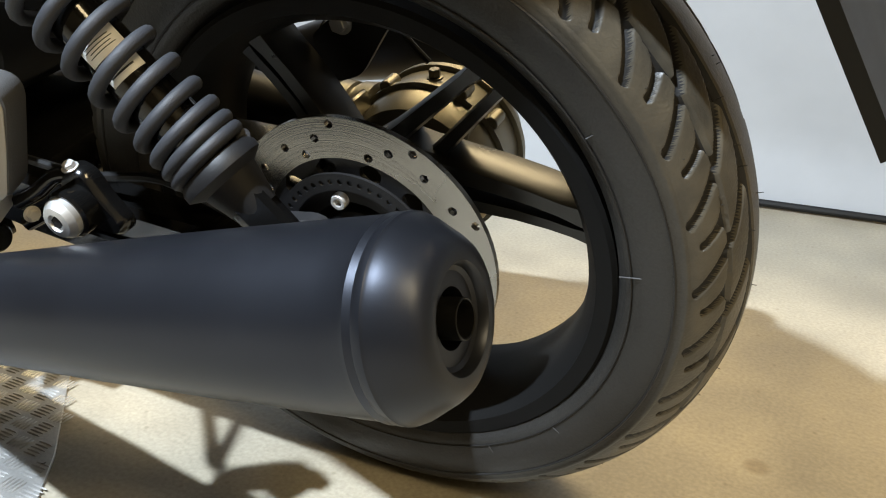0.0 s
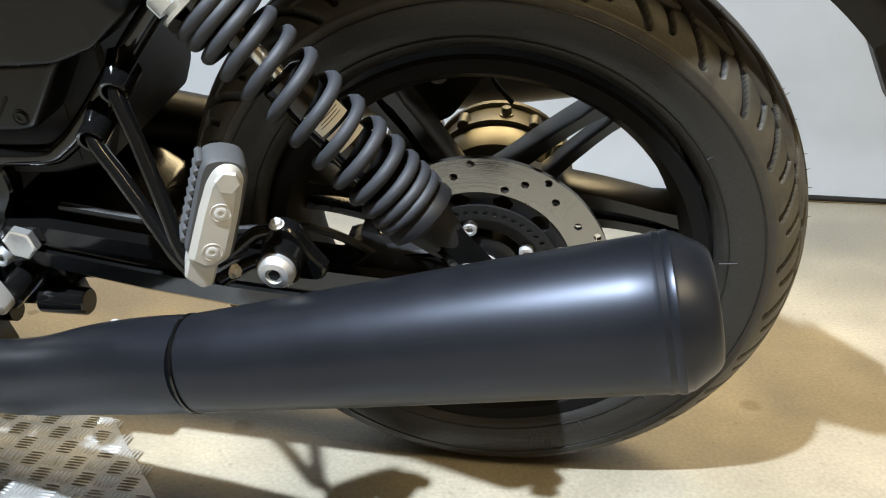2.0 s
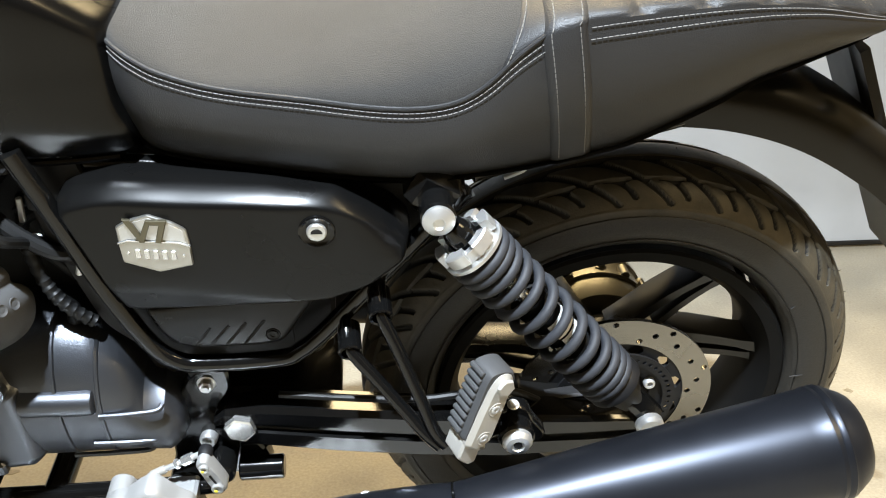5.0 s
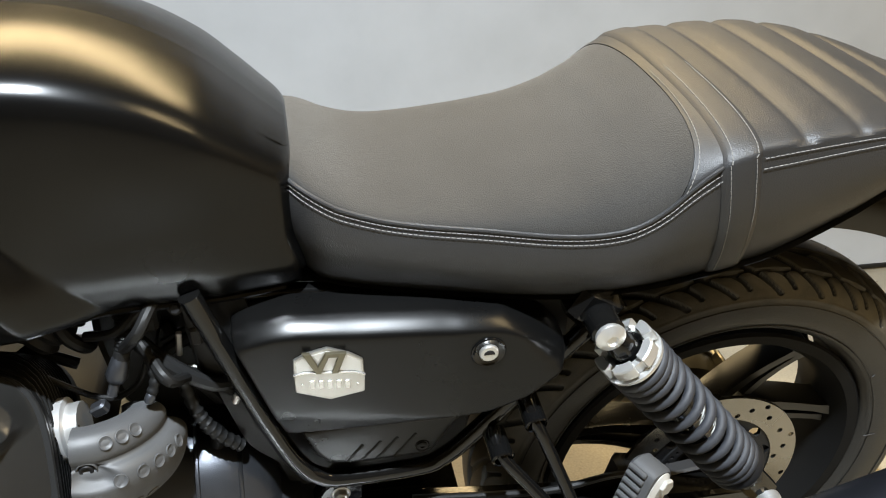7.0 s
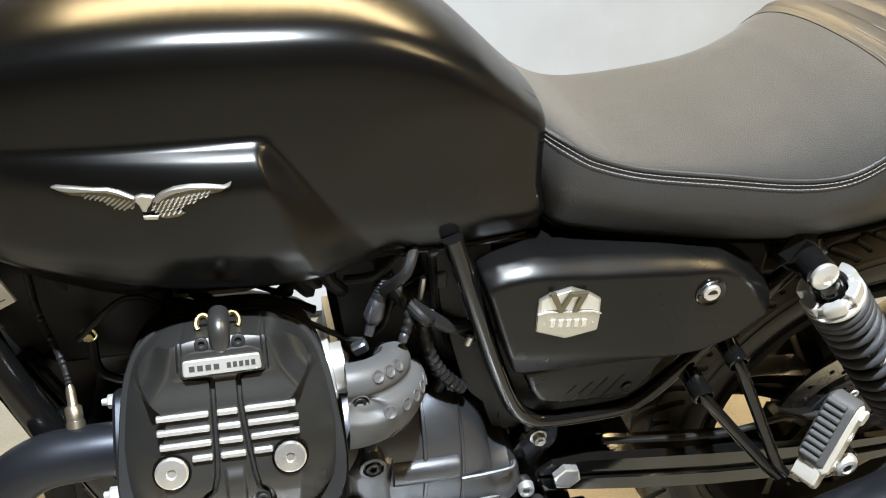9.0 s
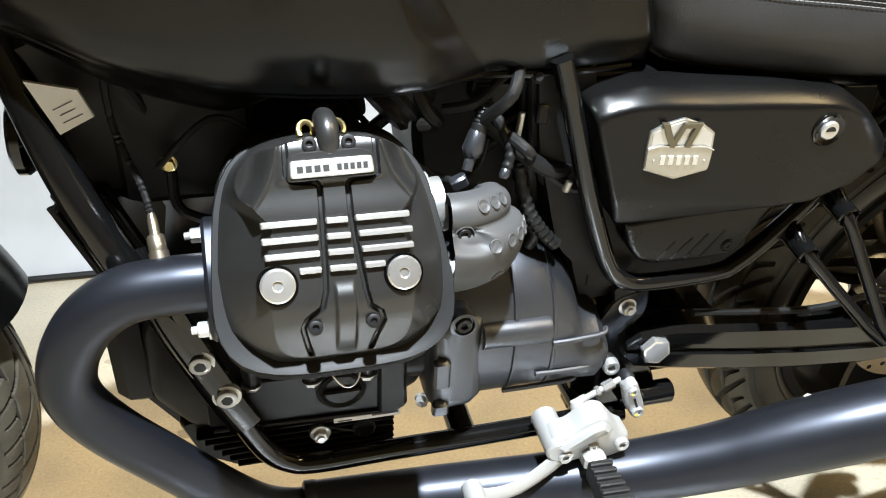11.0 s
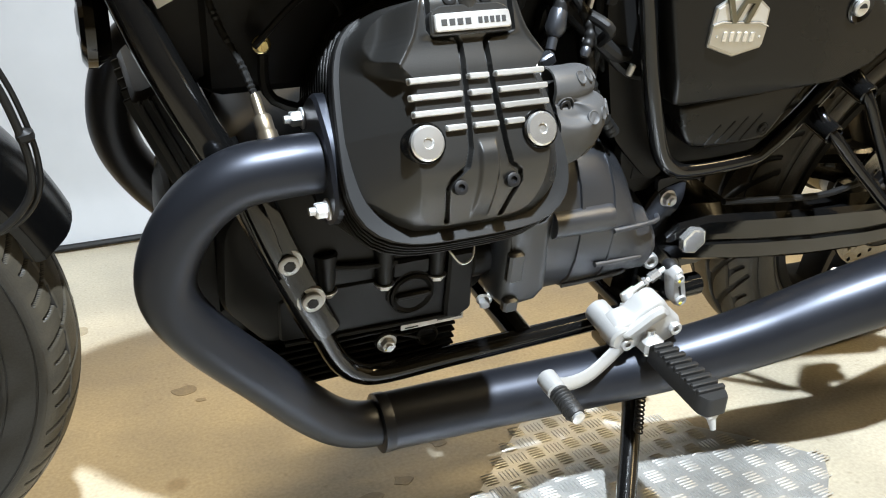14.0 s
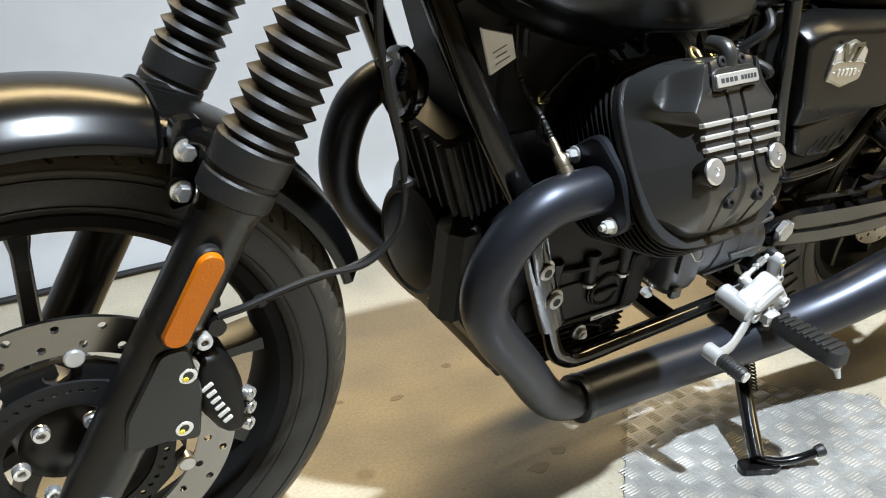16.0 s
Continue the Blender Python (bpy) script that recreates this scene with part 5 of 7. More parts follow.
def build_frame():
    g = group("frame", bike, label="gloss black tubular steel frame")
    y = -0.128
    part("side_loop", Bits().tube([(-0.632, y, 0.415), (-0.602, y, 0.325), (-0.575, y, 0.243), (-0.548, y, 0.178), (-0.525, y, 0.153), (-0.495, y, 0.146), (-0.412, y, 0.148), (-0.385, y, 0.160), (-0.355, y, 0.188),
                                   (-0.300, y, 0.252), (-0.235, y, 0.326), (-0.205, y, 0.360)], 0.0105, 16, 6), GLOSS, g)
    part("seat_rail", Bits().tube([(-0.66, -0.085, 0.390), (-0.50, -0.085, 0.372), (-0.30, -0.09, 0.360), (-0.18, -0.09, 0.365), (0.02, -0.08, 0.41)], 0.012, 14, 5), GLOSS, g)
    part("shock_mount", Bits().box((-0.238, -0.13, 0.365), (0.055, 0.05, 0.05), Matrix.Rotation(radians(30), 3, "Y"), 0.010), GLOSS, g)
    r = -0.140
    part("lower_rail", Bits().tube([(-1.025, -0.112, 0.245), (-1.008, r, 0.190), (-0.981, r, 0.110), (-0.950, r, 0.038), (-0.928, r, -0.012), (-0.905, r, -0.036), (-0.875, r, -0.045), (-0.79, r, -0.044), (-0.62, r, -0.043), (-0.50, r, -0.040)],
                                   0.0125, 16, 6), GLOSS, g)
    part("rail_plate", Bits().tube([(-1.022, -0.128, 0.240), (-1.004, -0.140, 0.185), (-0.982, -0.142, 0.125), (-0.958, -0.144, 0.065), (-0.945, -0.144, 0.035)], 0.019, 12, 5, flat=((0, 1, 0), 0.55, 1.0)), GLOSS, g)
    for p in ((-0.981, -0.150, 0.130), (-0.960, -0.153, 0.084)):
        part("rail_washer", Bits().cyl((p[0], p[1] + 0.006, p[2]), p, 0.0145, segs=24), PEGGREY, g)
        part("rail_bolt", Bits().lathe([(0, 0.0105), (0.005, 0.0105), (0.006, 0.0090), (0.006, 0.0060), (0.003, 0.0055), (0.003, 0.0001)], p, (0, -1, 0), 24), CASTALU, g, "silver frame bolt")
        # dark hex disc stands in for the shade inside the bolt head
        part("bolt_socket", Bits().lathe([(0, 0.0058), (0.0008, 0.0058), (0.0008, 0.0001)], (p[0], p[1] - 0.0054, p[2]), (0, -1, 0), 6), MATT, g)
    part("downtube", Bits().tube([(-1.13, -0.03, 0.50), (-1.105, -0.065, 0.42), (-1.070, -0.110, 0.32), (-1.020, -0.145, 0.215)], 0.0165, 16, 5), GLOSS, g)
    part("downtube", Bits().tube([(-1.145, 0.055, 0.50), (-1.11, 0.075, 0.40), (-1.06, 0.092, 0.30), (-0.99, 0.115, 0.15), (-0.93, 0.13, 0.0)], 0.0165, 16, 5), GLOSS, g)
    part("cross_tube", Bits().cyl((-0.700, -0.14, -0.043), (-0.700, 0.14, -0.043), 0.016), GLOSS, g)
    part("cross_tube", Bits().cyl((-0.545, -0.14, -0.035), (-0.545, 0.14, -0.035), 0.018), GLOSS, g)
    part("lower_rail", Bits().tube([(-0.93, 0.14, 0.0), (-0.88, 0.14, -0.043), (-0.50, 0.14, -0.040)], 0.0125, 14, 5), GLOSS, g)
    part("pivot_plate", Bits().prism(chamfered([(-0.555, 0.05), (-0.52, 0.115), (-0.478, 0.125), (-0.475, 0.09), (-0.495, 0.06), (-0.47, 0.02), (-0.445, -0.02), (-0.44, -0.055), (-0.56, -0.060)], 0.012), [(-0.09, 0), (-0.108, 0.0), (-0.111, 0.003)]), GLOSS, g)
    part("stand_lug", Bits().cyl((-0.48, -0.12, -0.038), (-0.425, -0.12, -0.038), 0.0155, segs=20, bevel=0.002), GLOSS, g)
    part("cover_clip", Bits().prism(chamfered([(-0.525, 0.128), (-0.478, 0.130), (-0.480, 0.100), (-0.500, 0.083), (-0.518, 0.100)], 0.007), [(-0.104, 0), (-0.110, 0.001)]), MATT, g)
    bolt(g, (-0.503, -0.109, 0.099), r=0.0085, h=0.010, mat=STEEL, kind="stud", mark=True)
    part("headstock", Bits().cyl((-1.19, 0, 0.50), (-1.13, 0, 0.62), 0.035), GLOSS, g)
    part("inner_panel", Bits().prism(chamfered([(-0.645, 0.415), (-0.59, 0.415), (-0.555, 0.24), (-0.50, 0.16), (-0.53, 0.12), (-0.60, 0.19), (-0.635, 0.32)], 0.02), [(0.09, 0), (-0.105, 0)]), PLASTIC, g)
    part("under_seat_tray", Bits().box((-0.40, 0, 0.33), (0.34, 0.20, 0.11), None, 0.02), PLASTIC, g)
    # added dark blocks close the see-through gap ahead of the rear wheel
    part("fill_case", Bits().box((-0.475, 0, 0.24), (0.19, 0.19, 0.27), None, 0.02), PLASTIC, g)
    part("rear_block", Bits().prism(chamfered([(-0.42, 0.30), (-0.352, 0.28), (-0.345, 0.235), (-0.350, 0.16), (-0.366, 0.122), (-0.43, 0.105), (-0.56, 0.10), (-0.58, 0.16), (-0.56, 0.30)], 0.012), [(0.09, 0), (-0.088, 0), (-0.094, 0.005)]), PLASTIC, g)


build_frame()


def build_passenger_peg():
    g = group("passenger_peg", bike, label="folded grey passenger peg on a black tube bracket")
    ends = (((-0.302, -0.140, 0.258), (-0.296, -0.166, 0.236), (-0.276, -0.185, 0.190), (-0.254, -0.207, 0.138), (-0.243, -0.219, 0.112), (-0.232, -0.224, 0.098)),
            ((-0.334, -0.140, 0.208), (-0.330, -0.166, 0.190), (-0.302, -0.183, 0.158), (-0.270, -0.203, 0.124), (-0.254, -0.214, 0.107), (-0.238, -0.222, 0.094)))
    for e in ends:
        part("stay", Bits().tube(e, 0.0072, 14, 5), GLOSS, g, "gloss black stay tube")
        part("stay_socket", Bits().lathe([(0, 0.0125), (0.036, 0.0128), (0.0375, 0.0115), (0.0370, 0.0092), (0.012, 0.0090), (0.012, 0.0001)], (e[1][0] - 0.002, -0.135, e[1][2] + 0.006), (0.002, -0.037, -0.008), 24), GLOSS, g)
        part("paint_mark", Bits().lathe([(0, 0.0022), (0.0008, 0.0015)], (e[1][0] + 0.002, -0.1728, e[1][2] - 0.008), (0, -1, 0), 8), YELLOW, g)
    a, d, s = Vector((-0.177, -0.240, 0.198)), Vector((-0.322, -0.153, -0.934)), Vector((-0.848, -0.393, 0.356))
    n = Vector((0.422, -0.907, 0.003))
    to = lambda u, v, k: a + d * u + s * v + n * k
    rub = corner_arcs([(-0.004, 0.021), (-0.0125, 0.0175), (-0.0170, 0.004), (-0.0155, -0.0095), (-0.006, -0.0165), (0.066, -0.0185), (0.074, -0.016), (0.074, 0.021)], 0.008, 4)
    part("peg_rubber", Bits().prism(rub, [(-0.034, 0.004), (-0.030, 0.0), (-0.005, 0.0), (-0.001, 0.0022)], to), GREYRUBBER, g, "ribbed grey rubber sleeve")
    for k in range(9):
        u = -0.006 + 0.0088 * k
        part("rubber_rib", Bits().cyl(to(u, 0.0215, -0.031), to(u, 0.0215, -0.008), 0.0034, segs=10, bevel=0.001), GREYRUBBER, g)
    face = [(-0.006, 0.0115), (-0.0120, 0.006), (-0.0132, -0.001), (-0.0110, -0.007), (-0.003, -0.0125), (0.030, -0.0145), (0.071, -0.0150), (0.081, -0.006), (0.084, 0.004), (0.078, 0.0175), (0.030, 0.0165), (0.006, 0.0150)]
    part("peg_body", Bits().prism(chamfered(face, 0.004), [(-0.022, 0.001), (0.000, 0), (0.0035, 0.0045), (0.0042, 0.0052)], to), PEGGREY, g, "cast aluminium folding peg")
    part("peg_pin", Bits().lathe([(0, 0.0100), (0.003, 0.0100), (0.0042, 0.0090), (0.0042, 0.0001)], to(0.0, 0.0, 0.0040), n, 6), PEGGREY, g)
    for u in (0.0281, 0.0650):
        part("peg_recess", Bits().lathe([(0.0003, 0.0084), (0.0008, 0.0080), (0.0003, 0.0072)], to(u, 0.0, 0.0042), n, 26, caps=False), PEGGREY, g)
        part("socket_well", Bits().lathe([(0, 0.0072), (0.0004, 0.0072), (0.0005, 0.0001)], to(u, 0.0, 0.0042), n, 22), PEGGREY, g)
        part("socket_bolt", cap_bits(to(u, 0.0, 0.0040), n, 0.0050, 0.0016), STEEL, g)
    part("peg_hinge", Bits().prism(chamfered([(0.074, -0.008), (0.074, 0.017), (0.097, 0.0165), (0.106, 0.001), (0.102, -0.008)], 0.003), [(-0.030, 0.001), (-0.004, 0), (-0.001, 0.002)], to), PEGGREY, g)
    bolt(g, (-0.196, -0.226, 0.098), (1, -0.3, 0), 0.0050, 0.006, PEGGREY, "hex")


build_passenger_peg()


def build_rear_fender():
    g = group("rear_fender", bike, label="satin black rear fender with number plate bracket")
    b = Bits()
    for inner in (0, 1):
        rows = []
        for k in range(44):
            a = radians(112 - 74 * k / 43)
            rr = 0.400 + 0.012 * smoothstep(60, 30, math.degrees(a))
            row = []
            for yy, dr in ((-0.082, 0.0), (-0.085, 0.02), (-0.083, 0.036), (-0.074, 0.050), (-0.05, 0.061), (0, 0.066), (0.05, 0.061), (0.074, 0.050), (0.083, 0.036), (0.085, 0.02), (0.082, 0.0)):
                r = rr + dr * (1 - 0.25 * smoothstep(70, 30, math.degrees(a))) - 0.003 * inner
                row.append((r * math.cos(a), yy * (1 - 0.03 * inner), r * math.sin(a)))
            rows.append(row)
        b.loft(rows, caps=False, closed=False)
    part("shell", b, SATIN, g, "", 50)
    o = Bits()
    ln = Vector((0.173, 0, -0.33)).normalized()
    p0 = Vector((0.225, 0, 0.452))
    sd = Vector((0.89, 0, 0.46))
    rings = []
    for t in (0, 0.2, 0.37):
        c = p0 + ln * t
        rings.append([c + Vector((0, -0.030, 0)), c + Vector((0, 0.002, 0)) + sd * 0.006, c + Vector((0, 0.010, 0)) + sd * 0.004, c + Vector((0, 0.016, 0)) + sd * 0.010, c + Vector((0, 0.11, 0)) + sd * 0.012, c + Vector((0, 0.11, 0)) + sd * 0.02, c + Vector((0, -0.028, 0)) + sd * 0.012])
    part("plate_bracket", o.loft(rings), PLASTIC, g, "folded black number plate bracket")
    part("scuff", Bits().box(p0 + ln * 0.31 + Vector((0, 0.010, 0)) + sd * -0.0008 + Vector((0.004, 0, 0.002)), (0.003, 0.007, 0.09), Matrix.Rotation(radians(-27.7), 3, "Y"), 0.001), GREY, g)
    part("indicator_stem", Bits().cyl((0.262, -0.04, 0.452), (0.262, -0.12, 0.452), 0.010, segs=16), SATIN, g)
    part("fender_stay", Bits().tube([(-0.20, -0.125, 0.375), (-0.14, -0.11, 0.385), (-0.08, -0.09, 0.405)], 0.009, 10), GLOSS, g)
    part("seat_latch", Bits().tube([(-0.175, -0.10, 0.372), (-0.155, -0.112, 0.382), (-0.145, -0.112, 0.372), (-0.165, -0.108, 0.360)], 0.0028, 8), STEEL, g)


build_rear_fender()


# ---- engine ----
HU, HV, HN = Vector((1, 0, 0)), Vector((0, 0.48, 0.877)), Vector((0, -0.877, 0.48))
HO = Vector((-0.856, -0.276, 0.305))


def head_point(u, v, n):
    """A place on the left cylinder head: u to the rear, v up its face, n outwards; the origin lies between the two cover bolts."""
    return HO + HU * u + HV * v + HN * n


def squarish(hu, hv, k=5.0, n=56, skew=0.0):
    out = []
    for i in range(n):
        a = 2 * math.pi * (i + 0.5) / n
        c, s = math.cos(a), math.sin(a)
        r = (abs(c) ** k + abs(s) ** k) ** (-1 / k)
        u, v = hu * r * c, hv * r * s
        u *= 1 - skew * (v / hv)
        out.append((u, v))
    return out


def build_cylinder():
    g = group("cylinder_head", bike, label="black cylinder head with ribbed rocker cover")
    VC = 0.018
    TILT = 0.25          # the joint faces lie square to the cylinder, which leans further back than the cover
    fin = lambda n0, n1, k: Bits().loft([[head_point(u * e, v * k * e + VC, n - TILT * v * k * e) for u, v in squarish(0.0985, 0.0985, 3.6, skew=0.10)] for n, e in ((n0, 0.994), (n0 + 0.0008, 1.0), (n1 - 0.0008, 1.0), (n1, 0.994))])
    part("gasket_face", Bits().loft([[head_point(u * s, v * s + VC, n - TILT * v * s) for u, v in squarish(0.0985, 0.0985, 3.6, skew=0.10)] for n, s in ((-0.074, 0.985), (-0.073, 1.0), (-0.068, 1.0), (-0.066, 0.99))]), CASTBLACK, g, "finned joint below the cover")
    # lower flange is dished so that the lamp's highlight falls on it
    part("cover_flange", Bits().loft([[head_point(u * s, v * s + VC, n - TILT * v * s - 0.19 * max(0.99 - s, 0) * max(-v, 0)) for u, v in squarish(0.0985, 0.0985, 3.6, skew=0.10)] for n, s in ((-0.0670, 0.985), (-0.0655, 0.999), (-0.0630, 0.999), (-0.0615, 0.990), (-0.0615, 0.95), (-0.0620, 0.88))]), EDGE, g, "black flange round the rocker cover, dished below to catch the lamp", 30)
    # sculpted cover: a raised ribbed face on sloping flanks, parted by two dark grooves
    left = [(-0.0335, 0.112), (-0.0345, 0.0834), (-0.0312, 0.0780), (-0.0127, 0.0760), (-0.0098, 0.0716), (-0.0102, 0.0553), (-0.0108, 0.0318), (-0.0117, 0.0082), (-0.0128, -0.0084), (-0.0165, -0.0213), (-0.0285, -0.0300), (-0.0324, -0.0377), (-0.0300, -0.0499), (-0.0235, -0.0760)]
    right = [(0.0355, 0.112), (0.0358, 0.0797), (0.0315, 0.0776), (0.0162, 0.0765), (0.0121, 0.0728), (0.0117, 0.0540), (0.0133, 0.0325), (0.0158, 0.0108), (0.0185, -0.0111), (0.0212, -0.0236), (0.0295, -0.0300), (0.0318, -0.0379), (0.0265, -0.0509), (0.0190, -0.0760)]
    half = curve_of([(-0.085, 0.032), (-0.06, 0.046), (-0.025, 0.063), (0.02, 0.066), (0.050, 0.0655), (0.066, 0.055), (0.080, 0.046), (0.10, 0.040), (0.125, 0.033)])
    N = 280
    lin = np.linspace(-1, 1, N)
    A, B = np.meshgrid(lin, lin, indexing="ij")
    S = np.maximum(np.abs(A), np.abs(B))
    ang = np.arctan2(B, A)
    c, sn = np.cos(ang), np.sin(ang)
    rad = (np.abs(c) ** 3.6 + np.abs(sn) ** 3.6) ** (-1 / 3.6) * S * (0.0885 + 0.0125 * np.maximum(sn, 0) ** 3 + 0.0052 * np.abs(c) ** 3 * np.clip((sn + 0.55) / 0.45, 0, 1))
    U, Vv = rad * c, rad * sn
    U = U * (1 - 0.10 * Vv / 0.0985)
    Vv = Vv + VC

    def step(lo, hi, x):
        k = np.clip((x - lo) / (hi - lo), 0, 1)
        return k * k * (3 - 2 * k)

    W = np.interp(Vv, [-0.10 + 0.005 * i for i in range(48)], [half(-0.10 + 0.005 * i) for i in range(48)])
    H = -0.002 - 0.046 * step(-0.012, -0.088, Vv) ** 1.2 - 0.006 * step(0.100, 0.120, Vv)
    H = H - 0.034 * step(0.0, 0.020 + 0.030 * step(-0.005, -0.055, Vv), np.abs(U) - W) - 0.010 * step(0.018, 0.032, np.abs(U) - W)
    H = H + 0.0035 * step(0.0095, 0.006, np.abs(U - 0.002)) * step(0.0, -0.014, Vv) * step(-0.066, -0.05, Vv)
    H = H - 0.0025 * step(0.050, 0.074, Vv) * step(0.002, -0.002, np.abs(U) - W) * (Vv < 0.115)
    H = H + 0.0025 * step(0.074, 0.080, Vv) * step(0.045, 0.036, np.abs(U))
    base = -0.0625 - TILT * (Vv - VC) - 0.0022 * np.maximum(-sn, 0)
    H = np.minimum(H, base + (1.5 + 7.5 * step(0.45, 0.85, sn)) * 0.0985 * np.clip(1.0 - S, 0, 1))
    H = np.maximum(H, base)
    cut = np.zeros_like(H)
    for line in (left, right):
        for (x0, y0), (x1, y1) in zip(line, line[1:]):
            dx, dy = x1 - x0, y1 - y0
            t = np.clip(((U - x0) * dx + (Vv - y0) * dy) / (dx * dx + dy * dy), 0, 1)
            cut = np.maximum(cut, step(0.0025, 0.0013, np.hypot(U - x0 - t * dx, Vv - y0 - t * dy)))
    H = np.maximum(H - 0.0065 * cut * step(0.955, 0.90, np.where(sn < 0, S, 0)), base)
    bits = Bits()
    bits.v = [head_point(float(u), float(v), float(n)) for u, v, n in zip(U.ravel(), Vv.ravel(), H.ravel())]
    bits.f = [(i * N + j, (i + 1) * N + j, (i + 1) * N + j + 1, i * N + j + 1) for i in range(N - 1) for j in range(N - 1)]
    part("rocker_cover", bits, COVERBLACK, g, "satin black sculpted rocker cover", 50)
    bar = lambda u0, v0, u1, v1: part("rib_bar", Bits().prism(chamfered([(u0, v0 - 0.0021), (u1, v1 - 0.0021), (u1, v1 + 0.0021), (u0, v0 + 0.0021)], 0.0012, 3), [(-0.004, -0.0006), (0.0015, 0), (0.0022, 0.0007)], head_point), ALU, g, "machined silver rib")
    for v, l0, m0, m1, r0, r1 in ((0.0461, -0.057, -0.0078, 0.0088, 0.0150, 0.0571), (0.0338, -0.0575, -0.0082, 0.0100, 0.0166, 0.0587), (0.0215, -0.0564, -0.0083, 0.0110, 0.0180, 0.0585), (0.0089, -0.0315, -0.0083, 0.0124, 0.0192, 0.0349)):
        bar(l0, v + 0.0003, -0.0150, v)
        bar(m0, v, m1, v - 0.0004)
        bar(r0, v, r1, v - 0.0002)
    for u in (-0.049, 0.049):
        part("bolt_seat", Bits().loft([[head_point(u + r * math.cos(a), r * math.sin(a), n) for a in (2 * math.pi * k / 32 for k in range(32))] for n, r in ((-0.014, 0.0162), (-0.0008, 0.0158), (0.0004, 0.0150), (-0.002, 0.0142))]), SATIN, g)
        part("cover_bolt", Bits().loft([[head_point(u + r * math.cos(a), r * math.sin(a), n) for a in (2 * math.pi * k / 36 for k in range(36))] for n, r in ((-0.004, 0.0136), (0.0018, 0.0136), (0.0034, 0.0120), (0.0040, 0.0044), (0.0022, 0.0036), (0.0022, 0.0005))]), CHROME, g, "large bright cover bolt")
    for u, v, d in ((-0.0231, -0.0368, -0.0085), (0.0227, -0.0368, -0.0085), (-0.015, 0.1050, -0.004), (0.015, 0.1050, -0.004)):
        part("screw", Bits().loft([[head_point(u + r * math.cos(a), v + r * math.sin(a), n + d) for a in (2 * math.pi * k / 20 for k in range(20))] for n, r in ((-0.004, 0.0058), (0.0030, 0.0058), (0.0036, 0.0048), (0.0036, 0.0028), (0.0015, 0.0025), (0.0015, 0.0003))]), MATT, g)
    name_plate = part("name_plate", Bits().prism(chamfered([(-0.0318, 0.0797), (0.0325, 0.0802), (0.0313, 0.0925), (0.0295, 0.0935), (-0.0295, 0.0930), (-0.0314, 0.0920)], 0.003, 3), [(0.0, 0), (0.0030, 0), (0.0038, 0.0008)], head_point), ALU, g, "brushed silver name plate with dark bars")
    for k in range(4):
        u = -0.0265 + 0.0066 * k
        part("bar", Bits().prism([(u, 0.0838), (u + 0.0048, 0.0839), (u + 0.0048, 0.0888), (u, 0.0887)], [(0.0030, 0), (0.0043, 0.0002)], head_point), DARKPRINT, g)
    for k in range(5):
        u = 0.0040 + 0.0050 * k
        part("bar", Bits().prism([(u, 0.0840), (u + 0.0036, 0.0841), (u + 0.0036, 0.0890), (u, 0.0889)], [(0.0030, 0), (0.0043, 0.0002)], head_point), DARKPRINT, g)
    part("top_boss", Bits().tube([head_point(0.0, 0.096, -0.010), head_point(0.0, 0.108, -0.0055), head_point(0.0, 0.119, -0.009), head_point(0.0, 0.125, -0.026)], 0.0092, 18, 5), COVERBLACK, g)
    part("plate_holder", Bits().prism(chamfered([(-0.0345, 0.0772), (0.0352, 0.0777), (0.0335, 0.0955), (0.0240, 0.1000), (-0.0240, 0.0995), (-0.0335, 0.0950)], 0.004, 3), [(-0.010, 0), (-0.0012, 0), (0.0002, 0.0012)], head_point), COVERBLACK, g)
    for u in (-0.014, 0.0105):
        ring = [head_point(u + 0.0058 * math.cos(a), 0.117 + 0.0070 * math.sin(a), -0.034 - 0.004 * math.sin(a)) for a in (radians(-40 + 26 * k) for k in range(11))]
        part("brass_clip", Bits().tube(ring, 0.0024, 8, 3), GOLDNUT, g, "small brass-coloured clip")
    part("wire_loop", Bits().tube([(-0.8680, -0.238, 0.190), (-0.8637, -0.250, 0.1830), (-0.8525, -0.253, 0.1700), (-0.8420, -0.252, 0.1750), (-0.8360, -0.240, 0.190)], 0.0009, 6, 6), STEEL, g)
    # fins, head to crankcase
    for k in range(13):
        n = -0.0755 - 0.0074 * k - 0.0014 * max(k - 4, 0)
        s = 1.036 + 0.026 * min(k, 3) - 0.020 * max(k - 4, 0)
        part("fin", fin(n, n + 0.0026, s), CASTBLACK, g)
    part("barrel", Bits().loft([[head_point(u * s, v * s + VC, n) for u, v in squarish(0.097, 0.098, 3.0)] for n, s in ((-0.074, 0.93), (-0.10, 0.86), (-0.26, 0.80))]), CASTBLACK, g)


build_cylinder()


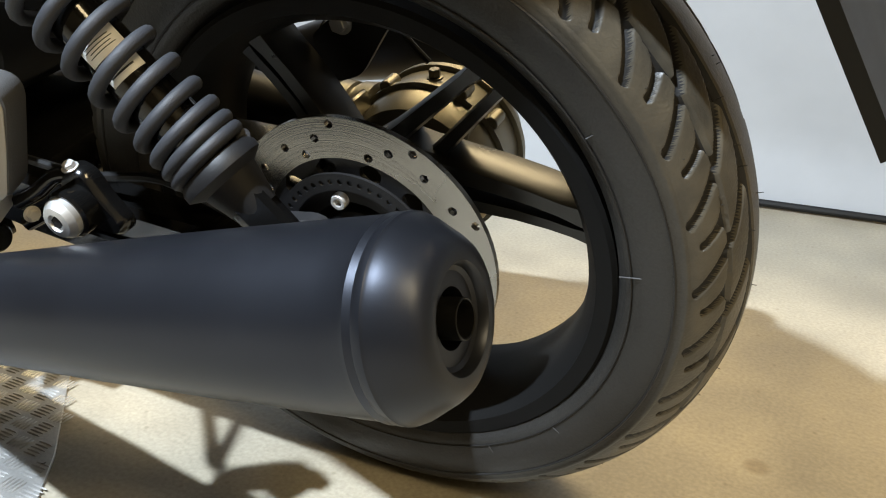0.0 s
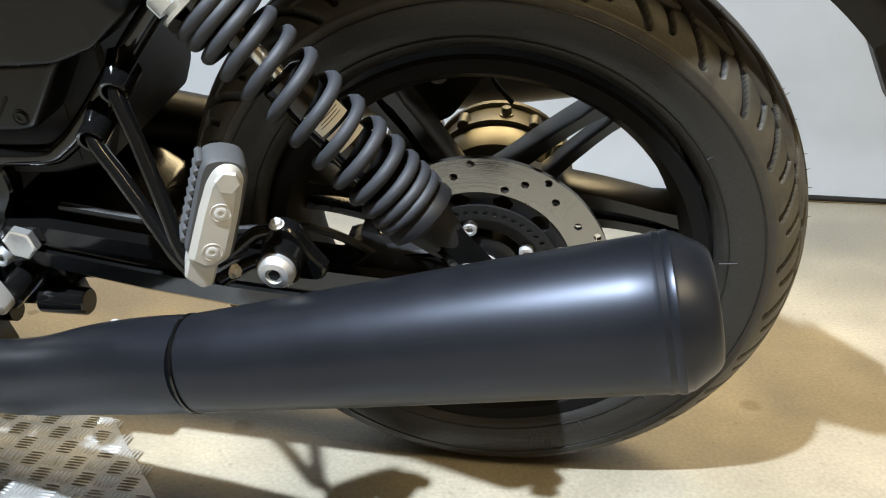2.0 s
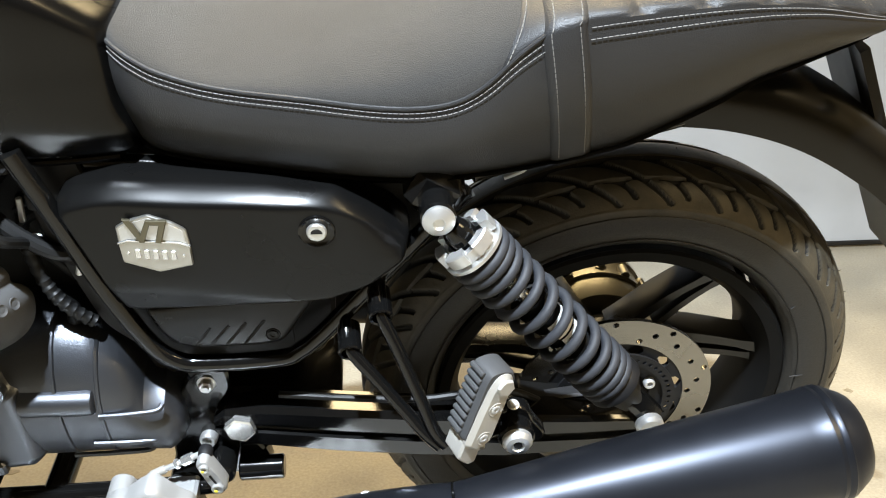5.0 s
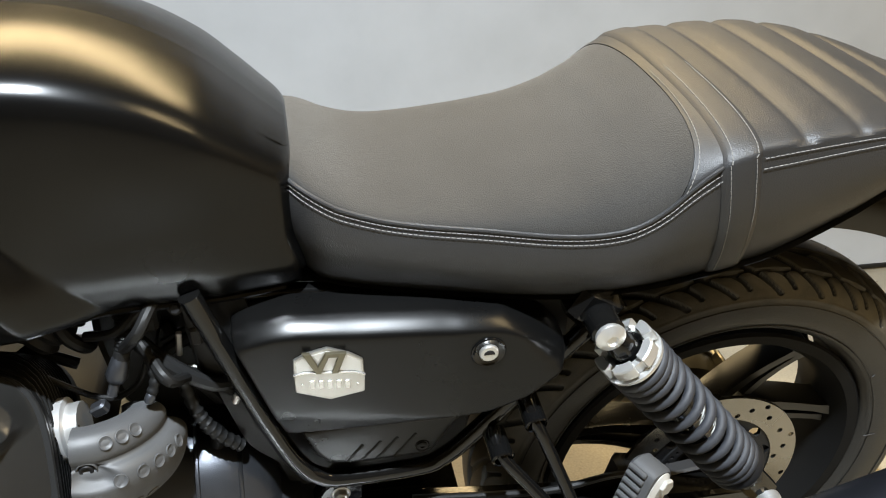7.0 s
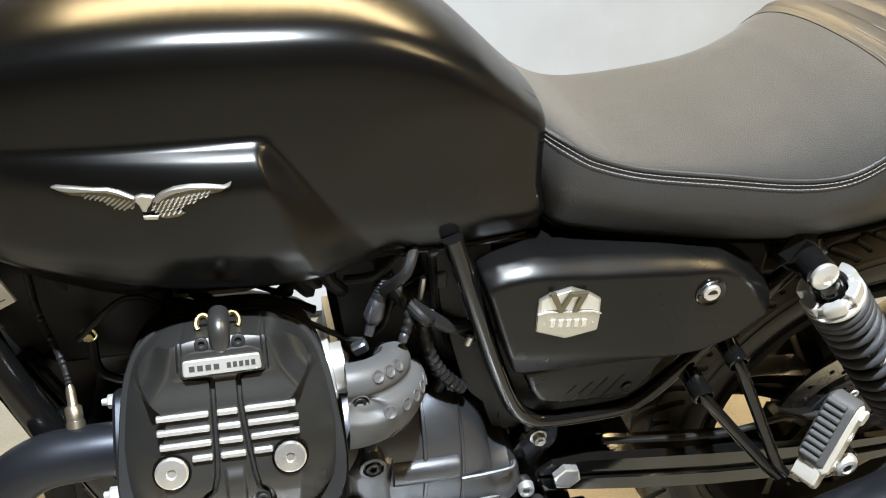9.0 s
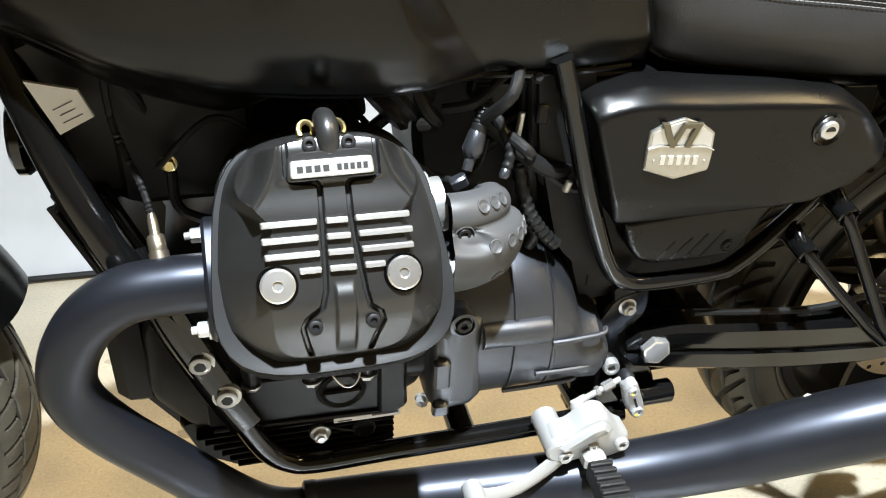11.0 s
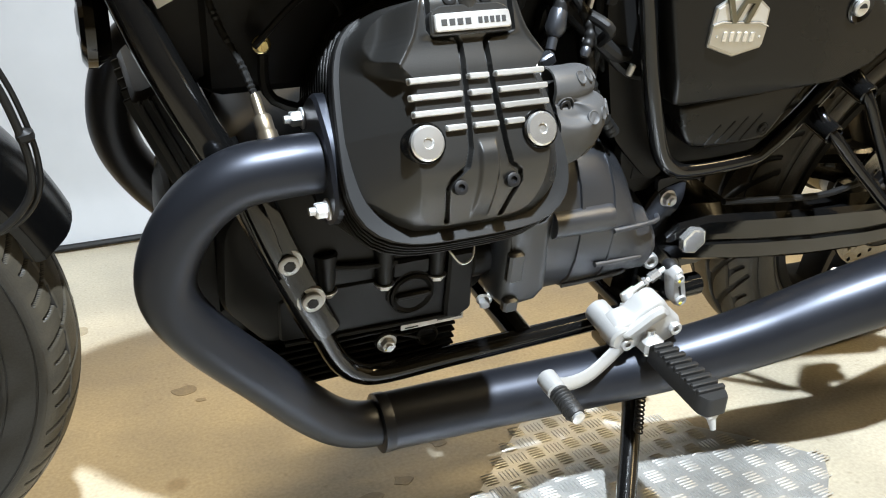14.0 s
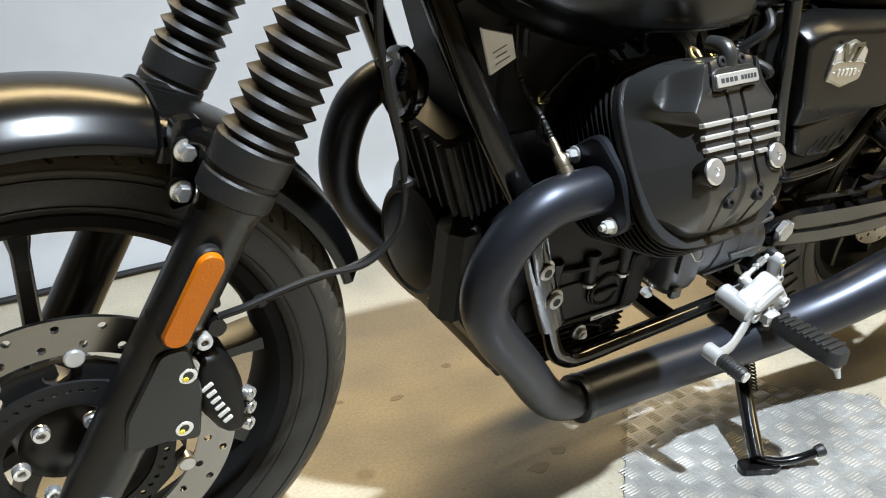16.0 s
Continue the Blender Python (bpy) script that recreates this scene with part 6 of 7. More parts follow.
def build_crankcase():
    g = group("engine_block", bike, label="dark grey engine and gearbox castings")
    top = curve_of([(-0.745, 0.192), (-0.69, 0.198), (-0.645, 0.198), (-0.622, 0.194), (-0.607, 0.182), (-0.592, 0.172), (-0.578, 0.152), (-0.570, 0.122), (-0.560, 0.114), (-0.545, 0.110), (-0.536, 0.096), (-0.528, 0.075)])
    shape = ((0.10, 1.0), (-0.092, 1.0), (-0.108, 0.965), (-0.126, 0.88), (-0.142, 0.76), (-0.152, 0.62), (-0.1565, 0.46), (-0.1550, 0.30), (-0.1480, 0.15), (-0.1350, 0.04), (-0.118, 0.0), (0.10, 0.0))

    def slab(x, grow=0.0, low=0.016, pull=0.0):
        t = top(x)
        return [(x, y - (grow if y < 0 else 0) + (pull if y < 0 else 0), low + (t - low) * f + (grow if f > 0.5 else -grow)) for y, f in shape]
    xs = [-0.742, -0.70, -0.66, -0.63, -0.615, -0.605, -0.592, -0.582, -0.576, -0.570, -0.562, -0.548]
    gb = Bits().loft([slab(x, pull=0.004 * smoothstep(-0.60, -0.565, x)) for x in xs] + [slab(-0.538, 0, 0.024, 0.010), slab(-0.531, 0, 0.035, 0.022)])
    part("gearbox", gb, CAST, g, "dark grey cast gearbox", 32)
    part("joint_rib", Bits().loft([slab(-0.6580, 0.0002), slab(-0.6570, 0.0020), slab(-0.6535, 0.0020), slab(-0.6525, 0.0002)]), CAST, g)
    part("end_rib", Bits().loft([slab(-0.6130, 0.0002), slab(-0.6120, 0.0014), slab(-0.6090, 0.0014), slab(-0.6080, 0.0002)]), CAST, g)
    part("shaft_boss", Bits().lathe([(0, 0.0160), (0.070, 0.0165), (0.076, 0.0150), (0.078, 0.0120), (0.078, 0.0001)], (-0.693, -0.1490, 0.119), (1, 0, -0.02), 28), CAST, g)
    for p, q in (((-0.613, -0.1580, 0.101), (-0.552, -0.1530, 0.101)), ((-0.628, -0.1555, 0.057), (-0.562, -0.1500, 0.052)), ((-0.66, -0.1420, 0.026), (-0.575, -0.1400, 0.026))):
        part("rib", Bits().tube([p, ((p[0] + q[0]) / 2, (p[1] + q[1]) / 2 - 0.0012, (p[2] + q[2]) / 2), q, (q[0] + 0.006, q[1] + 0.008, q[2] + 0.002)], 0.0030, 8, 4), CAST, g)
    bell = [(-0.750, 0.030), (-0.748, 0.132), (-0.735, 0.146), (-0.728, 0.160), (-0.708, 0.160), (-0.700, 0.146), (-0.689, 0.142), (-0.686, 0.036), (-0.700, 0.020), (-0.740, 0.016)]
    part("bell_housing", Bits().prism(chamfered(bell, 0.005), [(0.13, 0), (-0.132, 0.0), (-0.144, 0.0015), (-0.152, 0.005), (-0.157, 0.010), (-0.159, 0.016)]), CAST, g, "", 45)
    for z0, z1 in ((0.062, 0.100), (0.022, 0.040)):
        part("bell_lug", Bits().box((-0.738, -0.160, (z0 + z1) / 2), (0.018, 0.012, z1 - z0), None, 0.003), CAST, g)
    part("bell_bolt_seat", Bits().lathe([(0, 0.0150), (0.012, 0.0150), (0.013, 0.0115), (0.008, 0.0110)], (-0.717, -0.150, 0.145), (0, -1, 0), 28), CAST, g)
    bolt(g, (-0.717, -0.158, 0.145), r=0.0088, h=0.006, mat=MATT)
    part("gearbox_breather", Bits().tube([(-0.632, -0.10, 0.195), (-0.628, -0.105, 0.215), (-0.640, -0.11, 0.235)], 0.008, 12, 4), CASTBLACK, g)
    case = [(-1.040, 0.060), (-1.035, 0.150), (-1.0, 0.20), (-0.90, 0.235), (-0.76, 0.19), (-0.745, 0.03), (-0.80, 0.0), (-1.0, 0.005)]
    part("crankcase", Bits().prism(chamfered(case, 0.015), [(0.118, 0.01), (0.10, 0), (-0.100, 0.0), (-0.112, 0.004), (-0.118, 0.014)]), CASTBLACK, g, "", 40)
    part("case_flange", Bits().prism(chamfered([(-0.985, 0.012), (-0.985, 0.064), (-0.940, 0.070), (-0.790, 0.066), (-0.768, 0.060), (-0.765, 0.004), (-0.79, -0.002)], 0.006), [(-0.110, 0), (-0.119, 0), (-0.121, 0.002)]), CASTBLACK, g, "", 30)
    part("case_rib", Bits().tube([(-0.935, -0.122, 0.098), (-0.90, -0.124, 0.092), (-0.86, -0.124, 0.090)], 0.004, 8, 3), CASTBLACK, g)
    part("case_rib", Bits().tube([(-0.98, -0.121, 0.008), (-0.88, -0.123, 0.006), (-0.785, -0.123, 0.003)], 0.0030, 8, 3), CASTBLACK, g)
    # filler plug in its ring, bosses with their bolts
    part("plug_ring", Bits().lathe([(0, 0.0275), (0.004, 0.0280), (0.005, 0.0268), (0.004, 0.0250)], (-0.8405, -0.120, 0.0455), (0, -1, 0), 36), MATT, g)
    plug = part("filler_plug", Bits().lathe([(0, 0.0255), (0.007, 0.0250), (0.009, 0.0225), (0.006, 0.0190), (0.006, 0.0001)], (-0.8405, -0.120, 0.0455), (0, -1, 0), 36), CASTBLACK, g, "round black oil filler plug")
    part("plug_grip", Bits().box((-0.8405, -0.128, 0.0455), (0.040, 0.008, 0.0075), None, 0.002), CASTBLACK, plug)
    part("plug_seat", Bits().box((-0.842, -0.117, 0.078), (0.044, 0.014, 0.022), None, 0.003), CASTBLACK, g)
    for x, zz in ((-0.872, 0.061), (-0.812, 0.060), (-0.935, 0.066)):
        part("boss", Bits().lathe([(0, 0.0078), (0.004, 0.0088), (0.028, 0.0105), (0.042, 0.0125), (0.044, 0.010)], (x, -0.1225, zz + 0.004), (0, 0.10, 1), 18), CASTBLACK, g)
        part("bolt", hex_bits((x, -0.1225, zz + 0.004), (0, -0.10, -1), 0.0082, 0.007), STEEL, g)
    for x, zz in ((-0.740, 0.028), (-0.748, 0.013), (-0.736, 0.104)):
        bolt(g, (x, -0.122, zz), (-0.35, -0.9, -0.2), r=0.0068, h=0.010, mat=STEEL, kind="hex")
    part("corner_post", Bits().prism(chamfered([(-0.800, 0.090), (-0.770, 0.090), (-0.768, 0.010), (-0.785, 0.000), (-0.800, 0.004)], 0.004), [(-0.11, 0), (-0.126, 0.0), (-0.129, 0.003)]), CASTBLACK, g, "", 30)
    part("starter_can", Bits().lathe([(0, 0.020), (0.006, 0.026), (0.050, 0.026), (0.054, 0.022)], (-0.775, -0.105, 0.068), (1, 0, 0), 28), CASTBLACK, g)
    # finned sump
    part("sump", Bits().prism(chamfered([(-1.02, 0.008), (-0.785, 0.004), (-0.790, -0.058), (-0.955, -0.078), (-1.0, -0.05)], 0.012), [(0.10, 0), (-0.095, 0), (-0.102, 0.004)]), CASTBLACK, g)
    for k in range(6):
        zz = -0.006 - 0.0098 * k
        x0, x1 = -1.000 + 0.008 * k, -0.780
        part("sump_fin", Bits().box(((x0 + x1) / 2, -0.106, zz), (x1 - x0, 0.026, 0.0034), None, 0.001), CASTBLACK, g)
    part("drain_plug", Bits().lathe([(0, 0.0135), (0.012, 0.0135), (0.014, 0.011), (0.010, 0.008), (0.010, 0.0001)], (-0.8155, -0.108, -0.024), (0, -1, 0), 24), CASTBLACK, g)
    strip = part("number_strip", Bits().box((-0.8125, -0.1235, -0.001), (0.076, 0.002, 0.0095), Matrix.Rotation(radians(0.5), 3, "Y"), 0.0006), LABEL, g, "narrow pale strip with unreadable print")
    part("print_line", Bits().box((-0.792, -0.1250, 0.0005), (0.030, 0.0006, 0.0028)), DARKPRINT, strip)
    part("print_line", Bits().box((-0.838, -0.1250, -0.0025), (0.016, 0.0006, 0.0016)), DARKPRINT, strip)
    part("breather_lead", Bits().tube([(-0.862, -0.122, -0.008), (-0.845, -0.128, -0.010), (-0.828, -0.126, -0.020)], 0.0016, 6, 4), CABLE, g)
    bolt(g, (-0.866, -0.122, -0.019), r=0.0085, h=0.009, mat=STEEL, kind="stud", mark=True)
    part("mount_washer", Bits().cyl((-0.866, -0.105, -0.019), (-0.866, -0.121, -0.019), 0.013, segs=20), MATT, g)
    # alternator cover on the front
    part("alternator_cover", Bits().lathe([(0, 0.075), (0.022, 0.075), (0.030, 0.073), (0.035, 0.066), (0.033, 0.062), (0.040, 0.050), (0.044, 0.028), (0.045, 0.0001)], (-1.035, 0.005, 0.104), (-1, 0, -0.02), 44), CASTBLACK, g, "round black alternator cover")
    part("cover_tab", Bits().box((-1.050, -0.070, 0.105), (0.05, 0.05, 0.15), None, 0.015), CASTBLACK, g)
    part("front_foot", Bits().prism(chamfered([(-1.055, 0.05), (-1.0, 0.10), (-0.95, 0.0), (-0.945, -0.085), (-0.965, -0.09)], 0.01), [(0.08, 0), (-0.085, 0)]), CASTBLACK, g)


build_crankcase()


def build_intake():
    g = group("intake_cover", bike, label="grey dimpled intake cover beside the cylinder")
    # two stacked elbow lobes, swept from the cylinder to the rear and inwards about an upright axis
    CX, CY = -0.745, -0.130
    prof = [(0.040, 0.296), (0.042, 0.3100), (0.046, 0.3125), (0.053, 0.3135), (0.060, 0.3125), (0.066, 0.3090), (0.0700, 0.3040), (0.0722, 0.2980), (0.0722, 0.2930), (0.0716, 0.2895),
            (0.0735, 0.2868), (0.0790, 0.2848), (0.0840, 0.2810), (0.0875, 0.2750), (0.0888, 0.2680), (0.0880, 0.2580), (0.0850, 0.2450), (0.0790, 0.2320), (0.0700, 0.2205), (0.0600, 0.2125), (0.0500, 0.2080), (0.0440, 0.2070)]
    line = [(p.x, p.y) for p in spline([(a, b, 0) for a, b in prof], 4)]

    def place(phi, k):
        i = min(int(k * (len(line) - 1)), len(line) - 2)
        f = k * (len(line) - 1) - i
        r, z = (line[i][c] + (line[i + 1][c] - line[i][c]) * f for c in (0, 1))
        t = (phi + 92) / 92
        # scoop that runs back from the screw
        hollow = (1 - smoothstep(0.4, 1.0, math.hypot((phi + 78) / 20, (z - 0.2795 + 0.00012 * (phi + 78)) / 0.0105)))
        r -= 0.0105 * hollow * smoothstep(-58, -74, phi)
        return Vector((CX + r * math.cos(radians(phi)), CY + r * math.sin(radians(phi)), z - 0.020 * t * t))
    rings = [[place(-92 + 98 * i / 48, j / 84) for j in range(85)] for i in range(49)]
    part("cover_shell", Bits().loft(rings, caps=False, closed=False), GREY, g, "grey plastic two-lobed elbow cover", 50)
    for end, d in ((rings[0], Vector((0.004, 0.010, 0.0))), (rings[-1], Vector((-0.012, 0.002, -0.001)))):
        mid = Vector((sum(p.x for p in end), sum(p.y for p in end), sum(p.z for p in end))) / len(end)
        part("lip", Bits().loft([end, [p.lerp(mid, 0.06) + d * 0.2 for p in end], [p.lerp(mid, 0.10) + d for p in end]], caps=False, closed=False), GREY, g)
    bare = [place(6, j / 20) for j in range(21)]
    # near-black sheet stands in for the dark inside of the elbow
    part("inner_wall", Bits().add([p + Vector((-0.010, 0.001, 0)) for p in bare], [tuple(range(21))]), VOID, g)
    for phi, k in ((-65, 0.255), (-52, 0.255), (-40, 0.255), (-64, 0.625), (-50, 0.625), (-38, 0.625), (-27, 0.625), (-16, 0.625), (-56, 0.80), (-44, 0.80)):
        p = place(phi, k)
        n = (place(phi + 2, k) - place(phi - 2, k)).cross(place(phi, k + 0.01) - place(phi, k - 0.01)).normalized()
        n = -n if n.dot(p - Vector((CX, CY, 0.27))) < 0 else n
        part("dimple", Bits().lathe([(-0.002, 0.0069), (0.0006, 0.0066), (0.0008, 0.0060), (0.0000, 0.0050), (-0.0005, 0.0001)], p, n, 24), GREY, g)
    part("manifold", Bits().lathe([(0, 0.026), (0.018, 0.026), (0.020, 0.029), (0.026, 0.029), (0.028, 0.026), (0.055, 0.026)], (-0.798, -0.148, 0.281), (1, 0.0, 0.10), 30), ALU, g, "alloy intake manifold")
    part("screw", cap_bits((-0.7362, -0.1975, 0.2830), (0.1, -1, 0.05), 0.0066, 0.0050, 0.5), MATT, g)
    part("screw_cup", Bits().lathe([(0, 0.0100), (0.006, 0.0098), (0.0068, 0.0088), (0.003, 0.0080)], (-0.7362, -0.1955, 0.2830), (0.1, -1, 0.05), 24, caps=False), GREY, g)
    part("hose_clamp", Bits().lathe([(0, 0.030), (0.001, 0.0315), (0.008, 0.0315), (0.009, 0.030)], (-0.764, -0.150, 0.287), (1, 0.0, 0.1), 30), STEEL, g)
    part("connector", Bits().box((-0.727, -0.145, 0.3060), (0.016, 0.012, 0.012), Matrix.Rotation(radians(-25), 3, "Y"), 0.002), CAST, g, "grey injector connector")
    part("lead_cap", Bits().lathe([(0, 0.0050), (0.012, 0.0052), (0.014, 0.0075), (0.020, 0.0105), (0.036, 0.0085), (0.040, 0.0070)], (-0.7165, -0.134, 0.3110), (0.32, 0.35, 0.88), 20), CAST, g, "grey tapered lead cap")
    part("lead", Bits().tube([(-0.7045, -0.1215, 0.3430), (-0.698, -0.113, 0.366), (-0.697, -0.105, 0.392), (-0.700, -0.10, 0.43)], lambda q: 0.0078 + 0.0012 * math.sin(q * 130), 12, 14), CABLE, g)
    part("braided_lead", Bits().tube([(-0.6800, -0.1400, 0.3110), (-0.6745, -0.133, 0.328), (-0.682, -0.118, 0.350), (-0.700, -0.10, 0.375)], lambda q: 0.0052 + 0.0006 * math.sin(q * 220), 10, 14), CABLE, g)
    part("lead_end", Bits().lathe([(0, 0.0038), (0.003, 0.0052), (0.008, 0.0050), (0.010, 0.0040)], (-0.6835, -0.1435, 0.3045), (0.4, 0.35, 0.8), 14), CAST, g)
    # ribbed bellows between the filter box and the throttle
    b = Bits().lathe([(0.006 * k, 0.026 + (0.004 if k % 2 else 0)) for k in range(11)], (-0.790, -0.085, 0.355), (0.75, 0.25, 0.6), 24)
    part("bellows", b, SOFTRUBBER, g)
    for k, (p, q) in enumerate((((-0.70, -0.12, 0.355), (-0.66, -0.10, 0.40)), ((-0.675, -0.125, 0.34), (-0.645, -0.11, 0.30)))):
        part("wiring", Bits().tube([p, ((p[0] + q[0]) / 2, p[1] - 0.02, (p[2] + q[2]) / 2 + 0.01), q, (q[0] + 0.02, q[1] + 0.03, q[2] - 0.06)], 0.006, 10, 5), CABLE, g)
    part("corrugated_hose", Bits().tube([(-0.655, -0.105, 0.300), (-0.645, -0.112, 0.255), (-0.628, -0.116, 0.225), (-0.606, -0.112, 0.200)], lambda s: 0.0072 + 0.0010 * math.sin(s * 150), 12, 12), CABLE, g)


build_intake()


def build_wiring():
    g = group("wiring_loom", bike, label="tangle of black hoses and wiring under the tank")
    rnd = random.Random(4)
    for k in range(16):
        x0 = -1.0 + 0.37 * rnd.random()
        z0 = 0.30 + 0.09 * rnd.random()
        y0 = -0.05 - 0.06 * rnd.random()
        pts = [(x0, y0, z0)]
        for _ in range(4):
            pts.append((pts[-1][0] + rnd.uniform(-0.03, 0.07), pts[-1][1] + rnd.uniform(-0.015, 0.015), pts[-1][2] + rnd.uniform(-0.05, 0.05)))
        part("hose", Bits().tube(pts, rnd.uniform(0.003, 0.007), 8, 5), CABLE, g)
    # added dark blocks, so that no backdrop shows under the tank
    part("fill_box", Bits().box((-0.665, 0.045, 0.350), (0.12, 0.13, 0.13), None, 0.02), PLASTIC, g)
    part("fill_block", Bits().prism(chamfered([(-0.742, 0.42), (-0.57, 0.42), (-0.56, 0.17), (-0.70, 0.17), (-0.736, 0.215), (-0.748, 0.30)], 0.015), [(0.11, 0), (-0.030, 0), (-0.040, 0.010)]), PLASTIC, g, "black block added to darken the gap under the tank")
    part("hose", Bits().tube([(-0.765, -0.095, 0.395), (-0.752, -0.105, 0.365), (-0.738, -0.098, 0.345), (-0.742, -0.06, 0.325)], 0.0075, 10, 5), CABLE, g)
    part("hose", Bits().tube([(-0.735, -0.105, 0.362), (-0.705, -0.116, 0.372), (-0.680, -0.108, 0.392), (-0.655, -0.09, 0.396)], 0.0050, 10, 5), CABLE, g)
    part("hose", Bits().tube([(-0.690, -0.100, 0.345), (-0.660, -0.112, 0.318), (-0.625, -0.112, 0.292), (-0.600, -0.10, 0.285)], 0.0085, 10, 5), CABLE, g)
    part("relay", Bits().box((-0.685, -0.085, 0.372), (0.034, 0.040, 0.030), None, 0.004), PLASTIC, g, "black plastic relay")
    part("splash_panel", Bits().prism(chamfered([(-0.650, 0.392), (-0.618, 0.392), (-0.585, 0.262), (-0.622, 0.262), (-0.640, 0.300)], 0.008), [(-0.085, 0), (-0.094, 0), (-0.097, 0.003)]), PLASTIC, g)
    part("spring_clip", Bits().box((-0.6535, -0.096, 0.335), (0.006, 0.006, 0.030), Matrix.Rotation(radians(6), 3, "Y"), 0.0015), STEEL, g, "bright steel spring clip")
    part("hose_end", Bits().cyl((-0.606, -0.118, 0.268), (-0.602, -0.118, 0.280), 0.0038, segs=14, bevel=0.001), STEEL, g)
    part("plug", Bits().box((-0.648, -0.10, 0.303), (0.016, 0.010, 0.008), None, 0.002), LABEL, g)
    part("rear_block", Bits().box((-0.97, 0.0, 0.34), (0.13, 0.16, 0.14), None, 0.01), PLASTIC, g)
    # another added dark block, closing the view behind the cylinder
    part("fill_slab", Bits().box((-0.915, 0.04, 0.350), (0.235, 0.12, 0.130), None, 0.02), PLASTIC, g)
    part("coil_cover", Bits().box((-1.035, -0.03, 0.37), (0.10, 0.09, 0.16), Matrix.Rotation(radians(-22), 3, "Y"), 0.006), PLASTIC, g)
    part("ground_plate", Bits().prism([(-1.086, 0.412), (-1.046, 0.402), (-1.037, 0.377), (-1.067, 0.362)], [(-0.104, 0), (-0.107, 0.0005)]), LABEL, g, "pale type sticker with unreadable print")
    for k in range(3):
        part("print_line", Bits().box((-1.060 + 0.003 * k, -0.1072, 0.389 - 0.006 * k), (0.018 - 0.004 * (k % 2), 0.0006, 0.0008), Matrix.Rotation(radians(-24), 3, "Y")), GREYRUBBER, g)
    for p in ((-0.985, -0.10, 0.325), (-0.925, -0.09, 0.30)):
        bolt(g, p, r=0.006, h=0.006, mat=GOLDNUT, kind="hex")
    part("clip", Bits().box((-0.635, -0.105, 0.350), (0.012, 0.008, 0.02), None, 0.002), MATT, g)
    part("tank_bolt", hex_bits((-0.648, -0.115, 0.393), (0, -1, 0.4), 0.0050, 0.005), MATT, g)
    part("horn", Bits().lathe([(0, 0.030), (0.012, 0.040), (0.02, 0.040), (0.024, 0.034), (0.020, 0.026), (0.026, 0.010), (0.026, 0.0001)], (-1.100, -0.022, 0.327), (-1.0, 0.02, 0.05), 32), GLOSS, g, "round black horn")
    rot = Matrix.Rotation(radians(-21), 3, "Y")
    part("regulator", Bits().box((-1.050, -0.025, 0.240), (0.056, 0.125, 0.110), rot, 0.006), CASTBLACK, g, "ribbed black voltage regulator")
    for k in range(6):
        c = Vector((-1.050, -0.025, 0.240)) + rot @ Vector((-0.022 + 0.009 * k, -0.064, 0.0))
        part("cooling_rib", Bits().box(c, (0.0035, 0.010, 0.100), rot, 0.001), CASTBLACK, g)
    for k in range(5):
        c = Vector((-1.050, -0.025, 0.240)) + rot @ Vector((-0.030, -0.048 + 0.024 * k, 0.0))
        part("cooling_rib", Bits().box(c, (0.010, 0.0035, 0.100), rot, 0.001), CASTBLACK, g)


build_wiring()


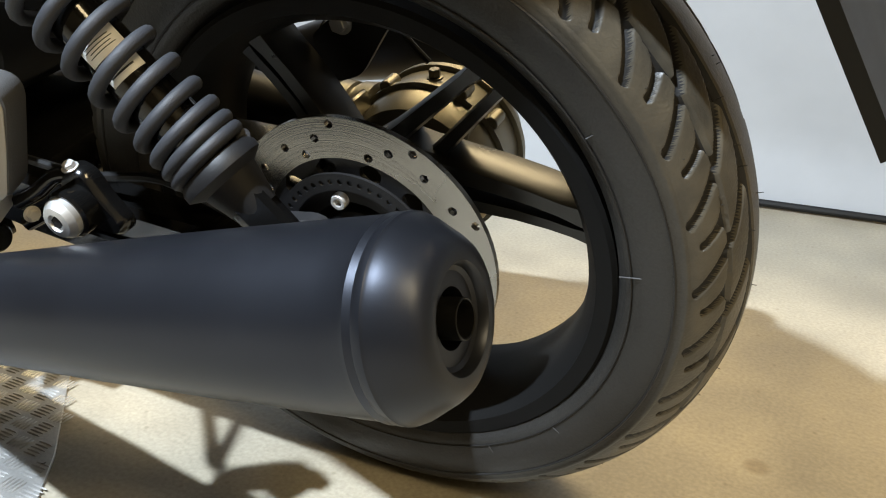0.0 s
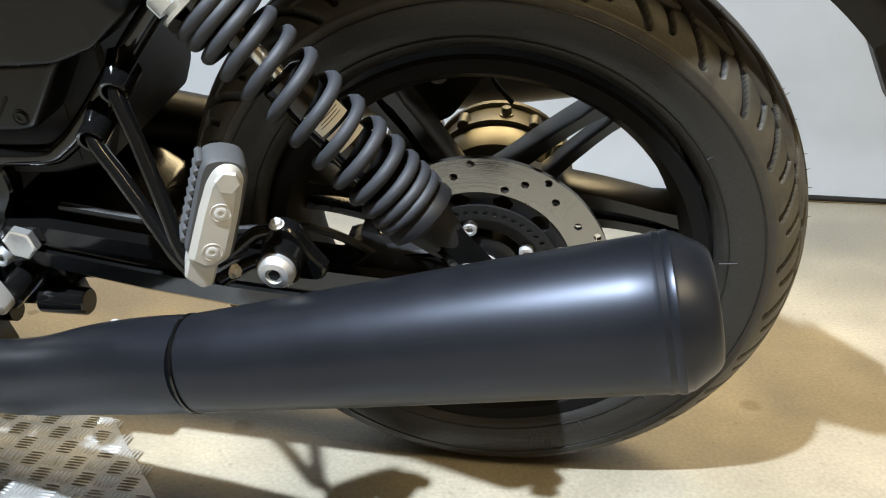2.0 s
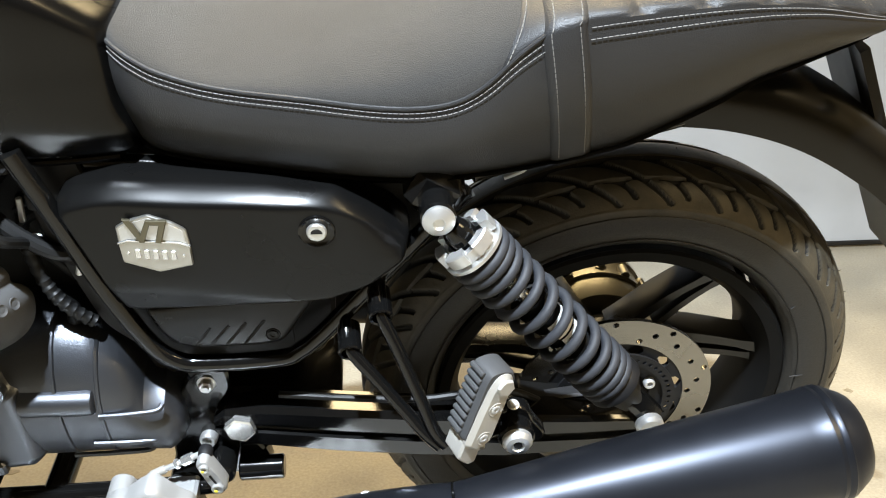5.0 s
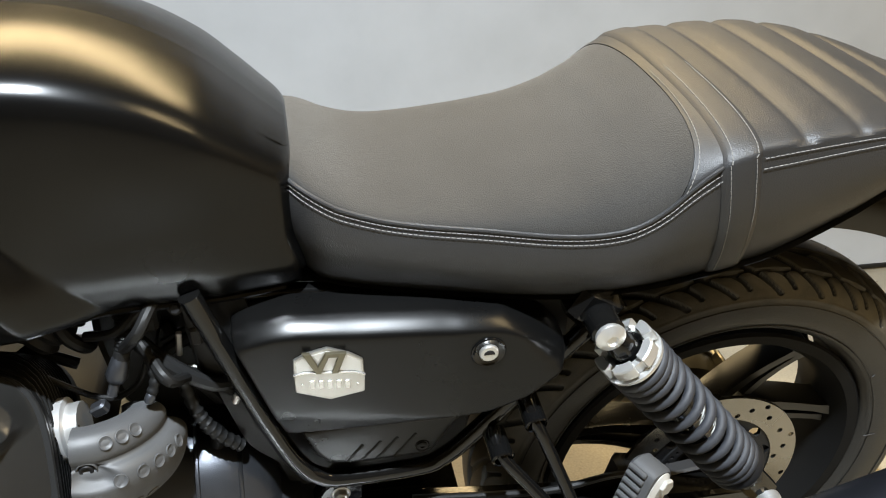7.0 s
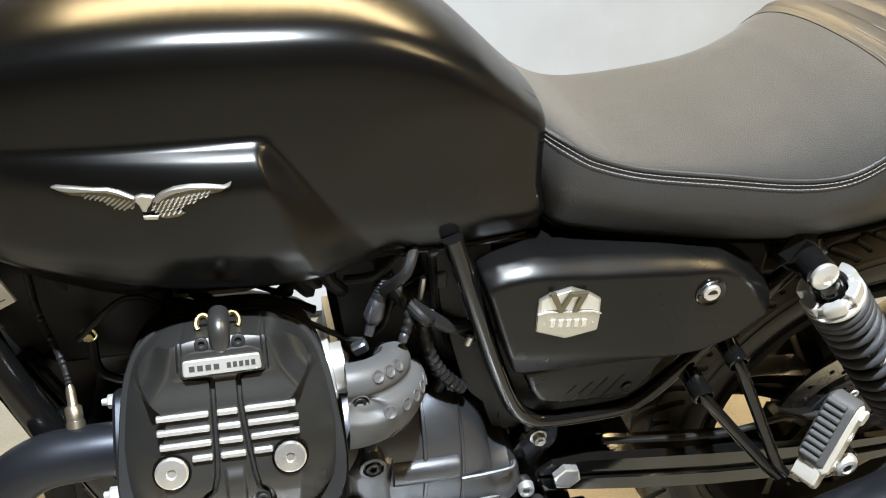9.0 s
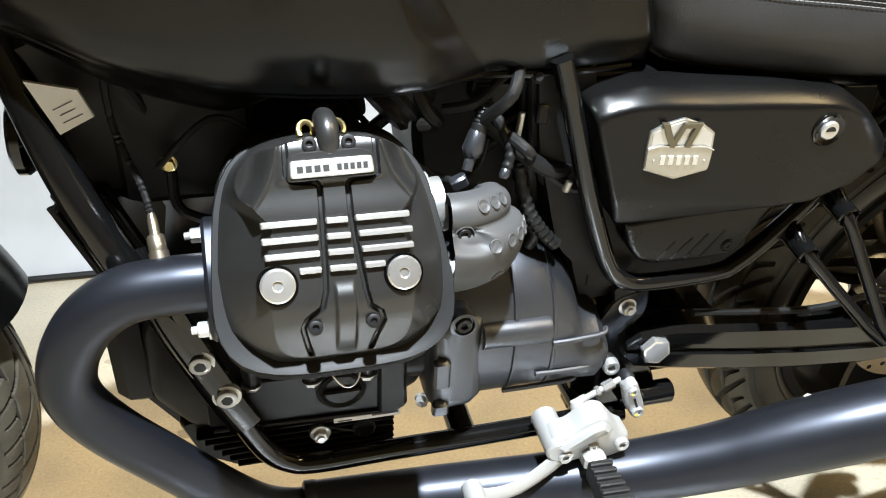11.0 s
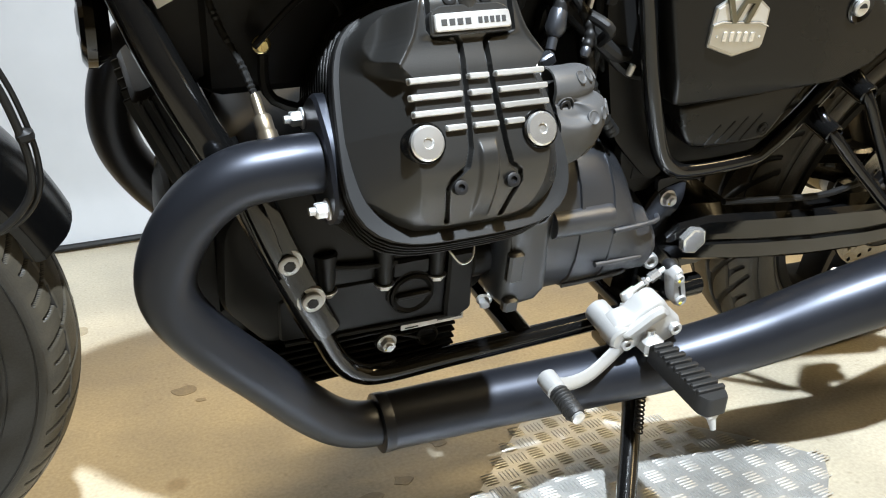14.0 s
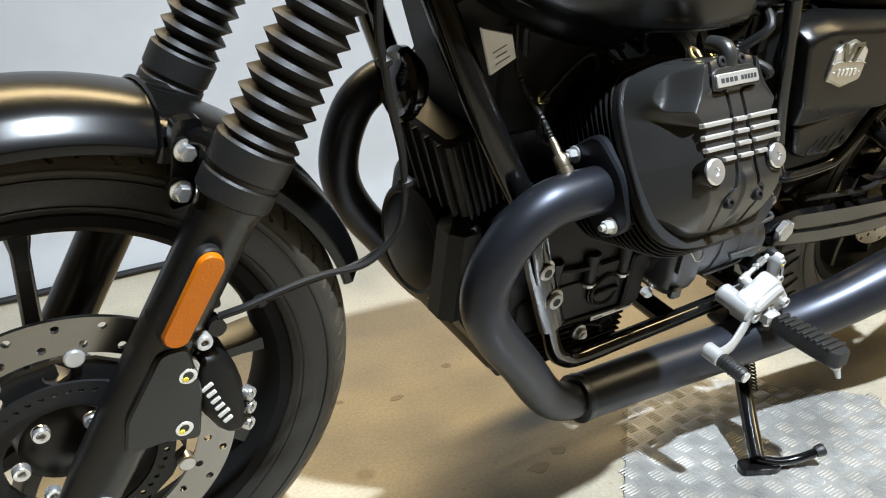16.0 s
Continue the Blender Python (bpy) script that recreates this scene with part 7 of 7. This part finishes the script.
def build_controls():
    g = group("gear_lever", bike, label="cast silver gear lever and rider peg bracket")
    br = [(-0.612, -0.030), (-0.610, -0.012), (-0.600, -0.004), (-0.586, -0.002), (-0.570, 0.012), (-0.557, 0.019), (-0.545, 0.014), (-0.528, -0.008), (-0.514, -0.018), (-0.511, -0.034), (-0.518, -0.046), (-0.535, -0.052), (-0.556, -0.046), (-0.592, -0.050), (-0.606, -0.044)]
    br = [(x - 0.0095, z + 0.0085) for x, z in br]
    part("bracket", Bits().prism(chamfered(br, 0.005), [(-0.176, 0.002), (-0.178, 0.0), (-0.199, 0), (-0.205, 0.003), (-0.2065, 0.006)]), CASTALU, g, "cast silver peg bracket", 40)
    part("bracket_ridge", Bits().prism(chamfered([(-0.6135, -0.008), (-0.5995, 0.0), (-0.5755, 0.016), (-0.5615, 0.020), (-0.5495, 0.008), (-0.5615, 0.002), (-0.5845, -0.010), (-0.6055, -0.016)], 0.004), [(-0.200, -0.001), (-0.211, 0.0), (-0.2145, 0.004)]), CASTALU, g)
    part("bracket_foot", Bits().box((-0.545, -0.158, -0.034), (0.040, 0.042, 0.022), None, 0.004), CASTALU, g)
    part("pivot_drum", Bits().cyl((-0.6095, -0.150, -0.014), (-0.6095, -0.210, -0.016), 0.0155, segs=26, bevel=0.003), CASTALU, g)
    for p in ((-0.6026, -0.2075, -0.0236), (-0.5342, -0.2065, -0.0190)):
        bolt(g, p, r=0.0085, h=0.006, mat=CASTALU)
    part("lever_arm", Bits().tube([(-0.600, -0.200, -0.030), (-0.625, -0.210, -0.039), (-0.660, -0.222, -0.046), (-0.692, -0.229, -0.042), (-0.7155, -0.231, -0.033)], lambda s: 0.0120 - 0.0038 * s, 10, 6, flat=((0, 1, 0), 0.48, 1.0)), CASTALU, g, "forged silver gear lever")
    part("lever_eye", Bits().cyl((-0.7155, -0.219, -0.032), (-0.7155, -0.246, -0.0315), 0.0115, segs=22, bevel=0.002), CASTALU, g)
    part("toe_rubber", Bits().lathe([(0, 0.0085), (0.004, 0.0100), (0.038, 0.0105), (0.042, 0.0085), (0.0425, 0.0001)], (-0.7155, -0.243, -0.0315), (0.01, -1, 0.0), 22), SOFTRUBBER, g, "ribbed black toe rubber")
    part("toe_cap", Bits().lathe([(0, 0.0075), (0.003, 0.0075), (0.004, 0.005), (0.004, 0.0001)], (-0.7150, -0.2855, -0.0316), (0.01, -1, 0.0), 18), ALU, g)
    for k in range(8):
        part("toe_rib", Bits().lathe([(0, 0.0105), (0.001, 0.0112), (0.002, 0.0105)], (-0.7155, -0.247 - 0.0045 * k, -0.0315), (0, -1, 0), 18), SOFTRUBBER, g)
    lk0, lk1 = Vector((-0.572, -0.154, -0.001)), Vector((-0.509, -0.148, 0.026))
    part("link_rod", Bits().cyl(lk0, lk1, 0.0036, segs=12), STEEL, g)
    part("link_sleeve", Bits().lathe([(0, 0.0062), (0.014, 0.0062)], lk0.lerp(lk1, 0.55), lk1 - lk0, 6), CHROME, g)
    part("rod_nut", hex_bits(lk0.lerp(lk1, 0.40), lk1 - lk0, 0.0060, 0.006, False), CHROME, g)
    part("rod_socket", Bits().cyl(lk0 + Vector((-0.004, 0.0, -0.002)), lk0.lerp(lk1, 0.22), 0.0052, segs=14, bevel=0.001), PEGGREY, g)
    part("rod_end", Bits().lathe([(0, 0.0070), (0.004, 0.0085), (0.012, 0.0085), (0.015, 0.0070)], lk1 + Vector((0, 0.006, 0)), (0, -1, 0), 18), MATT, g)
    part("crank_arm", Bits().tube([(-0.582, -0.176, -0.022), (-0.578, -0.174, -0.010), (-0.573, -0.170, -0.002)], 0.0085, 14, 4), CASTALU, g)
    part("crank_knob", Bits().cyl((-0.571, -0.156, 0.000), (-0.573, -0.180, -0.004), 0.0085, segs=18, bevel=0.002), CASTALU, g)
    sel = [(-0.519, 0.023), (-0.513, 0.033), (-0.504, 0.032), (-0.490, -0.003), (-0.486, -0.016), (-0.492, -0.026), (-0.502, -0.024), (-0.509, -0.010)]
    part("selector_arm", Bits().prism(chamfered(sel, 0.005), [(-0.152, 0), (-0.166, 0), (-0.169, 0.002)]), CASTALU, g, "slotted silver selector arm")
    # dark strip on the arm paints in the slot's shade
    part("selector_slot", Bits().box((-0.5010, -0.1692, -0.001), (0.0026, 0.001, 0.018), Matrix.Rotation(radians(-22), 3, "Y")), VOID, g)
    bolt(g, (-0.4975, -0.169, -0.0140), r=0.0075, h=0.004, mat=CASTALU, mark=True)
    bolt(g, (-0.5085, -0.169, 0.0205), r=0.0060, h=0.004, mat=CASTALU, mark=True)
    part("selector_shaft", Bits().cyl((-0.495, -0.09, -0.014), (-0.495, -0.152, -0.014), 0.0155, segs=20, bevel=0.002), GLOSS, g)
    part("stop_bolt", cap_bits((-0.5110, -0.108, 0.0130), (-0.15, -1, 0.05), 0.0105, 0.014, 0.5), ALU, g, "round silver socket bolt")
    part("stop_sleeve", Bits().cyl((-0.5100, -0.085, 0.013), (-0.5110, -0.110, 0.0130), 0.0118, segs=20), CASTALU, g)
    # rider peg with ribbed rubber
    p = group("rider_peg", bike, label="folding rider peg with ribbed black rubber")
    a, b = Vector((-0.569, -0.213, -0.031)), Vector((-0.575, -0.339, -0.016))
    d = (b - a).normalized()
    s = Vector((d.y, -d.x, 0)).normalized()
    upv = s.cross(d)
    if upv.z < 0:
        upv = -upv
    to = lambda u, v, k: a + d * u + s * v + upv * k
    part("hinge", Bits().box(to(-0.002, 0, 0), (0.026, 0.026, 0.022), Matrix((s, d, upv)).transposed(), 0.005), CASTALU, p)
    part("hinge_pin", Bits().cyl(to(-0.004, 0.0, -0.016), to(-0.004, 0.0, 0.018), 0.0062, segs=16), CHROME, p)
    part("rubber", Bits().prism(chamfered([(0.012, -0.013), (0.112, -0.018), (0.124, -0.012), (0.124, 0.012), (0.112, 0.018), (0.012, 0.013)], 0.005), [(-0.016, 0.004), (-0.012, 0), (0.007, 0), (0.009, 0.001)], to), SOFTRUBBER, p, "black rubber peg sleeve")
    for k in range(9):
        u = 0.018 + 0.0108 * k
        w = 0.0135 + 0.0042 * k / 8
        part("rubber_rib", Bits().prism(chamfered([(u, -w), (u + 0.0062, -w), (u + 0.0062, w), (u, w)], 0.002, 2), [(0.006, 0), (0.0125, 0.0), (0.0138, 0.0012)], to), SOFTRUBBER, p)
    part("peg_end", Bits().lathe([(0, 0.0085), (0.005, 0.0080), (0.008, 0.0050), (0.020, 0.0030), (0.021, 0.0001)], to(0.114, 0.0, -0.014), (d * 0.5 - upv * 0.9), 16), CASTALU, p, "silver feeler under the peg")


build_controls()


def build_stand():
    g = group("side_stand", bike, label="black steel side stand with a bent foot")
    top = Vector((-0.541, -0.158, -0.088))
    inv = BIKE.inverted()
    foot = inv @ Vector((-0.614, -0.274, 0.022))
    part("leg", Bits().tube([top, Vector((-0.548, -0.178, -0.131)), Vector((-0.568, -0.218, -0.172)), foot], 0.0122, 16, 5), GLOSS, g, "gloss black stand leg")
    part("pivot_bracket", Bits().prism(chamfered([(-0.590, -0.045), (-0.535, -0.045), (-0.525, -0.100), (-0.555, -0.112), (-0.585, -0.085)], 0.008), [(-0.125, 0), (-0.158, 0), (-0.160, 0.002)]), GLOSS, g)
    bolt(g, (-0.553, -0.160, -0.084), r=0.009, h=0.008, mat=MATT, kind="hex")
    f1 = inv @ Vector((-0.575, -0.262, 0.012))
    W = lambda q: inv @ Vector(q)
    part("foot_plate", Bits().prism(chamfered([(-0.645, -0.275), (-0.632, -0.250), (-0.588, -0.262), (-0.565, -0.292), (-0.600, -0.300)], 0.008), [(0.0055, 0), (0.013, 0.001)], to=lambda a, b, d: inv @ Vector((a, b, d))), GLOSS, g)
    part("toe_peg", Bits().tube([W(q) for q in ((-0.610, -0.270, 0.020), (-0.588, -0.290, 0.016), (-0.560, -0.305, 0.020), (-0.535, -0.318, 0.030))], 0.0068, 12, 5), GLOSS, g)
    part("toe_tip", Bits().lathe([(0, 0.0085), (0.010, 0.0095), (0.014, 0.0075), (0.015, 0.0001)], W((-0.538, -0.316, 0.029)), inv.to_3x3() @ Vector((0.7, -0.4, 0.3)), 16), SOFTRUBBER, g)
    coil = []
    q0, q1 = top + Vector((0.022, 0.004, -0.005)), foot.lerp(top, 0.45) + Vector((0.018, 0.006, 0))
    for i in range(220):
        t = i / 219
        a = t * 2 * math.pi * 20
        coil.append(q0.lerp(q1, t) + Vector((0.0055 * math.cos(a), 0.0055 * math.sin(a), 0)))
    part("return_spring", Bits().tube(coil, 0.0013, 6, 1, smooth=False), MATT, g)


build_stand()


# ---- front end ----
def build_front():
    FC = Vector((-1.490, 0.0, 0.018))
    w = group("front_wheel", bike, Matrix.Translation(FC) @ Matrix.Rotation(radians(-4.5), 4, Vector((0.46, 0, 0.89))))
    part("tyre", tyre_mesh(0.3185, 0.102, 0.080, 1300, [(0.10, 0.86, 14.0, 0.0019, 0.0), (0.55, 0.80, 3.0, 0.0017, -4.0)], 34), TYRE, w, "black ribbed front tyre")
    sidewall_ridges(w, 0.3185, 0.102, 0.080)
    part("rim", rim_bits(0.2420, 0.040, 0.030, 0.010), BARREL, w)
    for a in (128, 92, 8, -28, -112, -148):
        root = {128: 119, 92: 101, 8: -1, -28: -19, -112: -121, -148: -139}[a]
        part("spoke", arm_bits(root, 0.050, a, 0.216, 0.010, 0.008, -0.022, 0.022), RIM, w)
    part("hub", Bits().lathe([(-0.07, 0.030), (-0.06, 0.045), (-0.03, 0.05), (0.03, 0.05), (0.06, 0.04)], (0, 0, 0), YAX, 36), RIM, w)
    part("brake_disc", ring_with_holes(0.122, 0.160, -0.084, -0.0795, 48, 2, 0.0042, lambda i, j: (i + j) % 2 == 1), DISC, w, "drilled steel brake disc")
    part("disc_carrier", ring_with_holes(0.060, 0.112, -0.080, -0.074, 10, 2, 0.0125, lambda i, j: j == 0, 0), MATT, w)
    for k in range(10):
        a = radians(36 * k + 10)
        part("float_button", Bits().cyl((0.117 * math.cos(a), -0.074, 0.117 * math.sin(a)), (0.117 * math.cos(a), -0.087, 0.117 * math.sin(a)), 0.0095, segs=20, bevel=0.0015), STEEL, w)
    part("sensor_ring", ring_with_holes(0.078, 0.096, -0.092, -0.089, 48, 1, 0.0030), MATT, w)
    for k in range(6):
        a = radians(60 * k)
        bolt(w, (0.045 * math.cos(a), -0.080, 0.045 * math.sin(a)), r=0.0085, h=0.008, mat=CHROME)
    # fork legs
    top, low = Vector((-1.2085, 0, 0.54)), Vector((-1.486, 0, 0.004))
    ax = (top - low).normalized()
    for side in (-1, 1):
        f = group("fork_leg", bike, label="black fork leg with rubber gaiter")
        o = low + Vector((0.016 if side > 0 else 0.0, side * 0.113, 0))
        part("slider", Bits().lathe([(-0.03, 0.018), (-0.02, 0.026), (0.03, 0.028), (0.31, 0.0285), (0.32, 0.032), (0.362, 0.032), (0.368, 0.028)], o, ax, 32), RIM, f)
        prof = []
        for k in range(16):
            s = 0.372 + 0.0165 * k
            prof += [(s, 0.0265), (s + 0.0085, 0.0355)]
        part("gaiter", Bits().lathe(prof, o, ax, 36), SOFTRUBBER, f, "ribbed black rubber gaiter", 20)
        part("gaiter_collar", Bits().lathe([(0.318, 0.0300), (0.322, 0.0345), (0.340, 0.0350), (0.342, 0.0335), (0.346, 0.0335), (0.348, 0.0355), (0.372, 0.0360), (0.378, 0.030)], o, ax, 30), SOFTRUBBER, f)
        if side < 0:
            r0, r1 = Vector((-1.4130, -0.1450, 0.177)), Vector((-1.3685, -0.1450, 0.261))
            d = (r1 - r0).normalized()
            s = Vector((d.z, 0, -d.x))
            out = []
            for k in range(24):
                a = 2 * math.pi * k / 24
                c = (r0 + d * 0.012) if math.sin(a) < 0 else (r1 - d * 0.012)
                out.append(c + s * 0.0122 * math.cos(a) + d * 0.012 * math.sin(a))
            mk = lambda k, yy: [p.lerp((r0 + r1) / 2, 1 - k) + Vector((0, yy, 0)) for p in out]
            part("reflector_base", Bits().loft([mk(1.06, 0.006), mk(1.06, -0.002), mk(1.02, -0.004)]), MATT, f)
            part("reflector", Bits().loft([mk(1.0, 0), mk(1.0, -0.007), mk(0.96, -0.010)]), AMBER, f, "oval amber side reflector")
            part("fork_bolt", cap_bits(o + Vector((0.0, -0.026, 0.0)), (0, -1, 0), 0.012, 0.008), STEEL, f)
    # caliper with its bracket
    c = group("front_caliper", bike, label="black four-piston front brake caliper")
    part("mount", Bits().prism(chamfered([(-1.455, 0.10), (-1.420, 0.165), (-1.395, 0.165), (-1.385, 0.11), (-1.390, 0.05), (-1.42, 0.06), (-1.46, 0.06)], 0.008), [(-0.125, 0), (-0.142, 0.0), (-0.144, 0.002)]), RIM, c)
    body = [(-1.388, 0.140), (-1.368, 0.142), (-1.350, 0.124), (-1.341, 0.092), (-1.339, 0.040), (-1.348, 0.031), (-1.364, 0.036), (-1.384, 0.072), (-1.393, 0.110)]
    part("body", Bits().prism(chamfered(body, 0.008), [(-0.045, 0.004), (-0.050, 0), (-0.128, 0.0), (-0.136, 0.004), (-0.140, 0.010)]), CASTBLACK, c, "", 40)
    for k in range(6):
        part("body_bar", Bits().box((-1.3800 + 0.0037 * k, -0.1405, 0.1090 - 0.0096 * k), (0.0125 if k in (0, 4) else 0.0100, 0.002, 0.0052), Matrix.Rotation(radians(-30), 3, "Y"), 0.0008), LABEL, c, "plain white bar on the caliper")
    for p in ((-1.3976, -0.1362, 0.1322), (-1.4049, -0.1364, 0.0706)):
        part("washer", Bits().cyl((p[0], p[1] + 0.006, p[2]), p, 0.014, segs=22), STEEL, c)
        bolt(c, p, r=0.0095, h=0.008, mat=CHROME, mark=True)
    for p in ((-1.337, -0.122, 0.0716), (-1.337, -0.122, 0.0543), (-1.339, -0.122, 0.0326)):
        bolt(c, p, (0.5, -0.85, 0), 0.0075, 0.010, CHROME)
    part("banjo", Bits().cyl((-1.366, -0.118, 0.168), (-1.366, -0.138, 0.172), 0.0085, segs=16), GLOSS, c)
    bolt(c, (-1.3804, -0.135, 0.1640), r=0.008, h=0.010, mat=STEEL)
    part("bleed_cap", Bits().lathe([(0, 0.006), (0.012, 0.006), (0.016, 0.004), (0.022, 0.004)], (-1.362, -0.120, 0.185), (-0.1, 0, 1), 14), SOFTRUBBER, c)
    hose = [(-1.360, -0.125, 0.175), (-1.335, -0.130, 0.182), (-1.295, -0.130, 0.190), (-1.257, -0.130, 0.194), (-1.216, -0.140, 0.201), (-1.186, -0.140, 0.226), (-1.178, -0.140, 0.259), (-1.185, -0.140, 0.311), (-1.199, -0.140, 0.356), (-1.211, -0.140, 0.401), (-1.219, -0.137, 0.445), (-1.221, -0.132, 0.570)]
    part("brake_hose", Bits().tube(hose, 0.0033, 10, 6), CABLE, c)
    hose2 = [(-1.370, -0.110, 0.160), (-1.335, -0.122, 0.172), (-1.290, -0.123, 0.181), (-1.250, -0.123, 0.186), (-1.205, -0.121, 0.193), (-1.179, -0.133, 0.224), (-1.172, -0.133, 0.260), (-1.179, -0.133, 0.311), (-1.193, -0.133, 0.356), (-1.205, -0.133, 0.401), (-1.213, -0.132, 0.445), (-1.215, -0.127, 0.570)]
    part("sensor_cable", Bits().tube(hose2, 0.0024, 8, 6), CABLE, c)
    for p in ((-1.1771, -0.138, 0.282), (-1.209, -0.137, 0.404), (-1.320, -0.127, 0.181)):
        part("cable_clip", Bits().box(p, (0.013, 0.012, 0.011), Matrix.Rotation(radians(-14), 3, "Y"), 0.003), CABLE, c)
    # fender
    m = group("front_fender", bike, label="satin black front fender with a steel stay")
    b = Bits()
    for inner in (0, 1):
        rows = []
        for k in range(60):
            a = 168 - 149 * k / 59
            t = radians(a)
            nar = 1 - 0.05 * smoothstep(40, 15, a)
            half = ((0.0670, 0.3140), (0.0680, 0.3205), (0.0672, 0.3225), (0.0590, 0.3300), (0.0505, 0.3380), (0.0440, 0.3425), (0.0340, 0.3466), (0.0180, 0.3500))
            row = []
            for yy, r in [(-p, q) for p, q in half] + [(0.0, 0.3510)] + list(half[::-1]):
                r -= 0.0025 * inner
                row.append((FC.x + r * math.cos(t), yy * nar * (1 - 0.03 * inner), FC.z + r * math.sin(t)))
            rows.append(row)
        b.loft(rows, caps=False, closed=False)
    part("shell", b, SATIN, m, "", 50)
    band = Bits()
    rows = []
    for a, lift in ((66.0, 0.0012), (66.2, 0.0042), (70.8, 0.0042), (71.0, 0.0012)):
        t = radians(a)
        line = ((0.0690, 0.3060), (0.0690, 0.3215), (0.0600, 0.3300), (0.0510, 0.3385), (0.0440, 0.3428), (0.0340, 0.3468), (0.0180, 0.3502))
        rows.append([(FC.x + (r + lift) * math.cos(t), yy + math.copysign(lift * 0.6, yy), FC.z + (r + lift) * math.sin(t)) for yy, r in [(-p, q) for p, q in line] + [(0.0, 0.3512)] + list(line[::-1])])
    part("stay_band", band.loft(rows, caps=False, closed=False), GLOSS, m, "black brace band over the fender", 30)
    part("stay_arm", Bits().tube([(-1.362, -0.072, 0.330), (-1.350, -0.090, 0.335), (-1.338, -0.108, 0.325)], 0.010, 10, 4), GLOSS, m)
    part("stay_plate", Bits().prism(chamfered([(-1.384, 0.268), (-1.362, 0.272), (-1.350, 0.352), (-1.376, 0.352)], 0.008), [(-0.070, 0), (-0.082, 0.0)]), GLOSS, m)
    for x, z in ((-1.367, 0.325), (-1.373, 0.287)):
        bolt(m, (x, -0.083, z), r=0.0078, h=0.010, mat=CHROME, kind="hex")


build_front()
